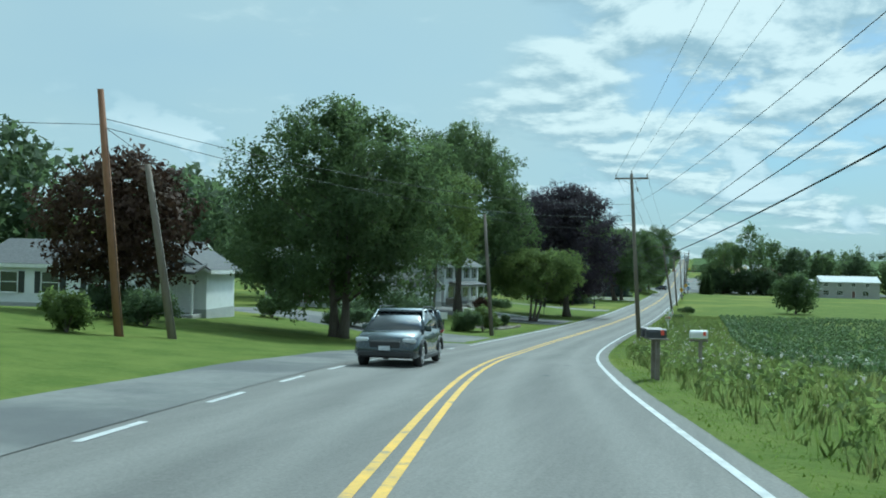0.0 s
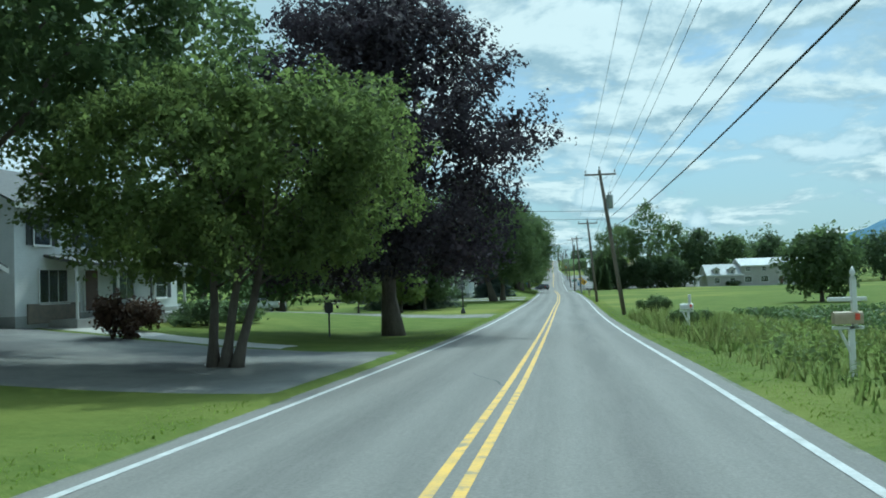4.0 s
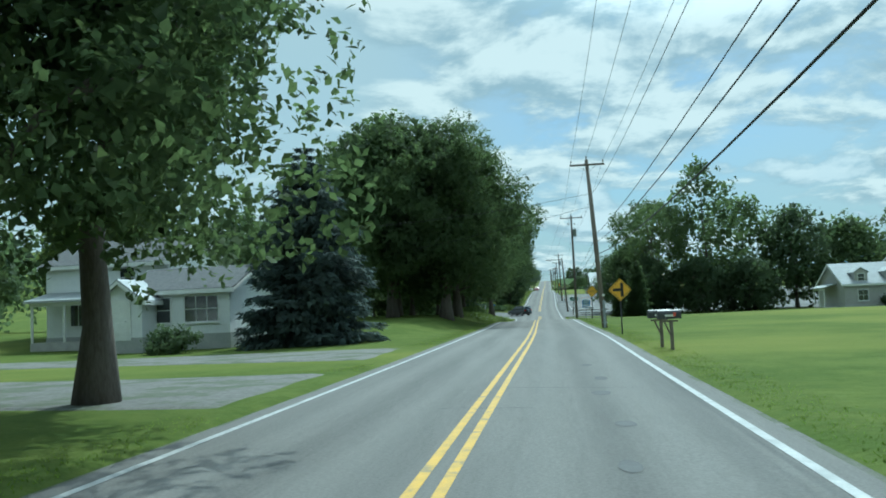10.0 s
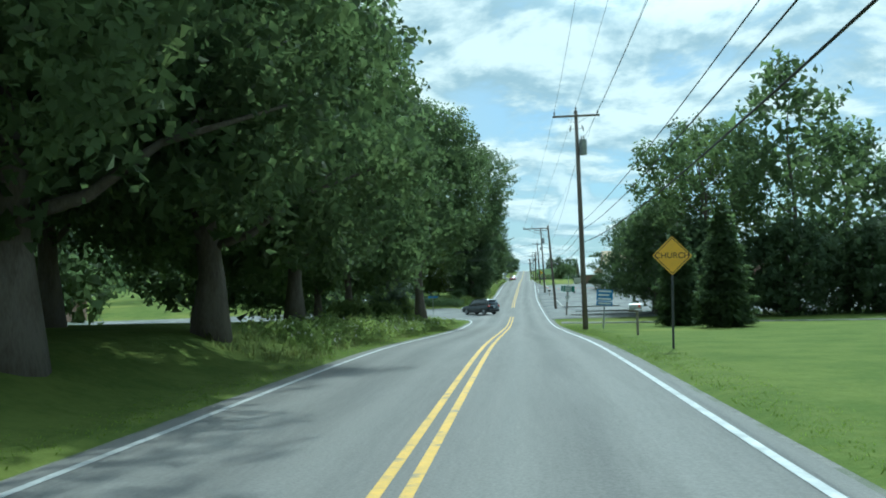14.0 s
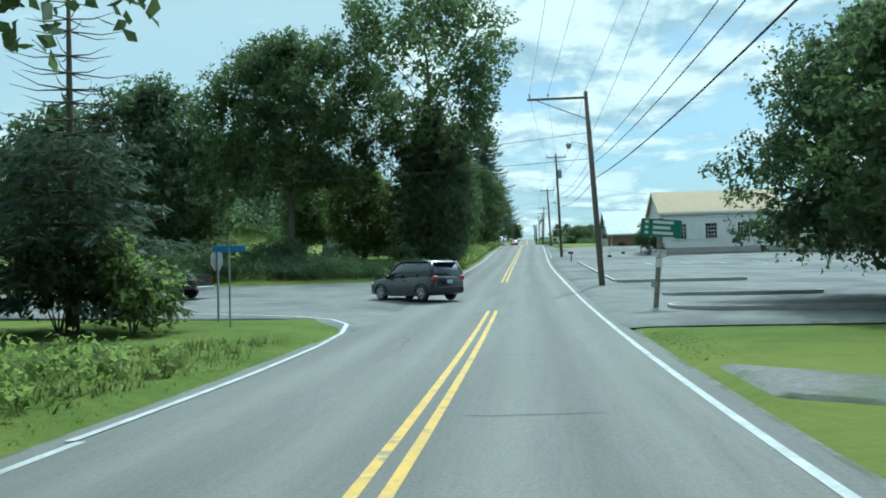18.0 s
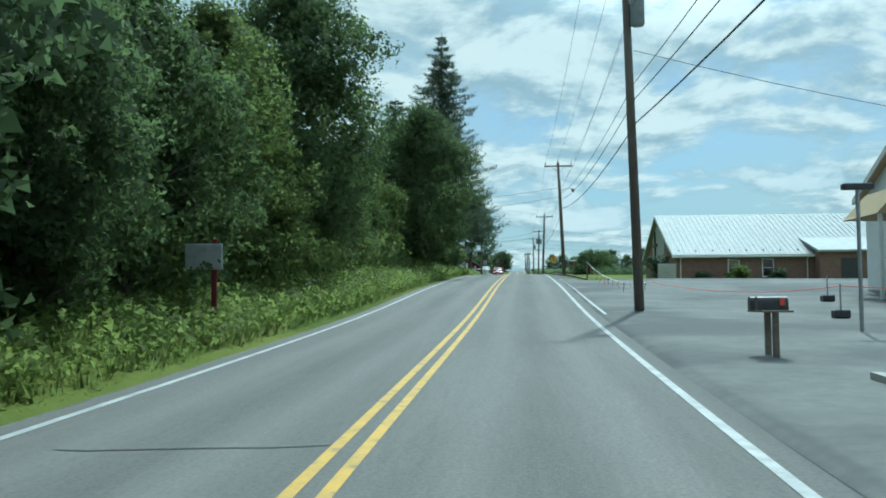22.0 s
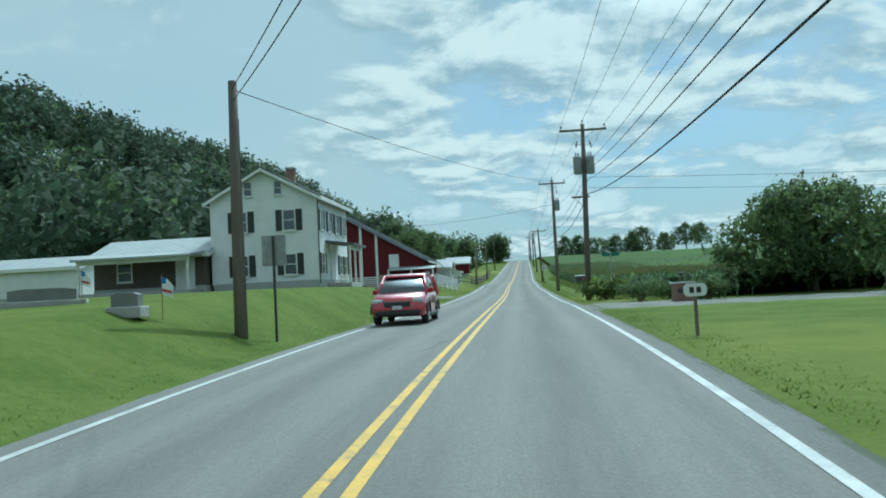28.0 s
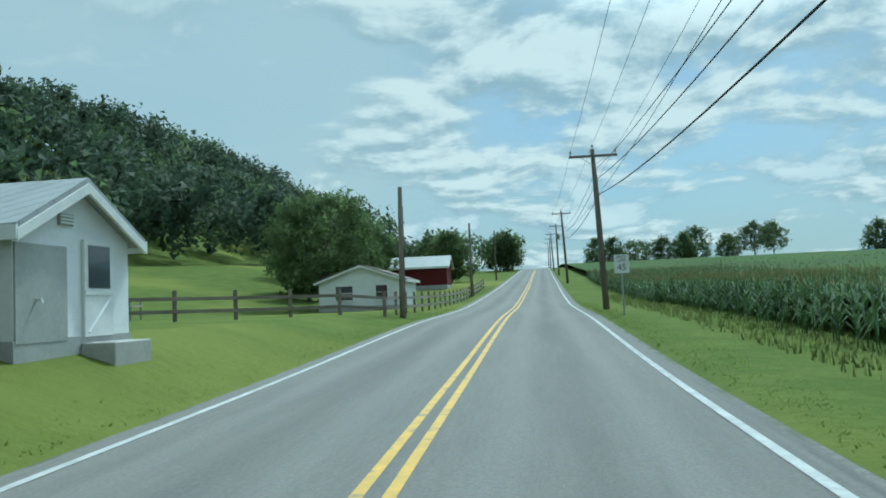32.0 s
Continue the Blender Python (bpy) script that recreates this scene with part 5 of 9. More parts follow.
M["brick"] = material("red_brick", (0.19, 0.115, 0.09), 0.9, second=(0.25, 0.16, 0.125), scale=4, bump=0.4, fine=30)
M["glass"] = glass_material("window_glass")
M["shutter"] = material("dark_shutter_paint", (0.018, 0.022, 0.02), 0.5, second=(0.03, 0.033, 0.03), scale=4)
# brown boards; one porch also uses this colour as painted shade
M["dark_wall"] = material("brown_boards_and_porch_shade", (0.085, 0.07, 0.058), 0.85, second=(0.12, 0.10, 0.08), scale=2)
M["door_red"] = material("dark_door_paint", (0.10, 0.05, 0.04), 0.4, second=(0.13, 0.07, 0.05), scale=3)
M["stone"] = material("tan_fieldstone", (0.30, 0.25, 0.20), 0.9, second=(0.20, 0.18, 0.16), scale=3, bump=0.8, fine=10)
M["silo_concrete"] = material("silo_staves", (0.36, 0.37, 0.37), 0.85, second=(0.28, 0.29, 0.29), scale=0.8, bump=0.3, fine=20, third=(0.2, 0.2, 0.19), third_scale=0.3)


def window(root, name, m, w, h, shutters=False, bars=(1, 2), frame_mat="white_paint", sill=True):
    """A sash window lying in the x-z plane of m, facing -y; its foot centre is the origin."""
    t = 0.07
    bm = bmesh.new()
    for lo, hi in (((-w / 2 - t, -0.06, -t), (-w / 2, 0.03, h + t)), ((w / 2, -0.06, -t), (w / 2 + t, 0.03, h + t)), ((-w / 2, -0.06, h), (w / 2, 0.03, h + t)), ((-w / 2, -0.06, -t), (w / 2, 0.03, 0))):
        add_box(bm, lo, hi)
    bmesh.ops.transform(bm, matrix=m, verts=bm.verts[:])
    fr = part(name, bm, frame_mat, root, "")
    bm = box((-w / 2, -0.015, 0), (w / 2, 0.005, h), 0, m)
    part("pane", bm, "glass", fr, "dark reflecting glass")
    bm = bmesh.new()
    for i in range(1, bars[0]):
        xx = -w / 2 + w * i / bars[0]
        add_box(bm, (xx - 0.015, -0.035, 0), (xx + 0.015, -0.016, h))
    for i in range(1, bars[1]):
        zz = h * i / bars[1]
        add_box(bm, (-w / 2, -0.04, zz - 0.02), (w / 2, -0.016, zz + 0.02))
    if len(bm.verts):
        bmesh.ops.transform(bm, matrix=m, verts=bm.verts[:])
        part("glazing_bars", bm, frame_mat, fr)
    else:
        bm.free()
    if sill:
        part("sill", box((-w / 2 - t - 0.03, -0.13, -t - 0.05), (w / 2 + t + 0.03, 0.02, -t), 0.01, m), frame_mat, fr)
    if shutters:
        for s in (-1, 1):
            c = s * (w / 2 + t + 0.2)
            bm = box((c - 0.19, -0.05, -0.05), (c + 0.19, 0.0, h + 0.05))
            front = [f for f in bm.faces if f.normal.y < -0.9]
            bmesh.ops.subdivide_edges(bm, edges=[e for e in front[0].edges if abs(e.verts[0].co.z - e.verts[1].co.z) > 0.1], cuts=1)
            bm.normal_update()
            bmesh.ops.inset_individual(bm, faces=[f for f in bm.faces if f.normal.y < -0.9], thickness=0.045, depth=-0.018)
            bmesh.ops.transform(bm, matrix=m, verts=bm.verts[:])
            part("shutter", bm, "shutter", root, "dark panelled shutter")
    return fr


def face(side, w, d, u, z, out=0.0):
    """A pose on a wall of a block w (x) by d (y), centred on the origin: side s, n, e, w; u along it; z up."""
    if side == "s":
        return pose(u, -d / 2 - out, z)
    if side == "n":
        return pose(u, d / 2 + out, z, 0, 0, 180)
    if side == "e":
        return pose(w / 2 + out, u, z, 0, 0, 90)
    return pose(-w / 2 - out, u, z, 0, 0, -90)


def gable_block(root, w, d, h, rise, wall, roof, ridge="x", over=0.35, base="block", base_h=0.35, thick=0.16, at=(0, 0, 0), hip=False, trim="white_paint"):
    """Walls and roof of one block, centred on at."""
    ax, ay, az = at
    mv = pose(ax, ay, az)
    if hip:
        # four slopes meeting in a short ridge
        part("wall", box((-w / 2, -d / 2, base_h), (w / 2, d / 2, h), 0, mv), wall, root)
        part("foundation", box((-w / 2 - 0.03, -d / 2 - 0.03, -0.6), (w / 2 + 0.03, d / 2 + 0.03, base_h), 0, mv), base, root)
        bm = bmesh.new()
        x1, y1, r = w / 2 + over, d / 2 + over, max(0.3, (w - d) / 2)
        low = [[bm.verts.new((x, y, h + q)) for x, y in ((-x1, -y1), (x1, -y1), (x1, y1), (-x1, y1))] for q in (0.0, thick)]
        a, b = bm.verts.new((-r, 0, h + rise + thick)), bm.verts.new((r, 0, h + rise + thick))
        bm.faces.new(list(reversed(low[0])))
        for k in range(4):
            bm.faces.new((low[0][k], low[0][(k + 1) % 4], low[1][(k + 1) % 4], low[1][k]))
        for ring in ((low[1][0], low[1][1], b, a), (low[1][1], low[1][2], b), (low[1][2], low[1][3], a, b), (low[1][3], low[1][0], a)):
            bm.faces.new(ring)
        bmesh.ops.transform(bm, matrix=mv, verts=bm.verts[:])
        part("roof", bm, roof, root, "hipped shingle roof")
        part("fascia", box((-x1 - 0.03, -y1 - 0.03, h - 0.06), (x1 + 0.03, y1 + 0.03, h + 0.08), 0.0, mv), trim, root)
        return
    if ridge == "x":
        bm = prism([(-d / 2, base_h), (d / 2, base_h), (d / 2, h), (0, h + rise), (-d / 2, h)], -w / 2, w / 2, "x")
    else:
        bm = prism([(-w / 2, base_h), (w / 2, base_h), (w / 2, h), (0, h + rise), (-w / 2, h)], -d / 2, d / 2, "y")
    bmesh.ops.transform(bm, matrix=mv, verts=bm.verts[:])
    part("wall", bm, wall, root)
    part("foundation", box((-w / 2 - 0.03, -d / 2 - 0.03, -0.6), (w / 2 + 0.03, d / 2 + 0.03, base_h), 0, mv), base, root)
    span = d if ridge == "x" else w
    k = rise / (span / 2)
    e = over
    lo = h - k * e + 0.03
    hi = h + rise + 0.03
    for s in (-1, 1):
        o = [(s * (span / 2 + e), lo), (0, hi), (0, hi + thick), (s * (span / 2 + e), lo + thick)]
        ln = (w if ridge == "x" else d) / 2 + over
        bm = prism(o, -ln, ln, "x" if ridge == "x" else "y")
        bmesh.ops.transform(bm, matrix=mv, verts=bm.verts[:])
        r = part("roof", bm, roof, root)
        o = [(s * (span / 2 + e - 0.02), lo - 0.10), (s * (span / 2 + e + 0.03), lo - 0.10), (s * (span / 2 + e + 0.03), lo + thick - 0.03), (s * (span / 2 + e - 0.02), lo + thick - 0.03)]
        bm = prism(o, -ln - 0.02, ln + 0.02, "x" if ridge == "x" else "y")
        bmesh.ops.transform(bm, matrix=mv, verts=bm.verts[:])
        part("gutter", bm, trim, r)
        for q in (-1, 1):
            o = [(s * (span / 2 + e), lo - 0.12), (0, hi - 0.12), (0, hi + 0.06), (s * (span / 2 + e), lo + 0.06)]
            bm = prism(o, q * ln - 0.03, q * ln + 0.03, "x" if ridge == "x" else "y")
            bmesh.ops.transform(bm, matrix=mv, verts=bm.verts[:])
            part("bargeboard", bm, trim, r)


def porch(root, m, w, d, h, posts=3, roof="tin_roof", rail=True, floor="white_concrete", drop=0.5):
    """A porch in front of a wall: m stands at the wall's foot, facing -y."""
    part("porch_floor", box((-w / 2, -d, -0.4), (w / 2, 0, 0.12), 0.02, m), floor, root)
    bm = prism([(0, h + drop), (-d - 0.3, h), (-d - 0.3, h + 0.14), (0, h + drop + 0.14)], -w / 2 - 0.2, w / 2 + 0.2, "x")
    bmesh.ops.transform(bm, matrix=m, verts=bm.verts[:])
    part("porch_roof", bm, roof, root)
    part("porch_beam", box((-w / 2, -d, h - 0.2), (w / 2, -d + 0.14, h + 0.03), 0, m), "white_paint", root)
    for i in range(posts):
        x = -w / 2 + 0.1 + (w - 0.2) * i / max(1, posts - 1)
        part("porch_post", box((x - 0.06, -d + 0.01, 0.12), (x + 0.06, -d + 0.13, h - 0.2), 0.015, m), "white_paint", root)
    if rail:
        for z in (0.45, 0.95):
            part("porch_rail", box((-w / 2 + 0.1, -d + 0.04, z), (w / 2 * 0.3, -d + 0.10, z + 0.06), 0, m), "white_paint", root)


def door(root, m, w=0.95, h=2.05, mat="door_red", name="front_door"):
    fr = part(name, box((-w / 2, -0.05, 0), (w / 2, 0.02, h), 0.01, m), mat, root)
    bm = bmesh.new()
    for lo, hi in (((-w / 2 - 0.1, -0.07, 0), (-w / 2, 0.02, h + 0.1)), ((w / 2, -0.07, 0), (w / 2 + 0.1, 0.02, h + 0.1)), ((-w / 2, -0.07, h), (w / 2, 0.02, h + 0.1))):
        add_box(bm, lo, hi)
    bmesh.ops.transform(bm, matrix=m, verts=bm.verts[:])
    part("door_frame", bm, "white_paint", fr)
    part("door_handle", tube([m @ Vector((w * 0.36, -0.06, 1.0)), m @ Vector((w * 0.36, -0.1, 1.0)), m @ Vector((w * 0.3, -0.1, 1.0))], 0.02, 6), "grey_metal", fr, "metal door handle")
    for k in (0.35, 1.15):
        part("door_panel", box((-w * 0.34, -0.065, k), (w * 0.34, -0.05, k + 0.6), 0.008, m), mat, fr)
    return fr


def chimney(root, x, y, z0, z1, w=0.6):
    part("chimney", box((x - w / 2, y - w / 2, z0), (x + w / 2, y + w / 2, z1), 0.02), "brick", root, "red brick chimney")
    part("chimney_cap", box((x - w / 2 - 0.06, y - w / 2 - 0.06, z1), (x + w / 2 + 0.06, y + w / 2 + 0.06, z1 + 0.12), 0.01), "white_concrete", root)


def house(at, turn, label):
    return tagged(empty("house", at, turn), label, "house")


# house 1: low white house with a porch, by the bend
h = house(on(-30.2, 48, 0.1), 12, "low white house with a small gabled porch and grey roof")
gable_block(h, 13.0, 7.5, 2.75, 1.5, "white_siding", "shingle_grey", "x")
gable_block(h, 4.2, 5.0, 2.7, 1.3, "white_siding", "shingle_grey", "y", at=(7.2, -4.2, 0))
porch(h, face("s", 4.2, 5.0, 7.2, 0.0) @ pose(0, -4.2, 0), 3.8, 1.6, 2.4, 3, "shingle_grey")
door(h, pose(8.0, -6.7, 0.15), mat="white_paint")
for u in (-4.5, -1.8, 1.2):
    window(h, "window", face("s", 13, 7.5, u, 1.0), 1.1, 1.25, True)
window(h, "window", face("s", 4.2, 5.0, 0, 1.0) @ pose(6.4, -4.2, 0), 0.8, 1.2)
part("door_step", box((7.2, -9.2, -0.5), (8.8, -8.3, 0.0), 0.02), "white_concrete", h)
for k in range(5):
    part("stair_rail_post", box((5.6 + k * 0.35, -8.35, 0.12), (5.66 + k * 0.35, -8.29, 1.0), 0), "pole_brown", h)
part("stair_rail", box((5.4, -8.37, 0.98), (7.3, -8.28, 1.06), 0.01), "pole_brown", h)

# house 2: two storeys with an overhanging upper floor
h = house(on(-29.8, 80.5, 0.15), 4, "white two-storey house with an overhanging upper floor")
gable_block(h, 8.4, 7.0, 5.2, 1.5, "white_siding", "shingle_grey", "x", hip=True)
part("lower_wall", box((-4.18, -3.53, 0.36), (4.18, -3.50, 2.45), 0.0), "dark_wall", h, "brown board wall of the ground floor")
part("overhang", box((-4.25, -3.95, 2.5), (4.25, -3.5, 2.75), 0.02), "white_paint", h)
for u in (-2.8, 0.0, 2.8):
    window(h, "window", face("s", 8.4, 7, u, 3.3), 1.1, 1.3, True)
for u in (-2.6, 2.6):
    window(h, "window", face("s", 9, 7.06, u, 1.0), 1.2, 1.2)
door(h, face("s", 9, 7.06, 0.4, 0.35))
for x in (-4.0, -1.4, 1.4, 4.0):
    part("porch_post", box((x - 0.06, -3.94, 0.0), (x + 0.06, -3.82, 2.5), 0.01), "white_paint", h)

# house 3: white colonial with an attached garage
h = house(on(-25.6, 108.8, 0.1), -6, "white two-storey colonial house with dark shutters and a front bay")
gable_block(h, 7.6, 12.5, 5.1, 1.9, "white_siding", "shingle_grey", "y")
for u in (-4.6, -1.6, 1.6, 4.6):
    window(h, "window", face("e", 7.6, 12.5, u, 3.4), 1.0, 1.3, True)
for u in (-3.9, 1.2):
    window(h, "window", face("e", 7.6, 12.5, u, 0.9), 1.8, 1.4, False, (3, 1))
window(h, "window", face("e", 7.6, 12.5, 4.6, 0.9), 1.0, 1.3, True)
for u, z in ((-1.7, 3.4), (1.7, 3.4), (1.9, 0.9)):
    window(h, "window", face("s", 7.6, 12.5, u, z), 1.0, 1.3, True)
door(h, face("e", 7.6, 12.5, -1.3, 0.4), mat="door_red")
porch(h, face("e", 7.6, 12.5, 0.2, 0.0), 9.0, 1.5, 2.45, 4, "shingle_grey", False, drop=0.4)
part("stone_facing", box((3.82, -5.6, 0.0), (3.9, -2.2, 0.85), 0.02), "stone", h, "tan stone facing")
for k in range(3):
    part("porch_step", box((5.3 + k * 0.28, -2.1, -0.5), (5.6 + k * 0.28, -0.6, -0.02 - k * 0.14), 0.01), "white_concrete", h)
for s in (-2.15, -0.55):
    part("stair_rail", tube([(5.35, s, 0.9), (6.2, s, 0.45)], 0.03, 6), "white_paint", h)
    for k in range(4):
        part("baluster", tube([(5.4 + k * 0.25, s, -0.2), (5.4 + k * 0.25, s, 0.85 - k * 0.13)], 0.02, 5), "white_paint", h)
chimney(h, -1.5, 2.0, 5.0, 8.0)
g = tagged(empty("garage", on(-27.6, 98.3, 0.1), -8), "low attached two-car garage with a grey shingle roof", "garage")
gable_block(g, 9.5, 6.5, 2.2, 1.4, "white_siding", "shingle_grey", "x")
for u in (-1.9, 1.9):
    gd = part("garage_door", box((u - 1.3, -3.32, 0.05), (u + 1.3, -3.24, 2.05), 0.02), "white_paint", g, "white sectional garage door")
    for k in range(3):
        part("door_seam", box((u - 1.28, -3.335, 0.5 + k * 0.5), (u + 1.28, -3.32, 0.52 + k * 0.5)), "grey_metal", gd)

# house 4: behind the paired maples
h = house(on(-24.2, 199.5, 0.1), -4, "low house with a long metal-roofed porch")
gable_block(h, 8.0, 7.0, 2.6, 1.5, "white_siding", "shingle_grey", "x")
porch(h, face("s", 8.0, 7.0, 0, 0.0), 8.4, 2.4, 2.05, 5, "tin_roof", False)
# added dark sheet that paints the shade below the porch roof
part("porch_screen", box((-3.9, -5.6, 0.1), (2.6, -5.5, 1.95), 0.0), "dark_wall", h, "dark sheet standing in for the shade under the porch")
window(h, "window", face("e", 8.0, 7.0, 0.6, 0.9), 1.0, 1.2)
window(h, "gable_window", face("e", 8.0, 7.0, 0, 2.75), 0.6, 0.7)
chimney(h, 1.5, 0.4, 3.4, 4.9, 0.5)
# house 5: white house beside the blue spruce
h = house(on(-21.5, 226.0, 0.3), -4, "white house with an upper half storey and grey roofs")
gable_block(h, 8.0, 7.5, 4.6, 1.6, "white_siding", "shingle_grey", "x", at=(-3.0, 2.5, 0))
gable_block(h, 6.0, 6.0, 2.7, 1.2, "white_siding", "shingle_grey", "x", at=(3.6, -2.0, 0))
porch(h, pose(-3.4, -1.25, 0), 6.5, 2.0, 2.4, 4, "tin_roof", False)
window(h, "window", face("s", 8, 7.5, -4.6, 1.0) @ pose(0, 2.5, 0), 1.5, 1.3, False, (3, 1))
window(h, "window", face("s", 8, 7.5, -4.0, 3.2) @ pose(0, 2.5, 0), 0.9, 1.1)
window(h, "window", face("s", 8, 7.5, -1.6, 3.2) @ pose(0, 2.5, 0), 0.9, 1.1)
window(h, "window", face("e", 6, 6, 0.8, 1.0) @ pose(2.0, -3.6, 0), 1.7, 1.3, False, (3, 2))
window(h, "window", face("s", 6, 6, 5.0, 1.0) @ pose(0, -2.0, 0), 1.9, 1.35, False, (3, 2))
gable_block(h, 2.4, 1.8, 2.3, 0.9, "white_siding", "tin_roof", "y", at=(1.2, -5.6, 0), base_h=0.3)
door(h, pose(1.2, -6.52, 0.15), mat="white_paint")
window(h, "window", face("s", 6, 6, 2.8, 1.0) @ pose(0, -2.0, 0), 0.8, 1.3)
door(h, face("s", 8, 7.5, -2.4, 0.2) @ pose(0, 2.5, 0), mat="white_paint")
# brick house behind the row
h = house(on(-43, 308, 0.2), 0, "brick house half hidden behind the roadside trees")
gable_block(h, 8, 7, 2.8, 1.5, "brick", "shingle_brown", "x")
for u in (-2.5, 0, 2.5):
    window(h, "window", face("s", 8, 7, u, 1.0), 1.1, 1.3)
# pale house beyond the side road
h = house(on(-17.5, 395, 0.4), -8, "pale two-storey house with a gabled porch half hidden by trees")
gable_block(h, 7.5, 9, 5.2, 2.2, "white_siding", "shingle_grey", "y")
window(h, "window", face("s", 7.5, 9, -1.5, 3.3), 0.9, 1.3)
window(h, "window", face("s", 7.5, 9, 1.6, 3.3), 0.9, 1.3)
window(h, "window", face("s", 7.5, 9, 1.6, 0.9), 0.9, 1.3)
porch(h, face("e", 7.5, 9, 0, 0.0), 6.0, 2.0, 2.5, 3, "shingle_grey", False)
# grey house in the field
h = house(on(50.5, 292.5, 0.1), 4, "long grey house with a pale metal roof and dormers")
gable_block(h, 17.0, 8.5, 5.0, 1.7, "grey_siding", "tin_roof", "x", at=(4.0, 0, 0))
gable_block(h, 8.5, 8.0, 2.9, 2.5, "grey_siding", "tin_roof", "x", at=(-8.6, -0.2, 0))
for u in (-3.0, 1.0, 5.0, 9.0):
    window(h, "window", pose(u, -4.25, 3.6), 1.1, 1.1, False, (2, 2))
for u in (-3.0, 1.0, 8.5):
    window(h, "window", pose(u, -4.25, 0.9), 1.7, 1.4, False, (3, 2))
door(h, pose(5.0, -4.25, 0.2), mat="door_red")
for u in (-10.6, -6.8):
    window(h, "window", pose(u, -4.2, 0.8), 1.2, 1.3, False, (2, 2))
    dm = part("dormer", prism([(-0.8, 3.0), (0.8, 3.0), (0.8, 4.3), (0, 4.8), (-0.8, 4.3)], -3.9, -1.2, "y"), "grey_siding", h)
    dm.location.x = u
    rf = prism([(-1.0, 4.2), (0, 4.82), (1.0, 4.2), (1.0, 4.3), (0, 4.95), (-1.0, 4.3)], -4.0, -1.0, "y")
    r = part("dormer_roof", rf, "tin_roof", dm)
    window(h, "dormer_window", pose(u, -3.9, 3.2), 0.8, 0.9)
porch(h, pose(-12.9, -0.2, 0, 0, 0, -90), 3.5, 1.6, 2.4, 3, "tin_roof", False)

# church
c = tagged(empty("church", (16.9, 399.5, gz(18, 400)), 0), "white clapboard church hall with a cream metal roof and paned windows", "church")
W = 14.0
gable_block(c, W, 11.0, 4.9, 2.7, "white_siding", "tan_tin_roof", "x", at=(W / 2 + 0.2, 5.6, 0), base_h=0.7, over=0.4)
for u in (2.4, 5.9, 9.6):
    window(c, "window", pose(u, 0.08, 1.75), 1.3, 1.75, False, (4, 4), "white_paint")
    for s in (-1, 1):
        part("window_shutter", box((u + s * 0.95 - 0.22, -0.02, 1.7), (u + s * 0.95 + 0.22, 0.07, 3.5), 0.01), "white_paint", c)
part("gutter_pipe", tube([(0.12, 0.0, 4.7), (0.12, -0.02, 0.4)], 0.045, 6), "white_paint", c)
part("porch_roof", prism([(-1.8, 3.6), (0.2, 3.6), (-0.8, 4.7)], 5.0, 8.5, "y"), "tan_tin_roof", c)
for s in (-1.6, 0.0):
    part("porch_post", box((s - 0.07, 5.1, 0), (s + 0.07, 5.24, 3.6), 0.01), "white_paint", c)
for k in range(11):
    part("snow_guard", box((0.6 + k * 1.25, 0.05, 5.08), (0.68 + k * 1.25, 0.2, 5.22), 0), "grey_metal", c)
b = tagged(empty("church_annex", (31.3, 397.0, gz(30, 398)), 0), "red brick church annex with a gabled white door porch", "church")
gable_block(b, 16, 16, 4.4, 3.4, "brick", "shingle_brown", "y", at=(8, 9.5, 0))
part("annex_door", box((1.0, 1.2, 0.2), (2.8, 1.5, 3.0), 0.02), "white_paint", b, "white louvred double door")
for k in range(12):
    part("louvre", box((1.1, 1.16, 0.4 + k * 0.2), (2.7, 1.2, 0.5 + k * 0.2)), "white_paint", b)
s = tagged(empty("steeple", (37.4, 452.5, gz(37, 452)), 0), "thin grey church spire rising behind the hall", "steeple")
part("tower", box((-0.7, -0.7, 0), (0.7, 0.7, 8.6), 0.02), "white_siding", s)
part("spire", tube([(0, 0, 8.6), (0, 0, 8.9), (0, 0, 13.4)], [0.8, 0.35, 0.03], 8), "shingle_grey", s)
w = tagged(empty("stone_wall", (31.0, 393.0, gz(34, 392)), 0), "low grey fieldstone wall in front of the annex", "wall")
rngw = random.Random(3)
for row in range(3):
    xx = 0.0
    while xx < 16:
        l = rngw.uniform(0.4, 0.8)
        part("stone", box((xx, -0.2, row * 0.28), (xx + l - 0.03, 0.2, row * 0.28 + 0.26), 0.03), "stone", w)
        xx += l
# brick hall with the ribbed metal roof
hl = tagged(empty("church_hall", (15.4, 448.9, gz(16, 456)), 0), "long brick church hall with a ribbed silver metal roof", "hall")
gable_block(hl, 26.0, 19.0, 2.65, 4.35, "brick", "tin_roof", "x", at=(13.2, 9.5, 0), base_h=0.3, over=0.45)
bm = bmesh.new()
for k in range(58):
    x = 0.0 + k * 0.463
    add_prism(bm, [(9.5 - 9.9, 2.65 - 0.19 + 0.19), (9.5, 7.0 + 0.19), (9.5, 7.0 + 0.23), (9.5 - 9.9, 2.65 - 0.19 + 0.23)], x - 0.025, x + 0.025, "x")
part("roof_ribs", bm, "tin_roof", hl, "raised metal roof ribs")
for k in range(17):
    part("snow_guard", box((0.4 + k * 1.5, 0.3, 2.99), (0.5 + k * 1.5, 0.42, 3.12), 0.01), "dark_metal", hl)
part("gable_panel", prism([(6.2, 0.35), (13.4, 0.35), (13.4, 5.0), (9.5, 6.75), (6.2, 5.25)], 0.13, 0.19, "x"), "block", hl, "pale stucco gable panel")
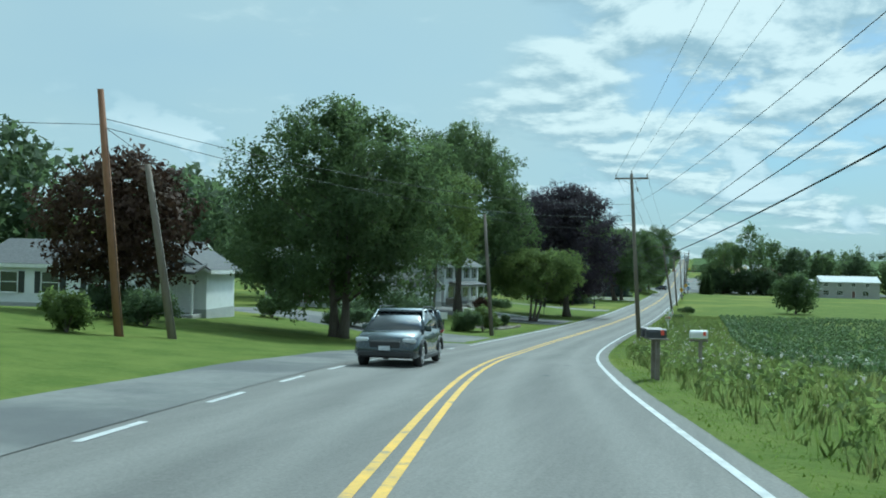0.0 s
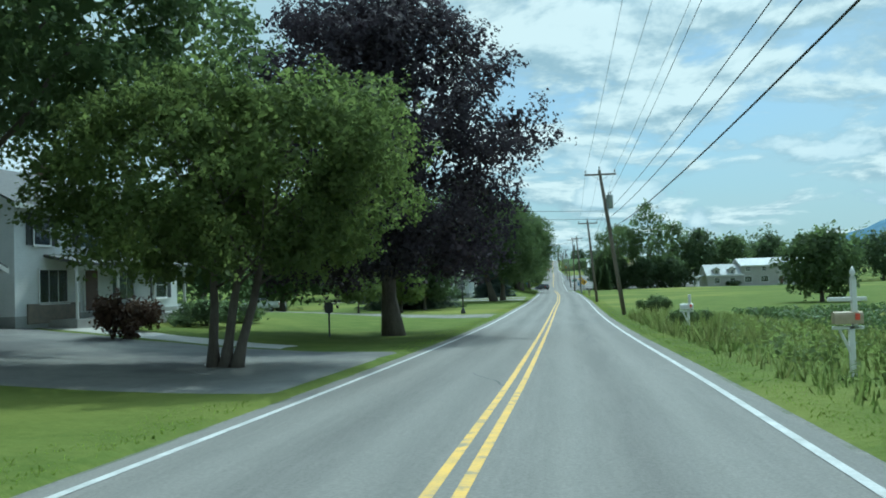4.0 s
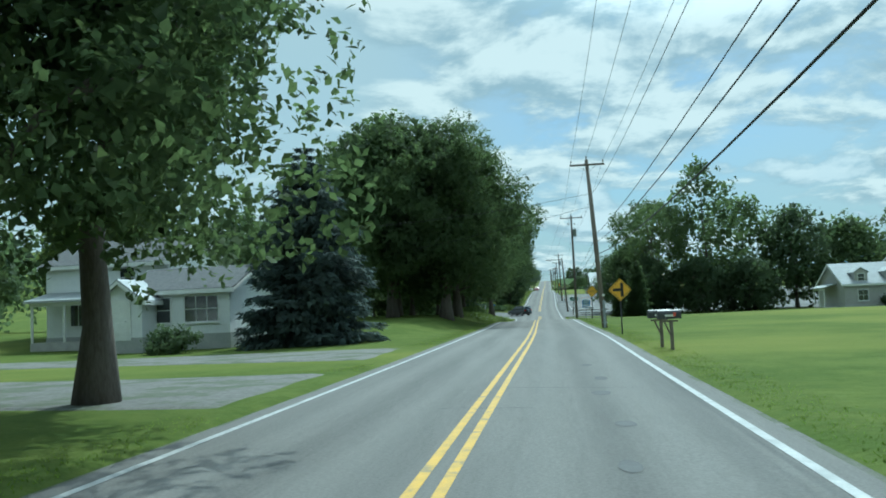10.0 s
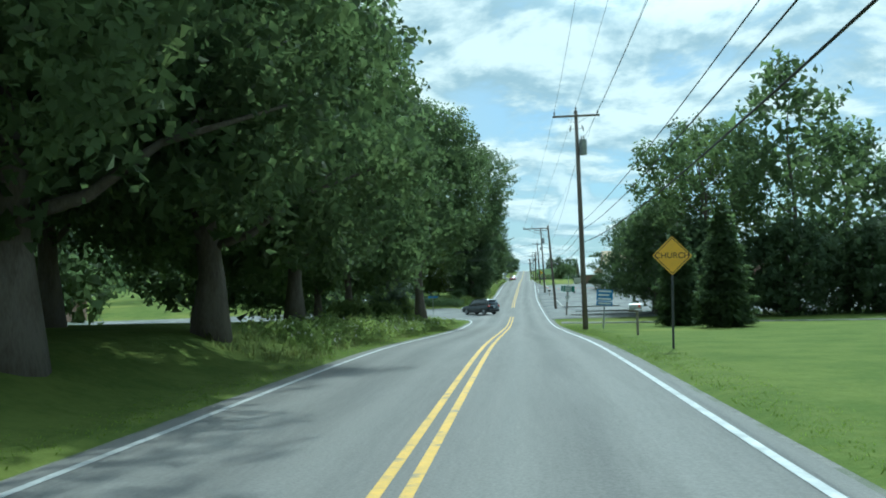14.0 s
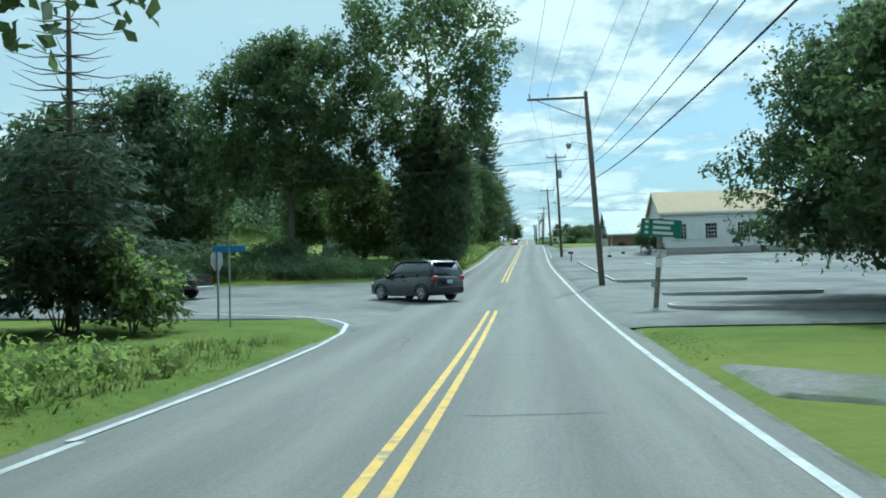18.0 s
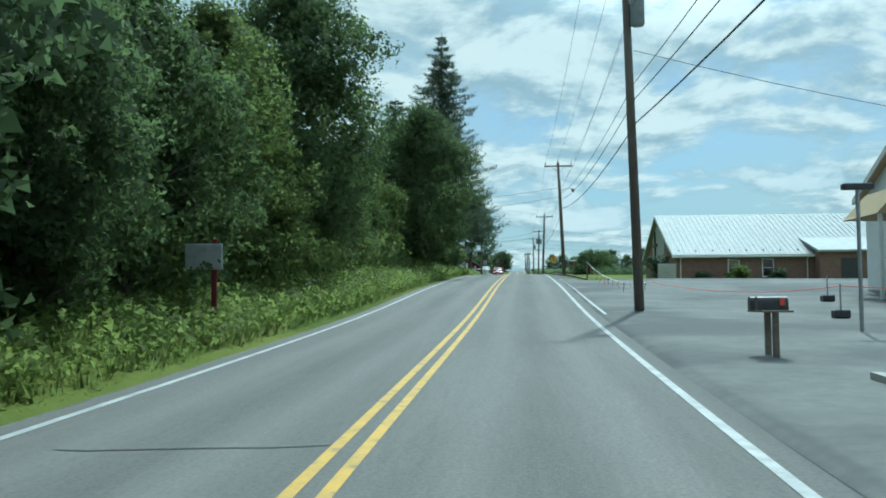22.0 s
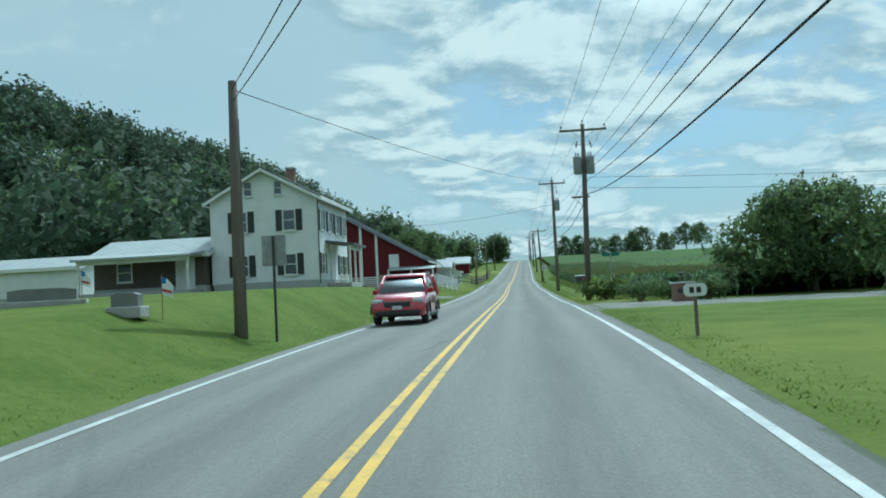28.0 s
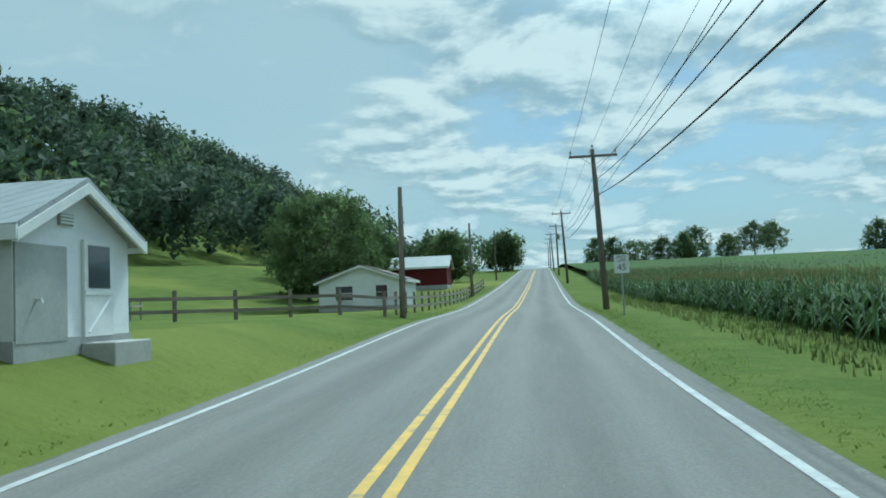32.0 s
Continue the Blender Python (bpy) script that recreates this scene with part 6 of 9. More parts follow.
part("cross_upright", box((-0.02, 11.2, 1.5), (0.12, 11.45, 5.7), 0.01), "dark_metal", hl, "dark wooden cross")
part("cross_bar", box((-0.02, 10.1, 4.1), (0.12, 12.55, 4.34), 0.01), "dark_metal", hl)
for u in (5.2, 8.2, 16.5, 21.0):
    window(hl, "window", pose(u, 0.0, 0.7), 0.9, 1.5, False, (1, 2))
part("gutter", box((-0.1, -0.55, 2.38), (26.3, -0.43, 2.5), 0.02), "white_paint", hl, "white eaves gutter")
for u in (0.5, 11.6):
    part("downpipe", tube([(u, -0.46, 2.4), (u, -0.12, 2.1), (u, -0.1, 0.05)], 0.045, 6), "white_paint", hl)
part("entry_wall", box((12.2, -1.6, 0), (26.0, 0.02, 2.85)), "brick", hl)
part("entry_roof", prism([(-2.0, 2.72), (3.0, 4.15), (3.0, 4.33), (-2.0, 2.9)], 11.9, 26.3, "x"), "tin_roof", hl)
part("entry_door", box((14.0, -1.66, 0.05), (15.6, -1.59, 2.2), 0.01), "dark_metal", hl, "dark double door")
sg = tagged(empty("notice_board", (14.3, 446.6, gz(14.3, 446.6)), 0), "grey framed notice board with plain bars of text", "sign")
part("panel", box((-0.8, -0.06, 0.45), (0.8, 0.06, 1.75), 0.02), "grey_metal", sg)
part("face", box((-0.72, -0.07, 0.53), (0.72, -0.055, 1.67), 0.005), "block", sg)
for k in range(4):
    part("text_bar", box((-0.55, -0.078, 0.68 + k * 0.24), (0.5 - 0.2 * (k % 2), -0.071, 0.76 + k * 0.24)), "grey_metal", sg)
for x in (-0.76, 0.76):
    part("post", box((x - 0.05, -0.05, -0.2), (x + 0.05, 0.05, 0.5), 0.01), "white_paint", sg)
# farm far side: low house behind the spruces
h = house(on(-16.0, 496, 0.2), 0, "low pale house beyond the spruces")
gable_block(h, 8, 7, 2.6, 1.4, "white_siding", "shingle_grey", "x")
window(h, "window", face("s", 8, 7, 1.5, 0.9), 1.2, 1.2)

# farmhouse
h = house((-13.35, 546.8, 2.15), 0, "tall white farmhouse with dark shutters and a grey roof")
gable_block(h, 6.3, 8.4, 5.25, 1.7, "white_siding", "shingle_grey", "y", over=0.4)
for u in (-1.4, 1.5):
    for z in (0.75, 3.35):
        window(h, "window", face("s", 6.3, 8.4, u, z), 0.66, 1.15, True)
for u in (-0.9, 0.9):
    window(h, "attic_window", face("s", 6.3, 8.4, u, 5.5), 0.42, 0.75, False, (1, 2))
for u in (-3.1, -1.0, 1.0, 3.0):
    window(h, "window", face("e", 6.3, 8.4, u, 3.35), 0.66, 1.15, True)
for u in (-3.0, 1.9, 3.3):
    window(h, "window", face("e", 6.3, 8.4, u, 0.75), 0.66, 1.15, True)
door(h, face("e", 6.3, 8.4, -0.6, 0.35), mat="white_paint")
porch(h, face("e", 6.3, 8.4, -0.4, 0.0), 3.4, 1.5, 2.35, 3, "shingle_grey", False, drop=0.25)
chimney(h, -0.2, 2.9, 6.0, 8.0, 0.55)
for s in (-1, 1):
    part("corner_board", box((s * 3.17 - 0.08, -4.24, 0.3), (s * 3.17 + 0.08, -4.18, 5.2)), "white_paint", h)
part("downpipe", tube([(3.24, -4.22, 5.2), (3.24, -4.24, 0.1)], 0.04, 6), "dark_metal", h)
an = tagged(empty("summer_kitchen", (-20.2, 545.0, 2.15), 0), "low dark farmhouse annex under a wide metal porch roof", "annex")
gable_block(an, 6.8, 6.0, 2.2, 1.0, "dark_wall", "tin_roof", "x")
porch(an, face("s", 6.8, 6.0, 0, 0.0), 6.6, 2.2, 1.95, 2, "tin_roof", False, drop=0.3)
window(an, "window", face("s", 6.8, 6.0, -1.5, 0.8), 0.8, 1.0)
door(an, face("s", 6.8, 6.0, 2.2, 0.1), mat="white_paint")
sh = tagged(empty("machine_shed", (-37.5, 560.0, 2.2), 0), "long pale metal-roofed machine shed behind the farmhouse", "shed")
gable_block(sh, 10, 7, 2.5, 0.9, "white_siding", "tin_roof", "x")

# red bank barn
bn = tagged(empty("barn", (0, 0, 0), 0), "large weathered red barn with a long grey metal roof", "barn")
bx0, bx1, by0, by1 = -25.2, -7.9, 579.0, 592.0
zb = 1.6
# gable wall faces the camera's approach; the long roof slope falls towards the road
part("wall", prism([(bx0, zb), (-8.3, zb), (-8.3, 4.75), (-18.0, 10.25), (bx0, 6.4)], by0, by1, "y"), "barn_red", bn)
part("roof", prism([(-18.0, 10.3), (-7.7, 4.45), (-7.7, 4.62), (-18.0, 10.5)], by0 - 0.5, by1 + 0.5, "y"), "barn_roof", bn)
part("roof", prism([(-18.0, 10.3), (-25.9, 6.1), (-25.9, 6.28), (-18.0, 10.5)], by0 - 0.5, by1 + 0.5, "y"), "barn_roof", bn)
bm = bmesh.new()
for k in range(28):
    y = by0 - 0.4 + k * 0.5
    add_prism(bm, [(-18.0, 10.5), (-7.7, 4.62), (-7.7, 4.66), (-18.0, 10.54)], y - 0.025, y + 0.025, "y")
part("roof_ribs", bm, "barn_roof", bn, "raised metal roof ribs")
part("stone_base", prism([(bx0 - 0.1, 0.4), (-8.2, 0.4), (-8.2, 1.75), (bx0 - 0.1, 1.75)], by0 - 0.06, by1 + 0.06, "y"), "stone", bn, "low fieldstone foundation")
for x, zt in ((-14.6, 8.4), (-13.0, 7.45)):
    part("white_corner_board", box((x - 0.13, by0 - 0.07, 2.0), (x + 0.13, by0 - 0.01, zt), 0), "white_paint", bn, "white vertical trim board")
part("white_door", box((-11.75, by0 - 0.09, 4.0), (-10.75, by0 - 0.02, 5.4), 0.02), "white_paint", bn, "white board hatch")
for k in range(4):
    part("door_board", box((-11.73 + k * 0.25, by0 - 0.11, 4.02), (-11.51 + k * 0.25, by0 - 0.09, 5.38)), "white_paint", bn)
part("gable_louvre", box((-18.2, by0 - 0.08, 8.75), (-17.8, by0 - 0.02, 9.35), 0.02), "white_paint", bn)
part("lean_to_roof", prism([(577.0, 3.70), (578.97, 4.02), (578.97, 4.10), (577.0, 3.78)], -11.7, -7.0, "x"), "tin_roof", bn, "shallow metal lean-to roof")
for x in (-11.6, -9.3, -7.15):
    part("lean_to_post", box((x - 0.08, by0 - 1.9, 1.2), (x + 0.08, by0 - 1.74, 3.72), 0.01), "white_paint", bn)
part("gutter", prism([(-7.72, 4.42), (-7.58, 4.42), (-7.58, 4.56), (-7.72, 4.56)], by0 - 0.5, by1 + 0.6, "y"), "white_paint", bn)
part("downpipe", tube([(-7.65, by1 + 0.5, 4.45), (-7.9, by1 + 0.3, 4.1), (-8.15, by1 + 0.2, 3.9), (-8.2, by1 + 0.15, 1.6)], 0.05, 6), "white_paint", bn)
part("side_window", box((-8.3 - 0.02, 586.2, 2.2), (-8.22, 587.4, 3.1), 0), "glass", bn)
part("ribbed_door", box((-8.27, 580.8, 1.6), (-8.17, 583.6, 3.6), 0.01), "tin_roof", bn, "pale ribbed metal sliding door")
part("side_door", box((-8.27, 588.5, 1.7), (-8.19, 590.4, 3.5), 0.01), "barn_red", bn)
si = tagged(empty("silo", (-24.2, 577.6, 1.4), 0), "grey concrete stave silo with a domed metal cap", "silo")
part("shaft", tube([(0, 0, 0), (0, 0, 10.8)], 1.75, 24), "silo_concrete", si, "", True)
for k in range(16):
    part("hoop", tube([(0, 0, 0.4 + k * 0.65), (0, 0, 0.45 + k * 0.65)], 1.78, 24), "grey_metal", si)
part("dome", tube([(0, 0, 10.8), (0, 0, 11.5), (0, 0, 12.1), (0, 0, 12.45), (0, 0, 12.6)], [1.8, 1.65, 1.2, 0.65, 0.1], 24), "grey_metal", si, "silver dome", True)
part("chute", box((1.6, -0.4, 0), (2.2, 0.4, 10.6), 0.03), "grey_metal", si)

# white wash-house shed beside the barn
sd = tagged(empty("shed", (-9.05, 594.5, 2.3), 88), "small white gabled shed with a metal roof and pale door", "shed")
gable_block(sd, 3.5, 4.6, 1.85, 0.85, "white_siding", "tin_roof", "y", over=0.25, base_h=0.1)
dr = part("plank_door", box((0.15, -2.36, 0.08), (1.1, -2.30, 1.82), 0.01), "white_paint", sd, "white door with a glazed upper half")
part("door_pane", box((0.27, -2.37, 0.95), (0.98, -2.362, 1.72), 0.0), "glass", dr, "dark pane")
part("door_rail", box((0.15, -2.38, 0.82), (1.1, -2.362, 0.92), 0.005), "white_paint", dr)
part("door_brace", tube([(0.25, -2.37, 0.16), (1.0, -2.37, 0.8)], 0.03, 4), "white_paint", dr)
part("grey_panel", box((-1.73, -2.34, 0.05), (-0.35, -2.30, 1.65), 0.0), "block", sd, "grey cement panel")
part("gable_vent", box((-0.55, -2.35, 2.02), (-0.15, -2.30, 2.22)), "block", sd)
for k in range(3):
    part("vent_slat", box((-0.54, -2.37, 2.05 + k * 0.06), (-0.16, -2.35, 2.075 + k * 0.06)), "white_paint", sd)
part("tap", tube([(-1.2, -2.34, 0.75), (-1.2, -2.42, 0.75), (-1.2, -2.44, 0.68)], 0.025, 6), "white_paint", sd)
part("door_step", box((0.0, -3.0, -0.5), (1.3, -2.36, -0.02), 0.02), "white_concrete", sd)
# far house and far barn past the pasture
h = house((-14.0, 656.0, gz(-14, 656)), 0, "small white bungalow with a pale roof beyond the pasture")
gable_block(h, 7.5, 7.0, 2.5, 1.3, "white_siding", "shingle_brown", "y")
window(h, "window", face("s", 7.5, 7, -1.5, 0.9), 1.5, 1.2)
window(h, "window", face("s", 7.5, 7, 1.8, 0.9), 1.0, 1.2)
fb = tagged(empty("far_barn", (-14.5, 695.0, gz(-14, 695)), 0), "small red barn with a pale metal roof", "barn")
gable_block(fb, 7.5, 6, 2.8, 1.4, "barn_red", "tin_roof", "x")


# ---------------------------------------------------------------- vehicles
M["rubber"] = material("tyre_rubber", (0.018, 0.018, 0.019), 0.85, second=(0.03, 0.03, 0.03), scale=8)
M["alloy"] = material("alloy_rim", (0.45, 0.45, 0.46), 0.3, 0.8, second=(0.36, 0.36, 0.37), scale=6)
M["car_dark"] = material("dark_grey_car_paint", (0.016, 0.02, 0.023), 0.3, 0.0, second=(0.02, 0.024, 0.027), scale=2, coat=0.5)
M["car_grey"] = material("blue_grey_car_paint", (0.022, 0.034, 0.04), 0.25, 0.3, second=(0.028, 0.04, 0.046), scale=2, coat=1.0)
M["car_red"] = material("red_car_paint", (0.42, 0.02, 0.04), 0.25, 0.2, second=(0.36, 0.02, 0.035), scale=2, coat=1.0)
M["car_white"] = material("white_car_paint", (0.72, 0.73, 0.74), 0.28, second=(0.66, 0.67, 0.68), scale=2, coat=0.8)
M["car_black"] = material("black_car_paint", (0.012, 0.012, 0.014), 0.28, 0.2, second=(0.016, 0.016, 0.018), scale=2, coat=1.0)
M["car_glass"] = glass_material("tinted_car_glass", (0.012, 0.015, 0.017))
M["plastic"] = material("black_plastic", (0.02, 0.02, 0.021), 0.6, second=(0.03, 0.03, 0.03), scale=9)
M["tail_red"] = material("red_tail_lamp", (0.45, 0.02, 0.02), 0.2, coat=0.8, second=(0.35, 0.015, 0.015), scale=20)
M["lamp_clear"] = material("clear_headlamp", (0.6, 0.62, 0.63), 0.12, coat=1.0, second=(0.4, 0.42, 0.44), scale=15)
M["plate"] = material("number_plate", (0.55, 0.57, 0.6), 0.5, second=(0.45, 0.47, 0.5), scale=10)


def wheel(root, x, y, r=0.35, w=0.22, side=1):
    """A wheel on the side of a car."""
    tyre_pts = [(x - side * w / 2, y, r), (x - side * w * 0.35, y, r), (x + side * w * 0.35, y, r), (x + side * w / 2, y, r)]
    wl = empty("wheel", (0, 0, 0))
    wl.parent = root
    part("tyre", tube(tyre_pts, [r * 0.86, r, r, r * 0.86], 22), "rubber", wl, "", True)
    part("rim", tube([(x + side * (w / 2 - 0.03), y, r), (x + side * (w / 2 + 0.004), y, r)], [r * 0.64, r * 0.62], 20), "plastic", wl, "dark wheel well")
    bm = bmesh.new()
    for k in range(5):
        a = k * math.tau / 5 + 0.3
        m = pose(x + side * (w / 2 + 0.01), y, r) @ Matrix.Rotation(a, 4, "X")
        add_box(bm, (-0.012, -0.038, 0.0), (0.012, 0.038, r * 0.62), 0.008, m)
    add_tube(bm, [(x + side * w / 2, y, r), (x + side * (w / 2 + 0.025), y, r)], 0.07, 12)
    add_tube(bm, [(x + side * (w / 2 + 0.005), y + math.cos(a) * r * 0.64, r + math.sin(a) * r * 0.64) for a in np.linspace(0, math.tau, 19)], 0.022, 5, False)
    part("spokes", bm, "alloy", wl, "five-spoke alloy rim")
    return wl


def loft(rings):
    """A closed body through rings of equal length."""
    bm = bmesh.new()
    rows = [[bm.verts.new(p) for p in r] for r in rings]
    n = len(rows[0])
    for a, b in zip(rows, rows[1:]):
        for k in range(n):
            bm.faces.new((a[k], a[(k + 1) % n], b[(k + 1) % n], b[k]))
    bm.faces.new(list(reversed(rows[0])))
    bm.faces.new(rows[-1])
    bmesh.ops.recalc_face_normals(bm, faces=bm.faces[:])
    return bm


def section(y, half, lo, hi, round_=0.12, tuck=0.06):
    """A rounded body section at y."""
    p = [(-half + tuck, lo), (-half, lo + round_), (-half, (lo + hi) / 2), (-half + tuck * 0.6, hi - round_), (-half + tuck + round_ * 0.7, hi)]
    q = p + [(-a, b) for a, b in reversed(p)]
    return [(a, y, b) for a, b in q]


def suv(at, turn, paint, label, length=4.6, width=1.83, high=1.70, rack=True, tail=True, pitch=0.0):
    """A crossover car; front towards +y."""
    root = new("suv")
    root.matrix_world = pose(*at, pitch, 0, turn)
    L, w, h = length, width / 2, high
    body = [section(-L / 2, w * 0.88, 0.44, 0.98), section(-L / 2 + 0.09, w * 0.95, 0.30, 1.08), section(-L * 0.38, w, 0.24, 1.13), section(-L * 0.25, w * 1.01, 0.24, 1.12), section(-0.2, w * 0.985, 0.22, 1.09), section(L * 0.2, w * 0.985, 0.22, 1.06),
            section(L * 0.30, w * 1.01, 0.24, 1.03), section(L * 0.40, w * 0.98, 0.26, 0.98), section(L / 2 - 0.12, w * 0.92, 0.30, 0.86), section(L / 2, w * 0.80, 0.38, 0.68)]
    part("body", loft(body), paint, root, "", True)
    cab = [section(-L / 2 + 0.07, w * 0.84, 1.0, 1.14, 0.03, 0.02), section(-L / 2 + 0.26, w * 0.86, 1.0, h - 0.15, 0.1, 0.14), section(-L / 2 + 0.55, w * 0.89, 1.0, h - 0.03, 0.1, 0.17), section(-0.1, w * 0.9, 1.0, h - 0.01, 0.1, 0.17),
           section(0.30, w * 0.9, 1.0, h - 0.06, 0.1, 0.17), section(0.66, w * 0.89, 1.0, h - 0.27, 0.1, 0.12), section(1.2, w * 0.85, 0.98, 1.07, 0.03, 0.02)]
    part("cabin", loft(cab), "car_glass", root, "dark tinted glasshouse", True)
    part("spoiler", box((-w * 0.72, -L / 2 + 0.14, h - 0.12), (w * 0.72, -L / 2 + 0.5, h - 0.06), 0.025), paint, root)
    roof = [section(-L / 2 + 0.34, w * 0.76, h - 0.13, h - 0.08, 0.02, 0.03), section(-L / 2 + 0.66, w * 0.80, h - 0.05, h + 0.012, 0.02, 0.04), section(-0.1, w * 0.80, h - 0.03, h + 0.025, 0.02, 0.04), section(0.42, w * 0.76, h - 0.10, h - 0.06, 0.02, 0.03)]
    part("roof_panel", loft(roof), paint, root, "", True)
    for s in (-1, 1):
        for y0, z0, y1, z1 in ((-0.12, 1.0, -0.10, h - 0.03), (-1.08, 1.0, -1.16, h - 0.04), (-L / 2 + 0.16, 1.0, -L / 2 + 0.42, h - 0.08), (1.06, 1.0, 0.34, h - 0.06)):
            part("pillar", tube([(s * w * 0.91, y0, z0), (s * w * 0.74, y1, z1)], 0.12 if y0 < -1.5 else 0.05, 8), paint, root, "", True)
        m = part("mirror", box((s * (w + 0.02) - 0.1, 0.72, 1.0), (s * (w + 0.02) + 0.1, 0.86, 1.16), 0.03), paint, root)
        for y in (-L / 2 + 0.86, L / 2 - 0.90):
            wheel(root, s * (w - 0.12), y, 0.345, 0.22, s)
            arch = bmesh.new()
            pts = [(s * (w + 0.006), y + math.cos(a) * 0.42, 0.345 + math.sin(a) * 0.42) for a in np.linspace(0.05, math.pi - 0.05, 9)]
            add_tube(arch, pts, 0.045, 6)
            part("wheel_arch", arch, "plastic", root)
        part("sill_trim", box((s * w - 0.03, -L * 0.28, 0.22), (s * w + 0.015, L * 0.26, 0.34), 0.02), "plastic", root)
        part("door_handle", box((s * (w + 0.0) - 0.02, -0.35, 0.88), (s * (w + 0.0) + 0.025, -0.17, 0.92), 0.01), paint, root)
        part("tail_lamp", box((s * w * 0.84 - 0.15, -L / 2 - 0.01, 0.88), (s * w * 0.84 + 0.13, -L / 2 + 0.24, 1.10), 0.04), "tail_red", root)
        part("head_lamp", box((s * w * 0.72 - 0.2, L / 2 - 0.2, 0.70), (s * w * 0.72 + 0.18, L / 2 - 0.03, 0.84), 0.04), "lamp_clear", root)
        if rack:
            part("roof_rail", tube([(s * w * 0.72, -1.5, h), (s * w * 0.72, -1.4, h + 0.06), (s * w * 0.72, 0.1, h + 0.07), (s * w * 0.72, 0.25, h)], 0.02, 6), "dark_metal", root)
    part("rear_bumper", box((-w * 0.9, -L / 2 - 0.04, 0.34), (w * 0.9, -L / 2 + 0.15, 0.62), 0.05), "plastic", root)
    part("front_bumper", box((-w * 0.82, L / 2 - 0.12, 0.30), (w * 0.82, L / 2 + 0.04, 0.48), 0.05), "plastic", root)
    part("grille", box((-w * 0.48, L / 2 - 0.08, 0.56), (w * 0.48, L / 2 + 0.015, 0.76), 0.03), "plastic", root)
    part("number_plate", box((-0.16, -L / 2 - 0.03, 0.76), (0.16, -L / 2 + 0.02, 0.92), 0.005), "plate", root)
    part("front_plate", box((-0.16, L / 2 + 0.02, 0.50), (0.16, L / 2 + 0.05, 0.62), 0.005), "plate", root)
    part("rear_wiper", tube([(0.02, -L / 2 + 0.10, 1.08), (0.35, -L / 2 + 0.16, 1.16)], 0.012, 4), "plastic", root)
    return tagged(root, label, "car")


def pickup(at, turn, paint, label, length=5.6):
    """A pickup truck; front towards +y."""
    root = new("pickup_truck")
    root.matrix_world = pose(*at, 0, 0, turn)
    L, w = length, 0.97
    part("body", loft([section(-L / 2, w * 0.95, 0.5, 1.05, 0.05, 0.03), section(-L / 2 + 0.1, w, 0.46, 1.12, 0.05, 0.03), section(0, w, 0.42, 1.12, 0.05, 0.03), section(L * 0.2, w, 0.42, 1.13, 0.06, 0.04), section(L / 2 - 0.15, w * 0.97, 0.46, 1.06, 0.08, 0.05), section(L / 2, w * 0.9, 0.52, 0.98, 0.08, 0.05)]), paint, root, "", True)
    part("bed_floor", box((-w + 0.12, -L / 2 + 0.12, 1.0), (w - 0.12, -0.25, 1.135), 0), "plastic", root, "dark cargo bed")
    for s in (-1, 1):
        part("bed_rail", box((s * (w - 0.06) - 0.06, -L / 2 + 0.05, 1.08), (s * (w - 0.06) + 0.06, -0.2, 1.22), 0.02), paint, root)
    part("tailgate", box((-w + 0.05, -L / 2 - 0.02, 0.62), (w - 0.05, -L / 2 + 0.08, 1.22), 0.02), paint, root)
    part("cabin", loft([section(-0.25, w * 0.9, 1.05, 1.78, 0.08, 0.1), section(-0.1, w * 0.9, 1.05, 1.84, 0.08, 0.12), section(0.7, w * 0.9, 1.05, 1.86, 0.08, 0.12), section(1.0, w * 0.89, 1.05, 1.76, 0.08, 0.1), section(1.62, w * 0.87, 1.02, 1.12, 0.03, 0.03)]), "car_glass", root, "dark cab windows", True)
    part("roof_panel", loft([section(-0.2, w * 0.8, 1.78, 1.85, 0.02, 0.03), section(0.35, w * 0.81, 1.81, 1.89, 0.02, 0.03), section(0.95, w * 0.78, 1.76, 1.82, 0.02, 0.03)]), paint, root, "", True)
    for s in (-1, 1):
        for y0, y1 in ((-0.22, -0.18), (0.45, 0.45), (1.5, 0.98)):
            part("pillar", tube([(s * w * 0.92, y0, 1.08), (s * w * 0.76, y1, 1.82)], 0.06, 6), paint, root)
        for y in (-L / 2 + 1.1, L / 2 - 0.95):
            wheel(root, s * (w - 0.12), y, 0.39, 0.25, s)
        part("mirror", box((s * (w + 0.1) - 0.1, 1.15, 1.12), (s * (w + 0.1) + 0.1, 1.28, 1.34), 0.03), "plastic", root)
        part("tail_lamp", box((s * w * 0.93 - 0.07, -L / 2 - 0.03, 0.8), (s * w * 0.93 + 0.06, -L / 2 + 0.05, 1.12), 0.02), "tail_red", root)
        part("head_lamp", box((s * w * 0.74 - 0.16, L / 2 - 0.1, 0.78), (s * w * 0.74 + 0.16, L / 2 + 0.02, 0.98), 0.03), "lamp_clear", root)
    part("rear_bumper", box((-w * 0.95, -L / 2 - 0.14, 0.44), (w * 0.95, -L / 2, 0.62), 0.03), "grey_metal", root)
    part("front_bumper", box((-w * 0.95, L / 2 - 0.05, 0.42), (w * 0.95, L / 2 + 0.12, 0.64), 0.03), "grey_metal", root)
    part("grille", box((-w * 0.5, L / 2 - 0.03, 0.68), (w * 0.5, L / 2 + 0.03, 0.98), 0.02), "plastic", root)
    return tagged(root, label, "pickup truck")


def on_road(u, y, dz=0.0):
    return (float(road_x(y)) + u, y, float(road_z(y)) - 0.035 * (u / EDGE) ** 2 + dz)


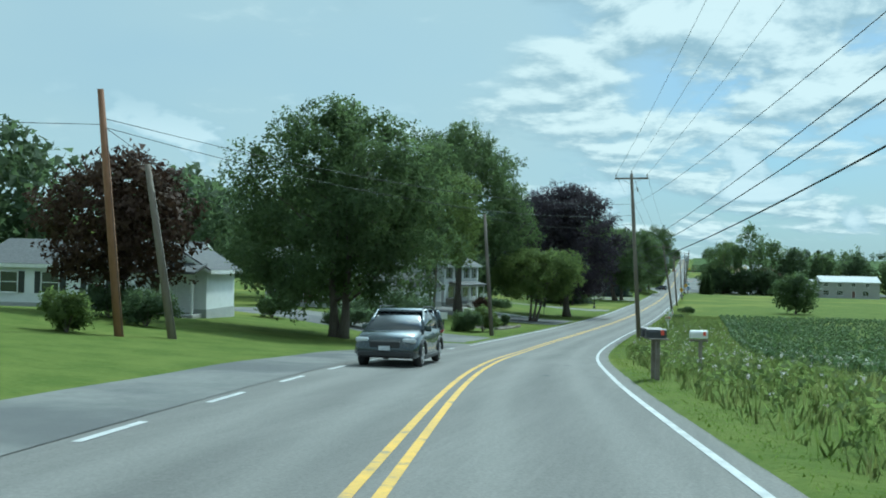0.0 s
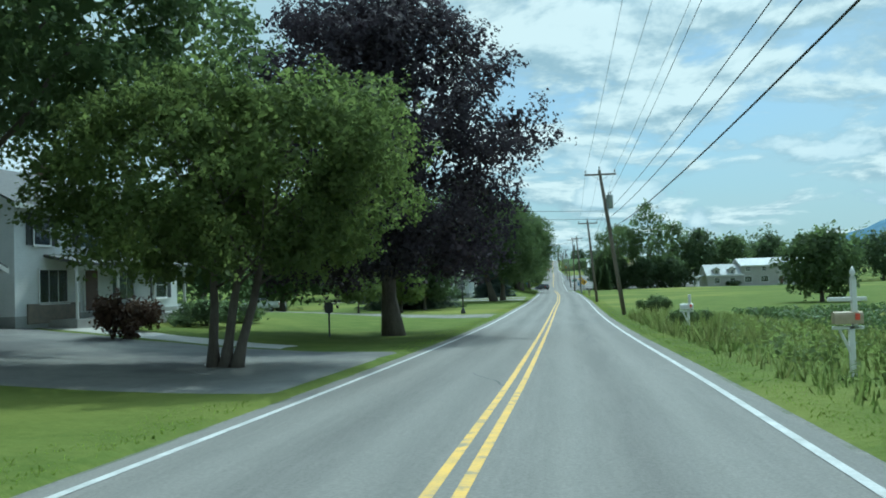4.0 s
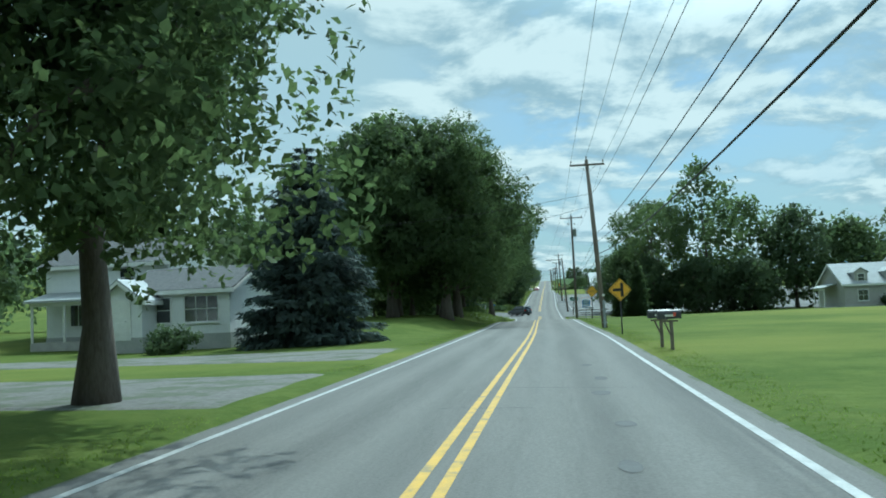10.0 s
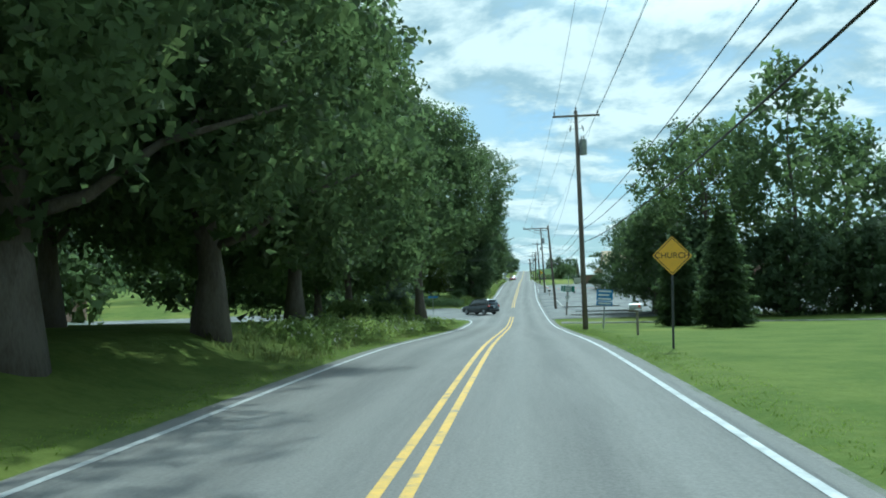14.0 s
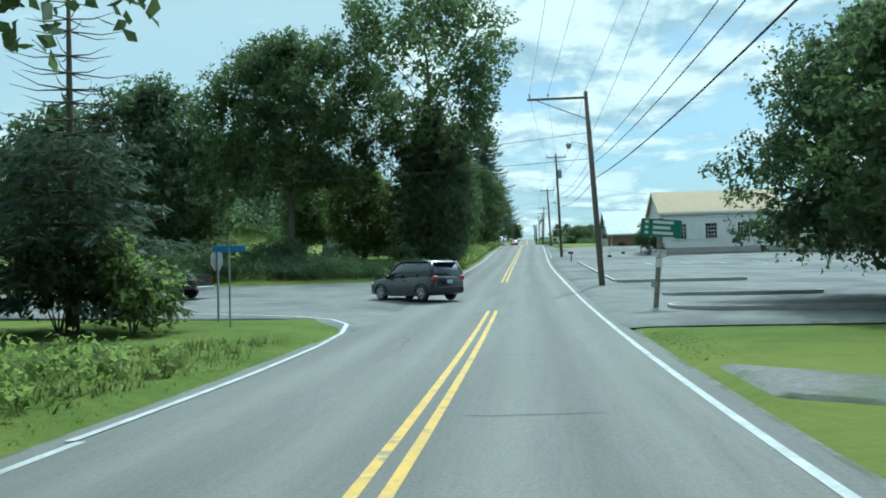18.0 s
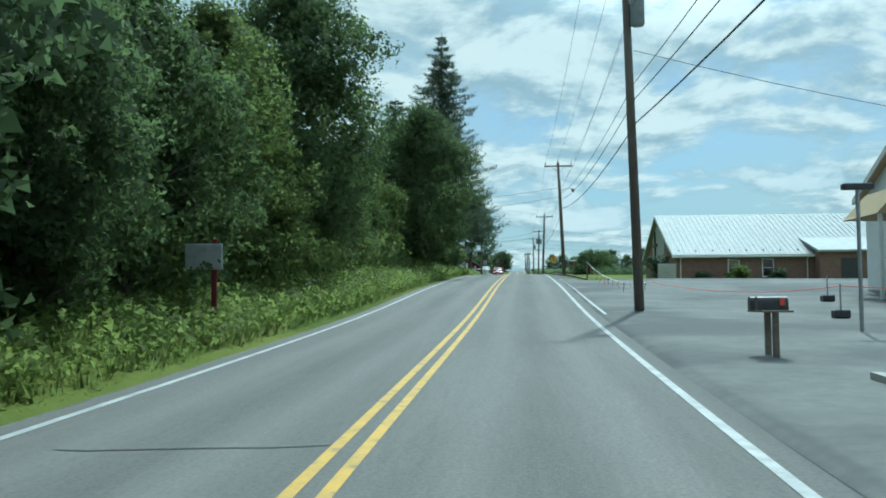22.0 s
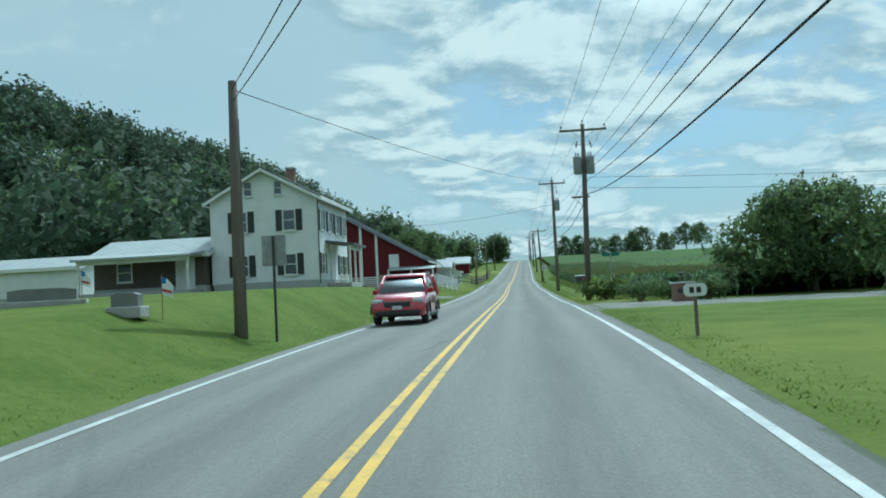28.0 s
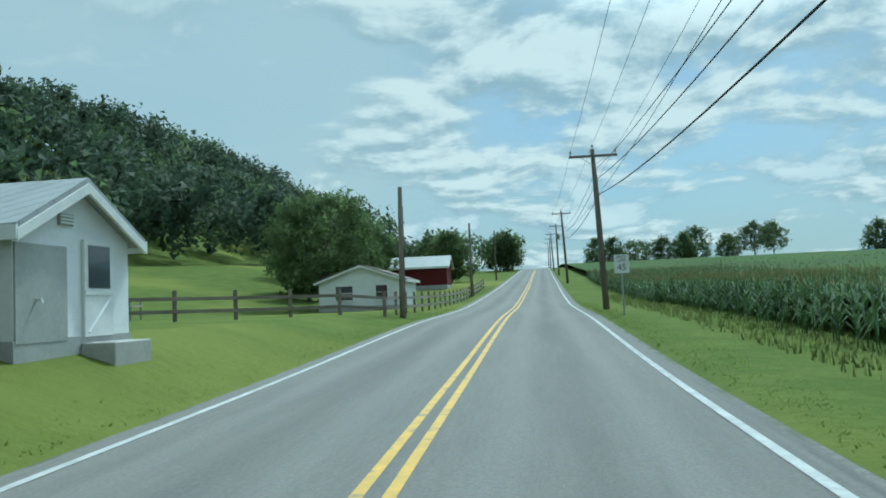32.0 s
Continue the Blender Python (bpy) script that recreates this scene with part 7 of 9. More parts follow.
suv(on_road(-2.5, 24.1), 180 + 7, "car_grey", "dark blue-green estate car with roof rails in the oncoming lane", high=1.64, pitch=2.5)
suv((-3.75, 335.3, gz(-3.75, 335) + 0.13), 48, "car_dark", "dark grey crossover car with roof rails turning into the side road", width=1.86, high=1.76)
suv(on_road(-2.65, 523.3), 180, "car_red", "bright red crossover car driving in the oncoming lane", high=1.66, rack=False)
pickup((-17.5, 338.0, gz(-17.5, 338.0) + 0.03), 86, "car_black", "black pickup truck waiting on the side road")
pickup((-22.0, 86.0, gz(-22.0, 86.0) + 0.0), -70, "car_white", "white pickup truck parked beside the house")
pickup((-36.5, 172, gz(-36.5, 172)), 80, "car_white", "white pickup truck parked on the far lawn")

# ---------------------------------------------------------------- signs, mailboxes, lamp post
M["sign_yellow"] = material("yellow_sign_sheet", (0.78, 0.42, 0.02), 0.45, second=(0.70, 0.38, 0.03), scale=5)
M["sign_black"] = material("black_sign_print", (0.015, 0.015, 0.015), 0.5)
M["sign_green"] = material("green_sign_sheet", (0.015, 0.17, 0.11), 0.45, second=(0.02, 0.15, 0.10), scale=4)
M["sign_blue"] = material("blue_sign_sheet", (0.02, 0.16, 0.42), 0.45, second=(0.03, 0.14, 0.38), scale=4)
M["sign_white"] = material("white_sign_sheet", (0.72, 0.73, 0.72), 0.45, second=(0.64, 0.65, 0.64), scale=4)
M["orange"] = material("orange_plastic", (0.75, 0.10, 0.05), 0.5, second=(0.65, 0.09, 0.05), scale=4)
M["fence_wood"] = material("grey_fence_wood", (0.16, 0.135, 0.11), 0.9, second=(0.24, 0.21, 0.18), scale=3, bump=0.4, fine=30, stretch=(0.3, 0.3, 1), per_object=0.2)
M["lamp_glass"] = material("milky_lamp_glass", (0.7, 0.7, 0.68), 0.3, second=(0.62, 0.62, 0.6), scale=5)


def letters(text, size, m, mat, parent, name="letter"):
    """Built-in font text as flat raised letters, facing -y, centred on m."""
    cu = bpy.data.curves.new(name, "FONT")
    cu.body, cu.size, cu.extrude = text, size, 0.003
    cu.align_x, cu.align_y = "CENTER", "CENTER"
    tmp = bpy.data.objects.new(name, cu)
    me = bpy.data.meshes.new_from_object(tmp)
    bpy.data.objects.remove(tmp)
    me.transform(m @ pose(0, 0, 0, 90))
    return link_mesh(name, me, mat, parent)


def rounded(w, h, r=0.05, n=4):
    out = []
    for cx, cz, a0 in ((w / 2 - r, h / 2 - r, 0), (-w / 2 + r, h / 2 - r, 90), (-w / 2 + r, -h / 2 + r, 180), (w / 2 - r, -h / 2 + r, 270)):
        for k in range(n + 1):
            a = radians(a0 + 90 * k / n)
            out.append((cx + math.cos(a) * r, cz + math.sin(a) * r))
    return out


def sign_root(name, at, label, turn=0.0, lean=0.0):
    r = new(name)
    r.matrix_world = pose(*at, 0, lean, turn)
    return tagged(r, label, "road sign")


def diamond_sign(at, z, side, label, draw, lean=0.0, wood=False):
    """A warning sign: post and a diamond plate whose centre is z over the ground."""
    r = sign_root("warning_sign", at, label, 0, lean)
    part("post", box((-0.032, -0.022, -0.3), (0.032, 0.022, z + side * 0.4), 0.005), "fence_wood" if wood else "dark_metal", r)
    bm = prism(rounded(side, side, 0.06), -0.055, -0.035, "y")
    bmesh.ops.transform(bm, matrix=pose(0, 0, z) @ Matrix.Rotation(radians(45), 4, "Y"), verts=bm.verts[:])
    p = part("plate", bm, "sign_yellow", r, "yellow diamond plate")
    o = side * 0.92
    for k in range(4):
        bm = box((-o / 2, -0.0585, o / 2 - 0.018), (o / 2, -0.0555, o / 2), 0, pose(0, 0, z) @ Matrix.Rotation(radians(45 + 90 * k), 4, "Y"))
        part("border", bm, "sign_black", p)
    draw(p, z)
    return r


def t_junction(p, z):
    part("symbol_bar", box((0.02, -0.06, z - 0.34), (0.16, -0.056, z + 0.34)), "sign_black", p)
    part("symbol_stem", box((-0.34, -0.06, z - 0.07), (0.02, -0.056, z + 0.07)), "sign_black", p)


def church_word(p, z):
    letters("CHURCH", 0.235, pose(0, -0.058, z), "sign_black", p)


def curve_mark(p, z):
    part("symbol", tube([(0.0, -0.058, z - 0.28), (0.02, -0.058, z), (-0.12, -0.058, z + 0.22)], 0.05, 5), "sign_black", p)
    part("symbol_head", prism([(-0.3, z + 0.16), (-0.02, z + 0.2), (-0.2, z + 0.38)], -0.062, -0.056, "y"), "sign_black", p)


diamond_sign(on(5.0, 219.3, 0), 2.15, 0.80, "yellow diamond junction warning sign beside the road", t_junction)
diamond_sign(on(5.75, 261.0, 0), 2.65, 0.80, "yellow diamond warning sign reading CHURCH beside the lawn", church_word, 1.5)
diamond_sign(on(6.3, 493.5, 0), 2.35, 0.85, "yellow diamond bend warning sign in the field edge", curve_mark)
r = sign_root("warning_sign", on(-4.75, 471.5), "grey back of a diamond warning sign on a thin post", 0, 0)
part("post", box((-0.03, -0.02, -0.3), (0.03, 0.02, 3.4), 0.005), "dark_metal", r)
bm = prism(rounded(0.76, 0.76, 0.05), 0.022, 0.034, "y")
bmesh.ops.transform(bm, matrix=pose(0, 0, 3.0) @ Matrix.Rotation(radians(45), 4, "Y"), verts=bm.verts[:])
part("plate", bm, "grey_metal", r, "bare grey metal plate")
rp = tagged(empty("rubble_heap", on(-6.7, 496.5)), "low heap of pale broken slabs on the farm lawn", "rubble heap")
rr = random.Random(12)
for i in range(26):
    t = i / 25
    x, y = -8.2 + 2.9 * t + rr.uniform(-0.3, 0.3), 500.0 - 8.0 * t + rr.uniform(-0.5, 0.5)
    w, d = rr.uniform(0.2, 0.45), rr.uniform(0.15, 0.32)
    part("slab", box((-w, -d, -0.06), (w, d, rr.uniform(0.1, 0.24)), 0.03, pose(x + 6.7, y - 496.5, gz(x, y) - gz(-6.7, 496.5), rr.uniform(-14, 14), rr.uniform(-14, 14), rr.uniform(0, 180))), "white_concrete", rp)
r = sign_root("marker_sign", on(5.05, 511.5), "small pale marker plate with plain bars on a low green post", 0, 0)
part("post", box((-0.035, -0.025, -0.3), (0.035, 0.025, 0.85), 0.006), "pole_wood", r)
p = part("plate", prism([(a, b + 0.92) for a, b in rounded(0.46, 0.26, 0.1)], -0.045, -0.03, "y"), "sign_white", r, "pale rounded plate")
for k in (-0.07, 0.07):
    part("text_bar", box((k - 0.045, -0.05, 0.86), (k + 0.045, -0.0455, 0.98)), "sign_black", p)
# blue roadside notices
r = sign_root("information_sign", on(6.35, 289.8), "two blue roadside notices on a leaning post with plain text bars", 6, 4)
part("post", box((-0.04, -0.03, -0.3), (0.04, 0.03, 2.6), 0.005), "grey_metal", r)
for z0, z1, n in ((1.72, 2.42, 3), (1.42, 1.68, 1)):
    p = part("plate", prism([(a, b + (z0 + z1) / 2) for a, b in rounded(1.0, z1 - z0, 0.04)], -0.055, -0.035, "y"), "sign_blue", r, "blue plate with white bars")
    for k in range(n):
        zz = z0 + (z1 - z0) * (k + 0.5) / n
        part("text_bar", box((-0.40, -0.06, zz - 0.05), (0.40 - 0.12 * (k % 2), -0.056, zz + 0.05)), "sign_white", p)
# green direction sign on a leaning wooden post
r = sign_root("direction_sign", on(5.85, 327.9), "green direction sign with plain white bars on a leaning wooden post", 4, 5)
part("post", box((-0.08, -0.08, -0.4), (0.08, 0.08, 3.2), 0.01), "fence_wood", r)
p = part("plate", prism([(a, b + 2.85) for a, b in rounded(1.42, 0.62, 0.04)], -0.13, -0.10, "y"), "sign_green", r, "green plate with white bars")
for k in range(3):
    part("text_bar", box((-0.30, -0.136, 2.62 + k * 0.19), (0.42 - 0.1 * (k % 2), -0.131, 2.72 + k * 0.19)), "sign_white", p)
    part("arrow_bar", box((-0.58, -0.136, 2.62 + k * 0.19), (-0.46, -0.131, 2.72 + k * 0.19)), "sign_white", p)
p = part("route_plate", prism([(a - 0.02, b + 1.95) for a, b in rounded(0.5, 0.26, 0.03)], -0.12, -0.10, "y"), "sign_white", r, "small white route plate")
letters("SR 3003", 0.12, pose(-0.02, -0.124, 2.0), "sign_black", p)
letters("50", 0.11, pose(-0.02, -0.124, 1.88), "sign_black", p)
part("lower_plate", box((-0.25, -0.12, 0.75), (-0.02, -0.09, 0.95), 0.01), "grey_metal", r)
part("box", box((-0.10, -0.16, 1.45), (0.10, -0.09, 1.78), 0.01), "white_paint", r)
# speed limit sign
r = sign_root("speed_limit_sign", on(4.75, 616.0), "white sign reading SPEED LIMIT 45 on a thin post", 0, 0)
part("post", box((-0.035, -0.03, -0.3), (0.035, 0.03, 2.5), 0.005), "grey_metal", r)
p = part("plate", prism([(a, b + 2.1) for a, b in rounded(0.61, 0.76, 0.04)], -0.05, -0.035, "y"), "sign_white", r, "white plate with black print")
letters("SPEED", 0.16, pose(0, -0.053, 2.37), "sign_black", p)
letters("LIMIT", 0.16, pose(0, -0.053, 2.22), "sign_black", p)
letters("45", 0.38, pose(0, -0.053, 1.95), "sign_black", p)
# back of a sign on the farm lawn, street sign, stop sign at the side road
r = sign_root("speed_limit_sign", on(-4.45, 514.4), "grey back of a road sign on a thin post", 0, 0)
part("post", box((-0.03, -0.03, -0.3), (0.03, 0.03, 2.6), 0.005), "dark_metal", r)
part("plate", prism([(a, b + 2.25) for a, b in rounded(0.61, 0.76, 0.04)], 0.035, 0.05, "y"), "grey_metal", r, "bare grey sign back")
r = sign_root("street_name_sign", on(6.3, 539.4), "thin green street name sign on a grey post", 0, 0)
part("post", tube([(0, 0, -0.3), (0, 0, 2.45)], 0.03, 8), "grey_metal", r)
part("plate", box((-0.45, -0.02, 2.3), (0.45, 0.02, 2.46), 0.005), "sign_green", r, "green plate")
r = sign_root("stop_sign", on(-9.3, 325.5), "stop sign turned to the side road with its grey back showing", 258, 0)
part("post", box((-0.035, -0.03, -0.3), (0.035, 0.03, 2.4), 0.005), "grey_metal", r)
part("plate", prism([(math.cos(radians(22.5 + 45 * k)) * 0.4, 2.1 + math.sin(radians(22.5 + 45 * k)) * 0.4) for k in range(8)], -0.05, -0.035, "y"), "tail_red", r, "red octagon plate")
part("back_plate", prism([(math.cos(radians(22.5 + 45 * k)) * 0.4, 2.1 + math.sin(radians(22.5 + 45 * k)) * 0.4) for k in range(8)], -0.034, -0.028, "y"), "grey_metal", r, "bare grey back")
r = sign_root("street_name_sign", on(-7.9, 322.8), "blue street name sign on a grey post at the side road", 20, 0)
part("post", tube([(0, 0, -0.3), (0, 0, 2.5)], 0.03, 8), "grey_metal", r)
part("plate", box((-0.5, -0.02, 2.35), (0.5, 0.02, 2.55), 0.005), "sign_blue", r)
r = sign_root("house_sign", on(-10.6, 61.5), "small white house board on a dark post", 20, 0)
part("post", box((-0.04, -0.04, -0.3), (0.04, 0.04, 1.3), 0.005), "dark_metal", r)
part("panel", box((-0.28, -0.06, 0.95), (0.28, -0.03, 1.45), 0.01), "white_paint", r)
r = sign_root("house_sign", on(-10.8, 108.3), "small dark board on a post at the driveway", 10, 0)
part("post", box((-0.04, -0.04, -0.3), (0.04, 0.04, 1.3), 0.005), "dark_metal", r)
part("panel", prism([(a, b + 1.35) for a, b in rounded(0.4, 0.5, 0.12)], -0.06, -0.04, "y"), "dark_metal", r)
r = sign_root("notice_board", on(-5.7, 389.5), "red framed notice board half hidden in the hedge", 10, 0)
part("post", box((-0.06, -0.06, -0.3), (0.06, 0.06, 2.2), 0.01), "barn_red", r)
part("panel", box((-0.65, -0.09, 1.5), (0.2, -0.05, 2.1), 0.02), "grey_metal", r)
# chain barrier posts, stop cones and blocks in the parking lot
for i, (x, y) in enumerate(((10.6, 396.1), (15.4, 391.0), (13.0, 404.0))):
    r = tagged(empty("barrier_post", on(x, y, 0.02)), "short post standing in a dark concrete block", "barrier post", "parking lot barriers")
    part("block", box((-0.22, -0.18, 0), (0.22, 0.18, 0.24), 0.03), "dark_metal", r)
    part("post", tube([(0, 0, 0.2), (0, 0, 1.0)], 0.025, 8), "grey_metal", r)
wire((5.9, 400.6, gz(5.9, 400.6) + 0.9), on(10.6, 396.1, 0.95), 0.25, 0.012, "orange", "rope_barrier", "sagging red rope strung across the lot", "rope barriers")
wire(on(10.6, 396.1, 0.95), on(28, 396.1, 0.95), 0.3, 0.012, "orange", "rope_barrier", "sagging red rope strung across the lot", "rope barriers")
r = tagged(empty("barrier_post", on(5.92, 428.75)), "thin grey barrier post at the lot edge", "barrier post", "parking lot barriers")
part("post", tube([(0, 0, -0.2), (0, 0, 1.25)], 0.05, 8), "fence_wood", r)
ra, rz = Vector((5.9, 400.6, gz(5.9, 400.6) + 0.9)), Vector((5.92, 428.75, gz(5.92, 428.75) + 1.2))
rope = tagged(wire(ra, rz, 0.48, 0.016, "sign_white", "rope_barrier", "pale rope with red streamers sagging along the lot", "rope barriers"), "pale rope with red streamers sagging along the lot", "rope barrier", "rope barriers")
rr = random.Random(31)
for i in range(13):
    t = (i + 0.6) / 13
    p = ra.lerp(rz, t) - Vector((0, 0, 0.48 * 4 * t * (1 - t)))
    l = rr.uniform(0.28, 0.55)
    part("streamer", tube([p, p + Vector((rr.uniform(-0.05, 0.05), 0.04, -l * 0.5)), p + Vector((rr.uniform(-0.08, 0.08), rr.uniform(-0.1, 0.1), -l))], [0.012, 0.014, 0.008], 5), "orange" if i % 3 else "dark_metal", rope)
r = tagged(empty("tall_lot_light", on(9.4, 391.5)), "tall thin lot light with a flat head", "light post")
part("post", tube([(0, 0, 0), (0, 0, 3.4)], 0.05, 8), "grey_metal", r)
part("head", box((-0.35, -0.12, 3.4), (0.35, 0.12, 3.55), 0.02), "dark_metal", r)


def mailbox(at, label, turn=0, colour="dark_metal", boxes=1, post="fence_wood", h=1.05, brace=False, size=(0.2, 0.52, 0.24)):
    """A mailbox on a wooden post; its door faces the road (-x)."""
    r = tagged(empty("mailbox", at, turn), label, "mailbox")
    part("post", box((-0.05, -0.05, -0.3), (0.05, 0.05, h), 0.01), post, r)
    if boxes > 1:
        part("post", box((-0.05, 0.42, -0.3), (0.05, 0.52, h), 0.01), post, r)
        part("shelf", box((-0.28, -0.25, h), (0.24, 0.75, h + 0.04), 0.008), post, r)
    else:
        part("arm", box((-0.34, -0.05, h - 0.06), (0.22, 0.05, h), 0.008), post, r)
    if brace:
        part("brace", tube([(0.0, 0.0, h * 0.4), (-0.22, 0, h - 0.05)], 0.03, 5), post, r)
    for i in range(boxes):
        y = i * 0.46
        wd, ln, ht = size
        prof = [(-wd / 2, h + 0.04), (wd / 2, h + 0.04)] + [(math.cos(a) * wd / 2, h + 0.04 + ht * 0.55 + math.sin(a) * ht * 0.45) for a in np.linspace(0, math.pi, 8)]
        bm = prism(prof, -ln / 2, ln / 2, "y")
        bmesh.ops.transform(bm, matrix=pose(-0.06, y, 0, 0, 0, 90), verts=bm.verts[:])
        b = part("box", bm, colour, r, "rounded mailbox body", False)
        part("flag", box((0.05, y - wd / 2 - 0.02, h + 0.12), (0.13, y - wd / 2 - 0.005, h + 0.24)), "orange", b)
    return r


mailbox(on(6.5, 22.6), "pair of dark mailboxes on a rough wooden stand", 16, "dark_metal", 2)
mailbox(on(7.6, 27.0), "pale worn mailbox on a leaning post", 16, "white_paint", 1)
mb = mailbox(on(5.2, 86.6), "tan mailbox on an ornate white post with a finial", 0, "hay_tan", 1, "white_paint", 0.95, True)
part("tall_post", box((0.02, -0.05, 0.9), (0.12, 0.05, 1.85), 0.01), "white_paint", mb)
part("finial", tube([(0.07, 0, 1.85), (0.07, 0, 1.9), (0.07, 0, 1.96), (0.07, 0, 2.08)], [0.07, 0.03, 0.06, 0.01], 8), "white_paint", mb, "", True)
part("crossbar", box((-0.4, -0.04, 1.42), (0.3, 0.04, 1.5), 0.01), "white_paint", mb)
mb = mailbox(on(5.1, 105.5), "white mailbox on an ornate white post", 0, "white_paint", 1, "white_paint", 0.95, True)
part("tall_post", box((0.02, -0.05, 0.9), (0.12, 0.05, 1.6), 0.01), "white_paint", mb)
for x, y, lab in ((5.38, 205.3, "long dark mailbox on a thick slanting wooden post"), (5.28, 207.0, "long dark mailbox on a braced wooden post")):
    mb = mailbox(on(x, y), lab, 4, "dark_metal", 1, "fence_wood", 0.95, True, (0.27, 0.74, 0.29))
    part("label_bar", box((-0.22, -0.146, 1.06), (0.1, -0.139, 1.13), 0.002), "sign_white", mb, "pale bars of lettering")
mailbox(on(6.3, 273.0), "grey mailbox on a plain wooden post by the lawn", 0, "grey_metal", 1)
mailbox(on(5.75, 385.8), "pair of dark mailboxes on a thick post beside the lot", 0, "dark_metal", 2, "fence_wood", 0.8)
mailbox(on(5.9, 443.5), "large dark mailbox on a post close to the pole", 0, "dark_metal", 1, "fence_wood", 0.9, size=(0.3, 0.6, 0.36))
mailbox(on(5.35, 548.2), "large dark mailbox on a thick dark post by the corn", 0, "dark_metal", 1, "fence_wood", 1.0, size=(0.32, 0.72, 0.38))
bp = tagged(empty("brick_pillar", on(8.3, 530.6)), "low brown brick drive pillar with a pale cap and small lamp", "pillar")
part("shaft", box((-0.4, -0.4, -0.2), (0.4, 0.4, 0.74), 0.015), "brick", bp)
part("cap", box((-0.47, -0.47, 0.74), (0.47, 0.47, 0.82), 0.02), "white_concrete", bp, "pale stone cap")
part("plaque", box((-0.26, -0.42, 0.36), (0.1, -0.402, 0.54), 0.005), "dark_metal", bp, "dark plain plate")
lm = part("lamp", tube([(0, 0, 0.82), (0, 0, 1.08), (0, 0, 1.1), (0, 0, 1.2), (0, 0, 1.26)], [0.025, 0.025, 0.07, 0.08, 0.02], 10), "dark_metal", bp, "small dark lantern")
bush(on(6.9, 533.2), 2.2, 0.8, "leaf_maple", 2200, 0.1, 391, "low leafy shrub beside the field drive")
bush(on(9.6, 531.6), 1.5, 0.9, "leaf_maple", 1800, 0.1, 392, "leafy shrub beside the brick pillar")

lp = tagged(empty("lamp_post", on(-8.35, 144.5, 0.08)), "dark green garden lamp post with a white globe lantern", "lamp post")
part("base", tube([(0, 0, -0.2), (0, 0, 0.1), (0, 0, 0.3), (0, 0, 0.4)], [0.2, 0.19, 0.12, 0.08], 12), "dark_metal", lp, "", True)
part("shaft", tube([(0, 0, 0.3), (0, 0, 2.9)], [0.07, 0.045], 10), "dark_metal", lp, "", True)
part("collar", tube([(0, 0, 2.9), (0, 0, 2.98), (0, 0, 3.05)], [0.05, 0.11, 0.13], 10), "dark_metal", lp)
part("lantern", tube([(0, 0, 3.05), (0, 0, 3.25), (0, 0, 3.40), (0, 0, 3.44)], [0.12, 0.19, 0.18, 0.1], 12), "lamp_glass", lp, "white glass lantern", True)
part("finial", tube([(0, 0, 3.44), (0, 0, 3.5), (0, 0, 3.6)], [0.1, 0.05, 0.01], 8), "lamp_glass", lp)
lp.scale = (1.07, 1.07, 1.08)
lp = tagged(empty("light_pole", on(24.5, 321.2)), "thin grey yard light pole in front of the trees", "light pole")
part("pole", tube([(0, 0, -0.2), (0, 0, 9.3)], [0.1, 0.06], 8), "pole_wood", lp)
part("lamp", box((-0.9, -0.1, 9.2), (0.1, 0.1, 9.32), 0.02), "grey_metal", lp)

# ---------------------------------------------------------------- kerbed islands of the parking lot
def drape(bm):
    """Lay a flat-built piece along the slope of the ground."""
    for v in bm.verts:
        v.co.z += gz(v.co.x, v.co.y)
    return bm



for pts in ([(6.3, 345.5), (13.5, 345.5), (13.5, 346.7), (6.3, 346.7)], [(7.2, 334.6), (14.0, 334.6), (14.0, 336.0), (7.2, 336.0)], [(6.3, 326.0), (15.0, 326.0), (15.0, 329.8), (6.3, 329.8)]):
    (x0, y0), (x1, _), (_, y1), _ = pts
    k = tagged(empty("kerb_island", on((x0 + x1) / 2, (y0 + y1) / 2, 0.02)), "low kerbed island of dark asphalt in the parking lot", "kerb")
    w2, d2 = (x1 - x0) / 2, (y1 - y0) / 2
    part("kerb", prism(rounded(w2 * 2, d2 * 2, d2 * 0.9, 8), -0.12, 0.14, "z"), "white_concrete", k)
    part("infill", prism(rounded(w2 * 2 - 0.34, d2 * 2 - 0.34, d2 * 0.9 - 0.17, 8), 0.1, 0.146, "z"), "lot_asphalt", k)
k = tagged(empty("kerb", (0, 0, 0)), "long pale concrete kerb along the parking lot edge", "kerb")
for i in range(18):
    y0 = 347 + i * 2.0
    if y0 < 382:
        part("kerb_stone", drape(box((6.2, y0, -0.1), (6.36, y0 + 1.985, 0.12))), "white_concrete", k)
lg = tagged(empty("kerb", (0, 0, 0)), "low wooden edging log along the hall lawn", "kerb")
for i in range(17):
    y0 = 429.3 + i * 1.8
    x0 = 5.85 - (y0 - 429.3) * 0.032 - (0.35 if y0 > 443 else 0)
    part("edging_beam", drape(box((x0 - 0.08, y0 + 0.03, -0.05), (x0 + 0.08, y0 + 1.78, 0.10))), "fence_wood", lg)
st = tagged(empty("parking_lines", (0, 0, 0)), "faded white bay lines on the parking lot", "road marking", kind="structure")
for i in range(7):
    x0, y0 = 12 + i * 3.2, 372.0
    v = np.array([[[x0, y0, 0], [x0 + 0.12, y0, 0], [x0 + 0.12, y0 + 5, 0], [x0, y0 + 5, 0]]], float)
    v[..., 2] = ground_z(v[..., 0], v[..., 1]) + 0.035
    quads("line", v, "white_line", st)

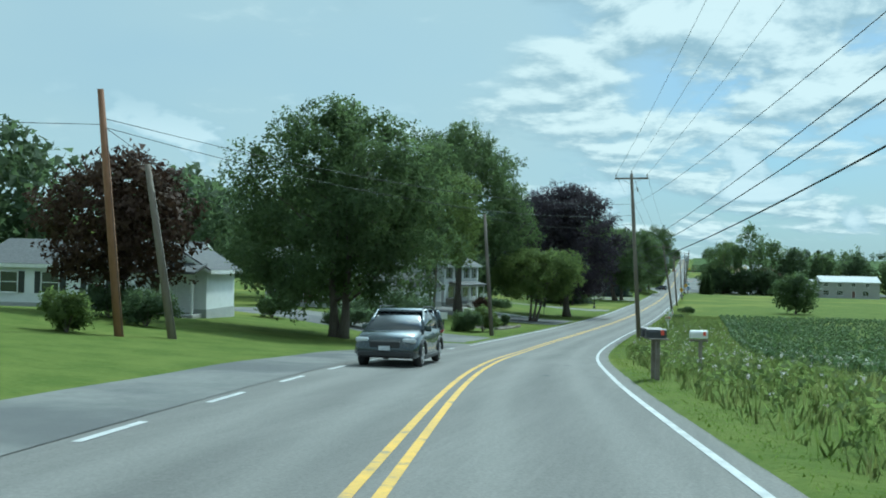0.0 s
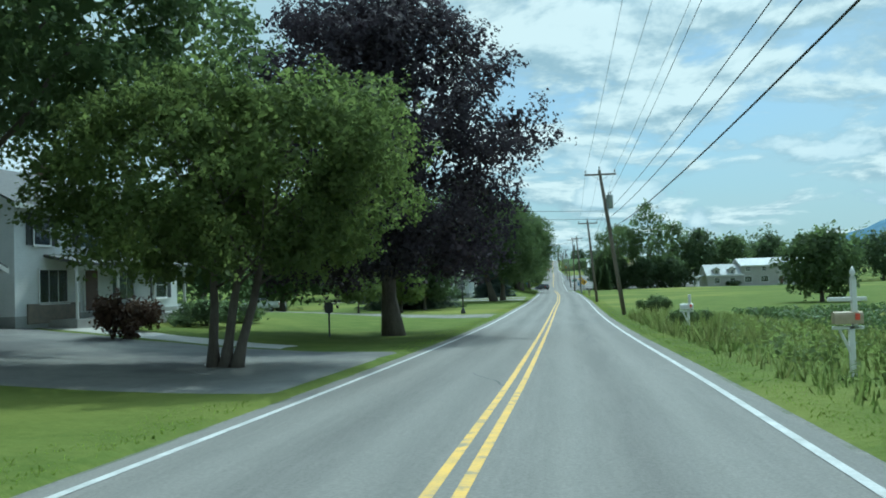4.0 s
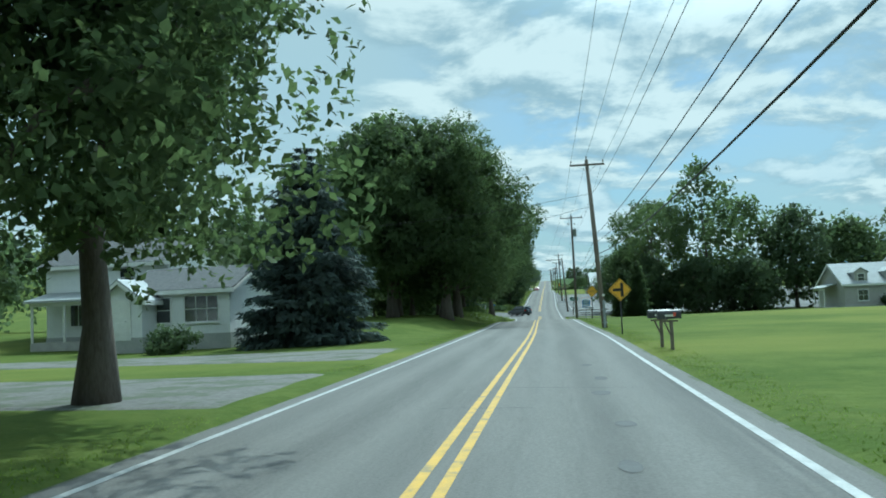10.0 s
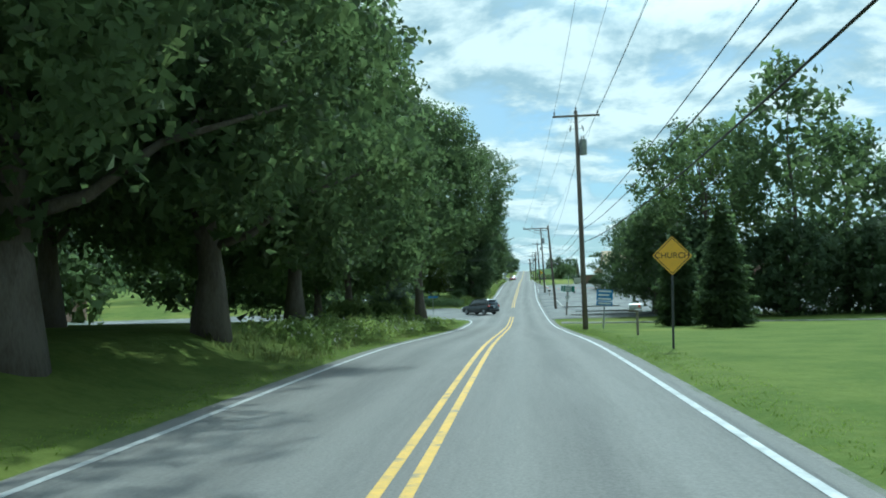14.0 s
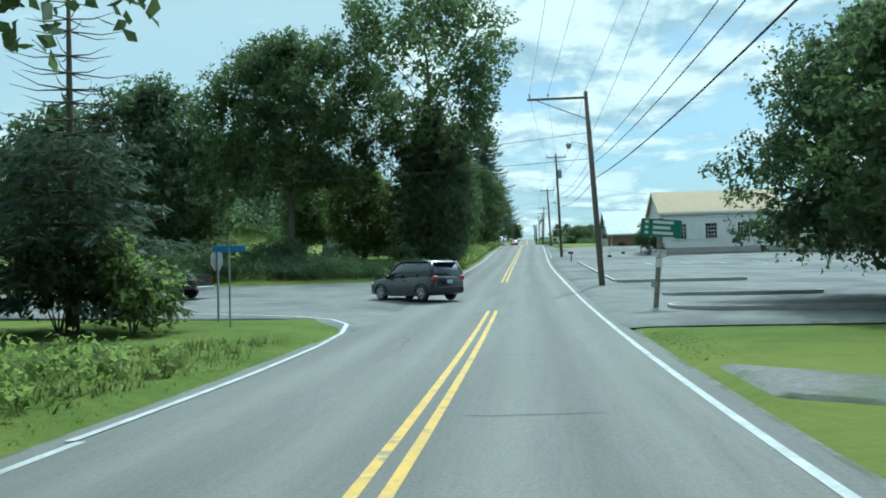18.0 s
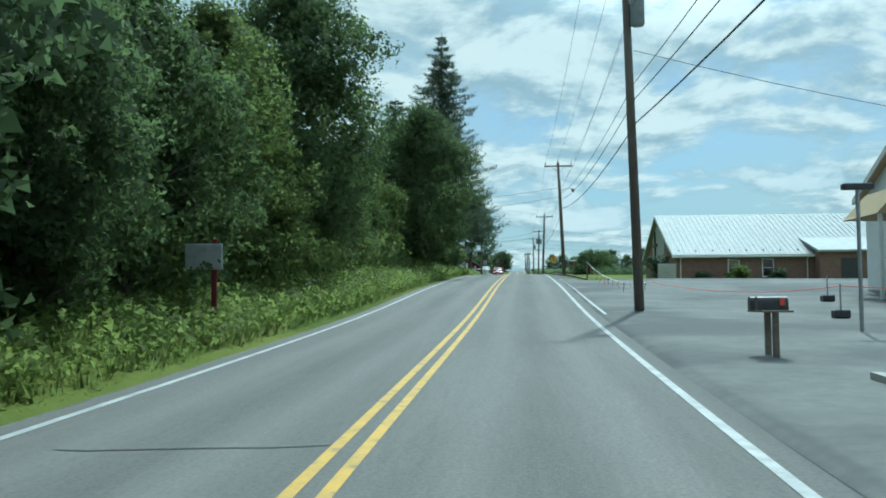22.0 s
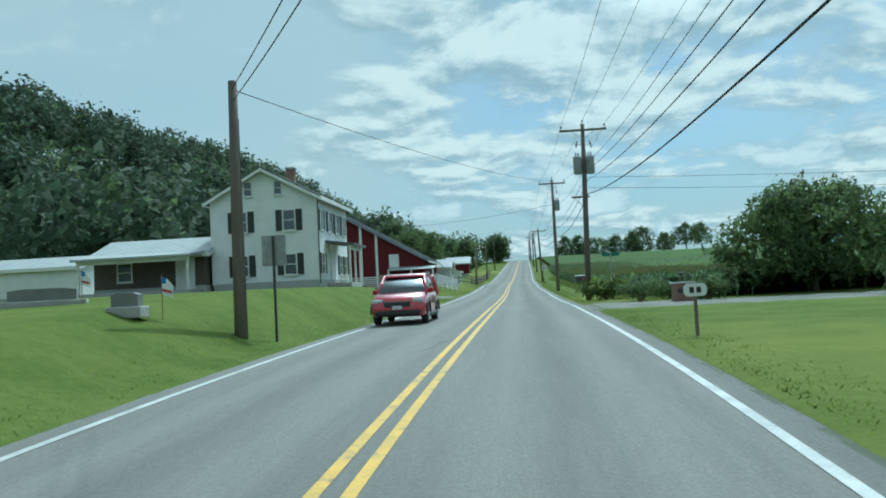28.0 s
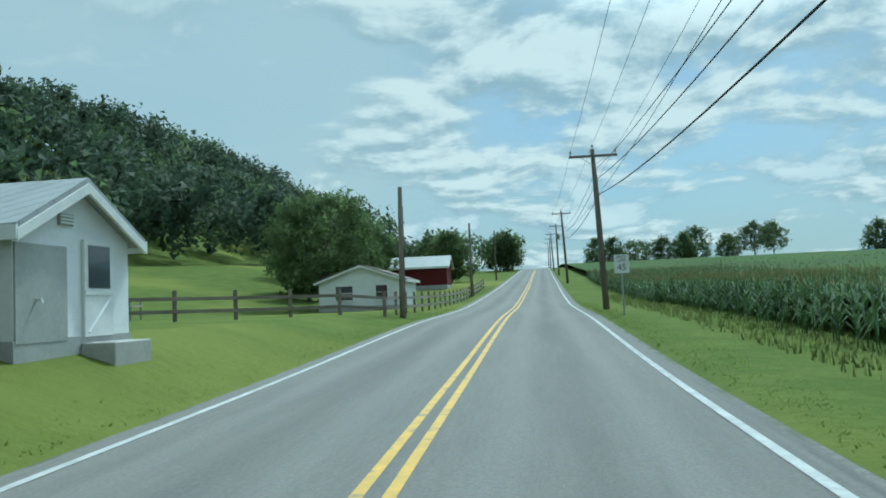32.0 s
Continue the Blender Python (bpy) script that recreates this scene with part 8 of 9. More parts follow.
# ---------------------------------------------------------------- farm fences, wagons, stones
wf = tagged(empty("board_fence", (0, 0, 0)), "white six-rail board fence round the barnyard", "fence")


def board_fence(root, a, b, step_=2.4, rails=4, mat="white_paint", h=1.35, post=0.11, gap=0.0):
    a, b = Vector(a), Vector(b)
    n = max(1, round((b - a).length / step_))
    ang = math.degrees(math.atan2(b.y - a.y, b.x - a.x))
    for i in range(n + 1):
        p = a.lerp(b, i / n)
        z = gz(p.x, p.y)
        part("post", box((-post / 2, -post / 2, -0.3), (post / 2, post / 2, h + 0.06), 0.01, pose(p.x, p.y, z, 0, 0, ang)), mat, root)
        if i < n:
            q = a.lerp(b, (i + 1) / n)
            zq = gz(q.x, q.y)
            l = (q - p).length
            tilt = -math.degrees(math.atan2(zq - z, l))
            for k in range(rails):
                zz = h * (0.12 + 0.86 * (k + 0.5) / rails)
                part("rail", box((-0.02, -0.045 - post / 2, zz - (0.07 if rails < 5 else 0.055)), (l + 0.02, -post / 2 - 0.002, zz + (0.07 if rails < 5 else 0.055)), 0, pose(p.x, p.y, z, 0, tilt, ang)), mat, root)


board_fence(wf, (-24.5, 574.2), (-6.5, 574.0), 2.5, 6)
board_fence(wf, (-6.5, 574.0), (-5.3, 582.8), 2.2, 6)
board_fence(wf, (-11.3, 556.5), (-17.0, 559.0), rails=3)
wd = tagged(empty("pasture_fence", (0, 0, 0)), "dark wooden two-rail pasture fence along the road", "fence")
board_fence(wd, (-6.0, 620.0), (-5.8, 690.0), 3.2, 2, "fence_wood", 1.15, 0.13)
board_fence(wd, (-16.0, 607.5), (-6.0, 620.0), 2.6, 2, "fence_wood", 1.15, 0.13)
wd2 = tagged(empty("pasture_fence", (0, 0, 0)), "thin dark post fence at the back of the pasture", "fence")
board_fence(wd2, (-16.0, 607.5), (-24.0, 632.0), 4.0, 2, "fence_wood", 1.15, 0.1)


def wagon(at, turn, label, long=3.4):
    r = tagged(empty("farm_wagon", at, turn), label, "wagon")
    part("bed", box((-long / 2, -0.75, 0.62), (long / 2, 0.75, 0.74), 0.02), "fence_wood", r, "weathered plank bed")
    for s in (-1, 1):
        for k in range(2):
            part("side_board", box((-long / 2, s * 0.75 - 0.03, 0.78 + k * 0.22), (long / 2, s * 0.75 + 0.03, 0.95 + k * 0.22), 0.01), "fence_wood", r)
        for x in (-long * 0.32, long * 0.32):
            w = part("wheel", tube([(x, s * 0.62 - 0.07, 0.34), (x, s * 0.62 + 0.07, 0.34)], 0.34, 16), "rubber", r)
            part("hub", tube([(x, s * 0.62 - 0.09, 0.34), (x, s * 0.62 + 0.09, 0.34)], 0.15, 10), "barn_red", w)
        for x in (-long / 2 + 0.1, 0, long / 2 - 0.1):
            part("stake", box((x - 0.04, s * 0.79 - 0.03, 0.6), (x + 0.04, s * 0.79 + 0.03, 1.25)), "fence_wood", r)
    part("drawbar", tube([(long / 2, 0, 0.5), (long / 2 + 1.2, 0, 0.35)], 0.05, 6), "dark_metal", r)
    for x in (-long * 0.32, long * 0.32):
        part("axle", box((x - 0.06, -0.6, 0.3), (x + 0.06, 0.6, 0.62)), "dark_metal", r)
    return r




def hay_mower(at, turn):
    """A parked mower conditioner: slatted reel above a dark pan on two wheels."""
    r = tagged(empty("hay_mower", at, turn), "rusty old hay mower with tan slatted reel by the fence", "farm machine")
    part("pan", prism([(-1.9, 0.62), (-1.55, 0.3), (1.2, 0.22), (2.0, 0.55), (2.05, 0.95), (1.75, 0.75), (0.9, 0.55), (-1.9, 0.72)], -0.55, 0.55, "y"), "dark_metal", r, "dark dented sheet-metal pan")
    for k in range(6):
        part("reel_slat", box((-1.8, -0.62 + 0.05 * k, 0.62 + 0.11 * k), (1.15, -0.58 + 0.05 * k, 0.69 + 0.11 * k), 0.01), "fence_wood", r, "worn tan slat")
    for x in (-1.85, -0.35, 1.15):
        part("reel_spider", box((x - 0.03, -0.66, 0.55), (x + 0.03, -0.30, 1.33), 0.01), "rust", r, "rusty brown bracket")
    part("top_cover", prism([(-1.9, 1.24), (1.15, 1.20), (1.15, 1.27), (-1.9, 1.33)], -0.35, 0.5, "y"), "fence_wood", r, "tan top cover")
    part("drive_case", box((1.2, -0.5, 0.6), (1.75, 0.3, 1.05), 0.06), "rust", r)
    for x in (-1.2, 1.75):
        w = part("wheel", tube([(x, -0.35, 0.27), (x, -0.12, 0.27)], 0.27, 16), "rubber", r)
        part("hub", tube([(x, -0.37, 0.27), (x, -0.10, 0.27)], 0.12, 10), "rust", w)
    part("stand", tube([(0.4, -0.5, -0.05), (0.4, -0.5, 0.5)], 0.03, 6), "dark_metal", r)
    part("hitch", tube([(1.9, -0.2, 0.8), (2.5, -0.4, 0.55), (2.6, -0.45, 0.35)], 0.04, 6), "rust", r)


M["rust"] = material("rusty_paint", (0.16, 0.07, 0.035), 0.8, second=(0.25, 0.13, 0.07), scale=8, bump=0.2)
hay_mower(on(-9.7, 571.8, 0.0), 2)
wagon(on(-15.2, 571.5, 0.0), 8, "old flat farm wagon loaded with boards", 3.0)
M["hay_wrap"] = material("grey_headstone", (0.16, 0.165, 0.16), 0.8, second=(0.22, 0.22, 0.21), scale=3, bump=0.3)
for i, (x, y, w, hh) in enumerate(((-6.5, 510.8, 0.58, 0.42), (-9.0, 507.8, 0.78, 0.54), (-11.1, 515.5, 1.7, 0.46))):
    r = tagged(empty("headstone", on(x, y), 10 * (i % 3)), "grey granite headstone on a low base in the farm lawn", "headstone", "headstones on the lawn")
    part("base", box((-w * 0.65, -0.22, -0.1), (w * 0.65, 0.22, 0.14), 0.02), "white_concrete", r)
    part("stone", prism([(-w / 2, 0.14), (w / 2, 0.14), (w / 2, hh * 0.9), (w * 0.3, hh), (-w * 0.3, hh), (-w / 2, hh * 0.9)], -0.12, 0.12, "y"), "hay_wrap", r)
for x, y in ((-9.9, 515.3), (-6.1, 511.6)):
    r = tagged(empty("flag", on(x, y)), "small striped flag on a thin stick by a headstone", "flag")
    part("stick", tube([(0, 0, -0.1), (0, 0, 0.9)], 0.012, 5), "fence_wood", r)
    part("cloth", prism([(0, 0.5), (0.22, 0.42), (0.26, 0.66), (0.12, 0.82), (0, 0.86)], -0.006, 0.006, "y"), "sign_white", r, "white cloth")
    part("stripe", prism([(0.0, 0.56), (0.22, 0.5), (0.23, 0.56), (0.0, 0.62)], -0.009, 0.009, "y"), "tail_red", r)
    part("canton", prism([(0, 0.72), (0.1, 0.72), (0.1, 0.83), (0, 0.86)], -0.009, 0.009, "y"), "sign_blue", r)

# shrubs and beds
for i, (x, y, w, hh, m, lab) in enumerate(((-13.2, 60.5, 4.4, 2.7, "leaf_dark", "large dark rounded shrub by the driveway"), (-9.6, 64.0, 2.6, 1.7, "leaf_maple", "rounded green shrub by the service pole"), (-8.6, 66.0, 2.8, 2.1, "leaf_light", "yellow-green shrub in the flower bed"),
                                           (-9.9, 74.5, 0.9, 1.0, "leaf_dark", "clipped dark cone shrub in the flower bed"), (-9.3, 77.0, 0.9, 1.1, "leaf_dark", "clipped dark cone shrub in the flower bed"), (-9.6, 71.8, 0.8, 0.9, "leaf_dark", "clipped dark cone shrub in the flower bed"),
                                           (-15.0, 54.0, 4.0, 1.2, "leaf_dark", "low dark hedge beside the driveway"), (-17.5, 63.0, 4.0, 1.6, "leaf_dark", "dark hedge in front of the house"), (-20.0, 52.0, 2.0, 1.2, "leaf_maple", "green shrub by the porch"),
                                           (-15.6, 32.0, 2.6, 1.5, "leaf_dark", "rounded shrub by the white house"), (-13.0, 24.0, 1.4, 1.4, "leaf_light", "grassy shrub at the pole foot"), (-19.0, 34.0, 3.0, 1.4, "leaf_dark", "foundation shrub by the white house"),
                                           (-18.5, 104.8, 1.8, 1.2, "leaf_red", "reddish shrub by the porch steps"), (-17.8, 110.5, 3.4, 1.1, "leaf_dark", "low foundation shrubs by the bay"), (-17.8, 115.0, 2.6, 1.0, "leaf_maple", "low foundation shrubs by the house"),
                                           (-17.0, 100.0, 1.4, 1.6, "leaf_red", "flowering red shrub by the house"), (15.6, 399.6, 3.7, 3.2, "leaf_dark", "large clipped dark shrub at the church corner"), (6.6, 131.0, 2.2, 1.2, "leaf_maple", "leafy weed clump in the field edge"),
                                           (-17.0, 217.0, 2.2, 1.2, "leaf_dark", "clipped shrub by the white house"), (-9.9, 320.4, 2.7, 2.9, "leaf_light", "tall flowering shrub at the side road corner"), (-12.5, 321.0, 3.6, 3.2, "leaf_dark", "leafy shrub at the side road corner"),
                                           (-13.5, 313.0, 4.0, 2.2, "leaf_maple", "leafy shrub below the roadside trees"), (-17.5, 319.5, 4.0, 2.4, "leaf_dark", "leafy shrub by the side road"), (-9.0, 297.0, 3.0, 1.0, "leaf_light", "low weedy bush on the bank"), (-8.4, 284.0, 2.6, 0.9, "leaf_light", "low flowering weeds on the bank"), (20.0, 451.0, 1.6, 0.7, "leaf_light", "low yellow-green shrub by the hall"),
                                           (26.0, 451.0, 1.4, 0.6, "leaf_maple", "low shrub by the hall"), (-6.9, 446.0, 4.0, 4.6, "leaf_maple", "leafy bush at the foot of the spruces"), (-7.0, 451.0, 4.2, 5.0, "leaf_light", "light green bush at the foot of the spruces"),
                                           (14.2, 450.2, 1.9, 2.6, "needles", "tall dark evergreen shrub at the hall gable"), (20.6, 446.9, 1.7, 1.5, "leaf_light", "yellow-green shrub along the hall wall"), (24.0, 447.4, 1.5, 1.1, "leaf_dark", "low dark shrub along the hall wall"), (17.6, 447.8, 1.2, 1.0, "leaf_dark", "low dark shrub along the hall wall"),
                                           (-6.4, 457.5, 3.4, 2.6, "leaf_maple", "leafy bush at the foot of the spruces"), (-5.9, 463.5, 2.4, 2.7, "leaf_light", "light green bush at the foot of the spruces"), (-9.4, 475.0, 4.4, 3.2, "leaf_maple", "leafy bush past the spruces"), (-7.4, 467.5, 3.4, 2.2, "leaf_maple", "leafy bush at the foot of the spruces"), (-16.5, 356.0, 5.0, 2.2, "leaf_dark", "dense dark thicket beyond the side road"), (-20.0, 349.5, 6.0, 2.6, "leaf_dark", "dense dark thicket beyond the side road"),
                                           (-26.5, 345.5, 5.0, 2.4, "leaf_dark", "dense dark thicket beyond the side road"), (-8.4, 363.0, 2.4, 1.3, "leaf_maple", "leafy thicket at the roadside"), (44.0, 287.0, 3.5, 1.3, "leaf_dark", "low dark shrubs beside the grey house"),
                                           (6.0, 540.0, 2.2, 1.0, "leaf_light", "leafy weed clump at the corn edge"), (5.6, 108.0, 1.6, 0.8, "leaf_maple", "weed clump under the mailbox"), (-8.5, 598.0, 1.2, 0.5, "leaf_maple", "weeds by the shed"))):
    near = x > -16 and y < 140 or "clipped dark shrub at the church" in lab
    bush(on(x, y), w, hh, m, int((2200 if near else 600) * (1 + w)), 0.1 if near else 0.17, 200 + i, lab)
bed = tagged(empty("flower_bed", (0, 0, 0)), "dark mulch bed ringed with pale edging stones", "flower bed")
apr = apron("mulch", [(-8.2, 71.0), (-8.0, 79.5), (-11.2, 79.0), (-11.2, 70.5)], "bark", "dark mulch ground of the flower bed", 0.03, "mulch", 8)
rb = random.Random(8)
for i in range(34):
    t = i / 34
    y = 70.5 + t * 9.2
    x = -8.1 + rb.uniform(-0.1, 0.1) - 1.2 * max(0, abs(t - 0.5) * 2 - 0.7)
    s = rb.uniform(0.1, 0.2)
    part("stone", box((-s, -s * 0.8, -0.05), (s, s * 0.8, s * 0.9), s * 0.35, pose(x, y, gz(x, y), 0, 0, rb.uniform(0, 90))), "stone", bed)
pl = tagged(empty("garden_bench", on(-33, 140)), "small pale garden bench far on the lawn", "bench")
part("seat", box((-0.8, -0.2, 0.4), (0.8, 0.2, 0.47), 0.01), "white_paint", pl)
part("back", box((-0.8, 0.2, 0.5), (0.8, 0.25, 0.95), 0.01), "white_paint", pl)
for x in (-0.7, 0.7):
    part("leg", box((x - 0.04, -0.18, -0.1), (x + 0.04, 0.22, 0.4)), "white_paint", pl)


# ---------------------------------------------------------------- grass, weeds, crops, woods, mountain
def blades(name, xs, ys, hs, mat, label, seed, width=0.02, lean=0.35, per=3, dz=0.0, category="grass"):
    """Many thin blades: per blade one bent quad."""
    rng = np.random.default_rng(seed)
    n = len(xs)
    x, y, h = np.repeat(xs, per), np.repeat(ys, per), np.repeat(hs, per) * rng.uniform(0.6, 1.25, n * per)
    x = x + rng.normal(size=len(x)) * 0.07
    y = y + rng.normal(size=len(y)) * 0.07
    z = ground_z(x, y) + dz
    a = rng.uniform(0, math.tau, len(x))
    w = width * rng.uniform(0.7, 1.6, len(x))
    dx, dy = np.cos(a), np.sin(a)
    l = rng.normal(size=(len(x), 2)) * lean * h[:, None]
    p0 = np.stack([x - dx * w, y - dy * w, z - 0.03], 1)
    p1 = np.stack([x + dx * w, y + dy * w, z - 0.03], 1)
    p2 = np.stack([x + l[:, 0] + dx * w * 0.4, y + l[:, 1] + dy * w * 0.4, z + h], 1)
    p3 = np.stack([x + l[:, 0] - dx * w * 0.4, y + l[:, 1] - dy * w * 0.4, z + h * 0.97], 1)
    tri = np.stack([p0, p1, (p2 + p3) / 2], 1)
    up = unit(rng.normal(size=(len(x), 3)) * 0.25 + (0, 0, 1))
    g = np.cross(tri[:, 1] - tri[:, 0], tri[:, 2] - tri[:, 0])
    flip = (g * (0.0, -1.0, 0.35)).sum(1) < 0
    tri[flip] = tri[flip][:, ::-1]
    o = quads(name, tri, mat, None, "", False, up)
    return tagged(o, label, category, kind="stuff")


def scatter(seed, n, u0, u1, y0, y1, power=1.0):
    rng = np.random.default_rng(seed)
    y = rng.uniform(y0, y1, n)
    u = u0 + (u1 - u0) * rng.uniform(0, 1, n) ** power
    return road_x(y) + u, y, rng


def keep_off(x, y, zones):
    ok = np.ones(len(x), bool)
    for x0, x1, y0, y1 in zones:
        ok &= ~((x > x0) & (x < x1) & (y > y0) & (y < y1))
    return ok


PAVED = [(-7.5, 8, -60, 48), (-60, -2, 48, 58), (-28, -2, 84, 98), (-40, -2, 133.5, 141.5), (-40, -2, 191, 200.5), (-40, -2, 203, 213.5), (-60, 4, 327, 347), (-6.5, 4, 319, 352), (3.5, 80, 319, 428), (3, 13, 302, 313), (3, 22, 525, 534), (-21, -3.5, 563.5, 570)]
# mown verges near the road, both sides
for side, seed in ((-1, 1), (1, 2)):
    x, y, rng = scatter(seed, 30000, side * 4.35, side * 5.4, -5, 640, 1.5)
    ok = keep_off(x, y, PAVED) if side < 0 else keep_off(x, y, PAVED[1:])
    blades("grass_verge", x[ok], y[ok], rng.uniform(0.015, 0.045, ok.sum()), "blades", "short mown grass along the road verge", 10 + seed, 0.014, 1.2, 2)
# tall weeds: right side by the bend, left bank, hedge foot
for k, (u0, u1, y0, y1, n, h0, h1, lab) in enumerate(((5.0, 12.0, -5, 128, 8000, 0.12, 0.42, "tall rough weeds and wild flowers on the right bank"), (-7.5, -4.8, 258, 318, 1900, 0.06, 0.26, "rough grass and weeds on the left bank"),
                                                     (-8.0, -4.45, 352, 470, 5200, 0.10, 0.42, "tall weeds at the foot of the hedgerow"), (5.2, 7.5, 98, 128, 700, 0.4, 0.9, "weed patch by the mailboxes"), (6.4, 8.2, 533, 650, 1800, 0.1, 0.28, "rough grass along the corn"))):
    x, y, rng = scatter(30 + k, n, u0, u1, y0, y1, 1.0)
    ok = keep_off(x, y, PAVED[1:])
    blades("weeds", x[ok], y[ok], rng.uniform(h0, h1, ok.sum()), "weeds", lab, 40 + k, 0.022, 0.35, 4, category="weeds")
M["petal"] = material("white_petals", (0.7, 0.68, 0.6), 0.7, second=(0.6, 0.5, 0.5), scale=3, space="World")
x, y, rng = scatter(77, 420, 5.2, 11.5, 0, 80)
c = np.stack([x, y, ground_z(x, y) + rng.uniform(0.35, 0.75, len(x))], 1)
tagged(quads("wild_flowers", leaf_quads(rng, c, np.full((len(c), 3), 0.06), 1600, 0.06), "petal"), "scattered pale wild flowers among the weeds", "flowers", kind="stuff")
x, y, rng = scatter(79, 150, -6.4, -4.7, 398, 470)
c = np.stack([x, y, ground_z(x, y) + rng.uniform(0.5, 0.9, len(x))], 1)
tagged(quads("wild_flowers", leaf_quads(rng, c, np.full((len(c), 3), 0.06), 700, 0.06), "petal"), "scattered white flower heads along the hedge foot", "flowers", kind="stuff")
x, y, rng = scatter(78, 260, -6.8, -5.0, 262, 304)
c = np.stack([x, y, ground_z(x, y) + rng.uniform(0.3, 0.6, len(x))], 1)
tagged(quads("wild_flowers", leaf_quads(rng, c, np.full((len(c), 3), 0.06), 1000, 0.06), "petal"), "scattered pale wild flowers on the bank", "flowers", kind="stuff")


def brush(name, u0, u1, y0, y1, n, high, mat, label, seed, leaves=9, size=0.11):
    """Low leafy growth along the foot of a hedge or bank."""
    rng = np.random.default_rng(seed)
    y = rng.uniform(y0, y1, n)
    x = road_x(y) + rng.uniform(u0, u1, n)
    h = high * rng.uniform(0.4, 1.0, n)
    c = np.stack([x, y, ground_z(x, y) + h * 0.5], 1)
    r = np.stack([h * 0.7, h * 0.7, h * 0.55], 1)
    q, nn = foliage(rng, c, r, n * leaves, size, c - (0, 0, 1), subs=1, tight=0.3)
    tagged(quads(name, q, mat, None, "", False, nn), label, "weeds", kind="stuff")


brush("roadside_brush", -7.4, -4.55, 352, 478, 7000, 0.72, "brush_leaf", "low bright green brush along the hedge foot", 51)
brush("roadside_brush", -15.0, -6.9, 348.6, 355.5, 900, 0.6, "leaf_maple", "dark leafy brush at the side road corner", 57, leaves=20)
brush("hedge_undergrowth", -10.5, -7.0, 388, 446, 900, 2.6, "leaf_light", "tall leafy undergrowth filling the hedgerow", 56, leaves=60, size=0.15)
brush("roadside_brush", -7.5, -5.0, 262, 312, 1400, 0.6, "brush_leaf", "low leafy weeds on the left bank", 52)
brush("roadside_brush", 5.4, 11.5, -5, 110, 1800, 0.5, "leaf_light", "leafy weeds among the tall grass of the bank", 53, 6)
brush("roadside_brush", -24, -10.5, 348.6, 357, 900, 1.2, "leaf_dark", "dark thicket along the far side of the side road", 55, 16, 0.15)
brush("roadside_brush", -8.5, -5.4, 440, 480, 600, 0.6, "leaf_light", "low leafy growth below the spruces", 54)


def bean_field():
    rng = np.random.default_rng(5)
    n = 26000
    y = rng.uniform(-20, 128, n)
    u = 12 + 62 * rng.uniform(0, 1, n) ** 1.5
    u = np.round(u / 0.76) * 0.76 + rng.normal(size=n) * 0.10
    x = road_x(y) + u
    c = np.stack([x, y, ground_z(x, y) + 0.3], 1)
    q = leaf_quads(rng, c, np.tile((0.22, 0.22, 0.26), (n, 1)), 110000, 0.19)
    tagged(quads("bean_crop", q, "crop"), "low dark green bean crop in rows", "crop", kind="stuff")


def corn_field(name, u0, u1, y0, y1, n, high, seed, power=1.6):
    """Corn plants: a stalk and arching leaves each, joined into one mesh."""
    rng = np.random.default_rng(seed)
    y = rng.uniform(y0, y1, n)
    u = u0 + (u1 - u0) * rng.uniform(0, 1, n) ** power
    u = u0 + np.round((u - u0) / 0.76) * 0.76 + rng.normal(size=n) * 0.05
    x = road_x(y) + u
    ok = np.hypot(x - 15.8, y - 537) > 4.0
    x, y, u, n = x[ok], y[ok], u[ok], int(ok.sum())
    z = ground_z(x, y)
    h = high * rng.uniform(0.85, 1.12, n)
    out = []
    w = 0.016
    p = np.stack([x, y, z], 1)
    up = np.stack([rng.normal(size=n) * 0.05, rng.normal(size=n) * 0.05, h], 1)
    e = np.array([w, 0, 0])
    out.append(np.stack([p - e, p + e, p + up + e * 0.5, p + up - e * 0.5], 1))
    for k in range(6):
        a = rng.uniform(0, math.tau, n)
        d = np.stack([np.cos(a), np.sin(a), np.zeros(n)], 1)
        s = np.stack([-np.sin(a), np.cos(a), np.zeros(n)], 1) * 0.038
        f = (0.25 + 0.105 * k) * h
        b = p + up * (f / h)[:, None]
        ln = (0.55 - 0.035 * k) * rng.uniform(0.8, 1.2, n)
        m = b + d * (ln * 0.5)[:, None] + np.array([0, 0, 1.0]) * (0.22 * ln / 0.5)[:, None]
        t = b + d * ln[:, None] - np.array([0, 0, 1.0]) * (0.10 * rng.uniform(0.2, 1.6, n))[:, None]
        out.append(np.stack([b - s * 0.5, b + s * 0.5, m + s, m - s], 1))
        out.append(np.stack([m - s, m + s, t + s * 0.15, t - s * 0.15], 1))
    tagged(quads(name, np.concatenate(out), "corn"), "tall green corn crop with arching leaves", "crop", kind="stuff")
    ts = []
    for k in range(2):
        d = np.stack([rng.normal(size=n) * 0.07, rng.normal(size=n) * 0.07, np.full(n, 0.2)], 1)
        b = p + up
        ts.append(np.stack([b - e * 0.4, b + e * 0.4, b + d + e * 0.3, b + d - e * 0.3], 1))
    tagged(quads("corn_tassels", np.concatenate(ts), "tassel"), "pale tassels above the corn", "crop", kind="stuff")


bean_field()
corn_field("corn_crop", 8.2, 26, 534, 700, 7500, 1.35, 3, 1.4)
corn_field("corn_crop", 26, 110, 545, 760, 2200, 1.35, 4, 1.2)
corn_field("corn_crop", 14, 60, 498, 527, 1200, 1.25, 6, 1.2)
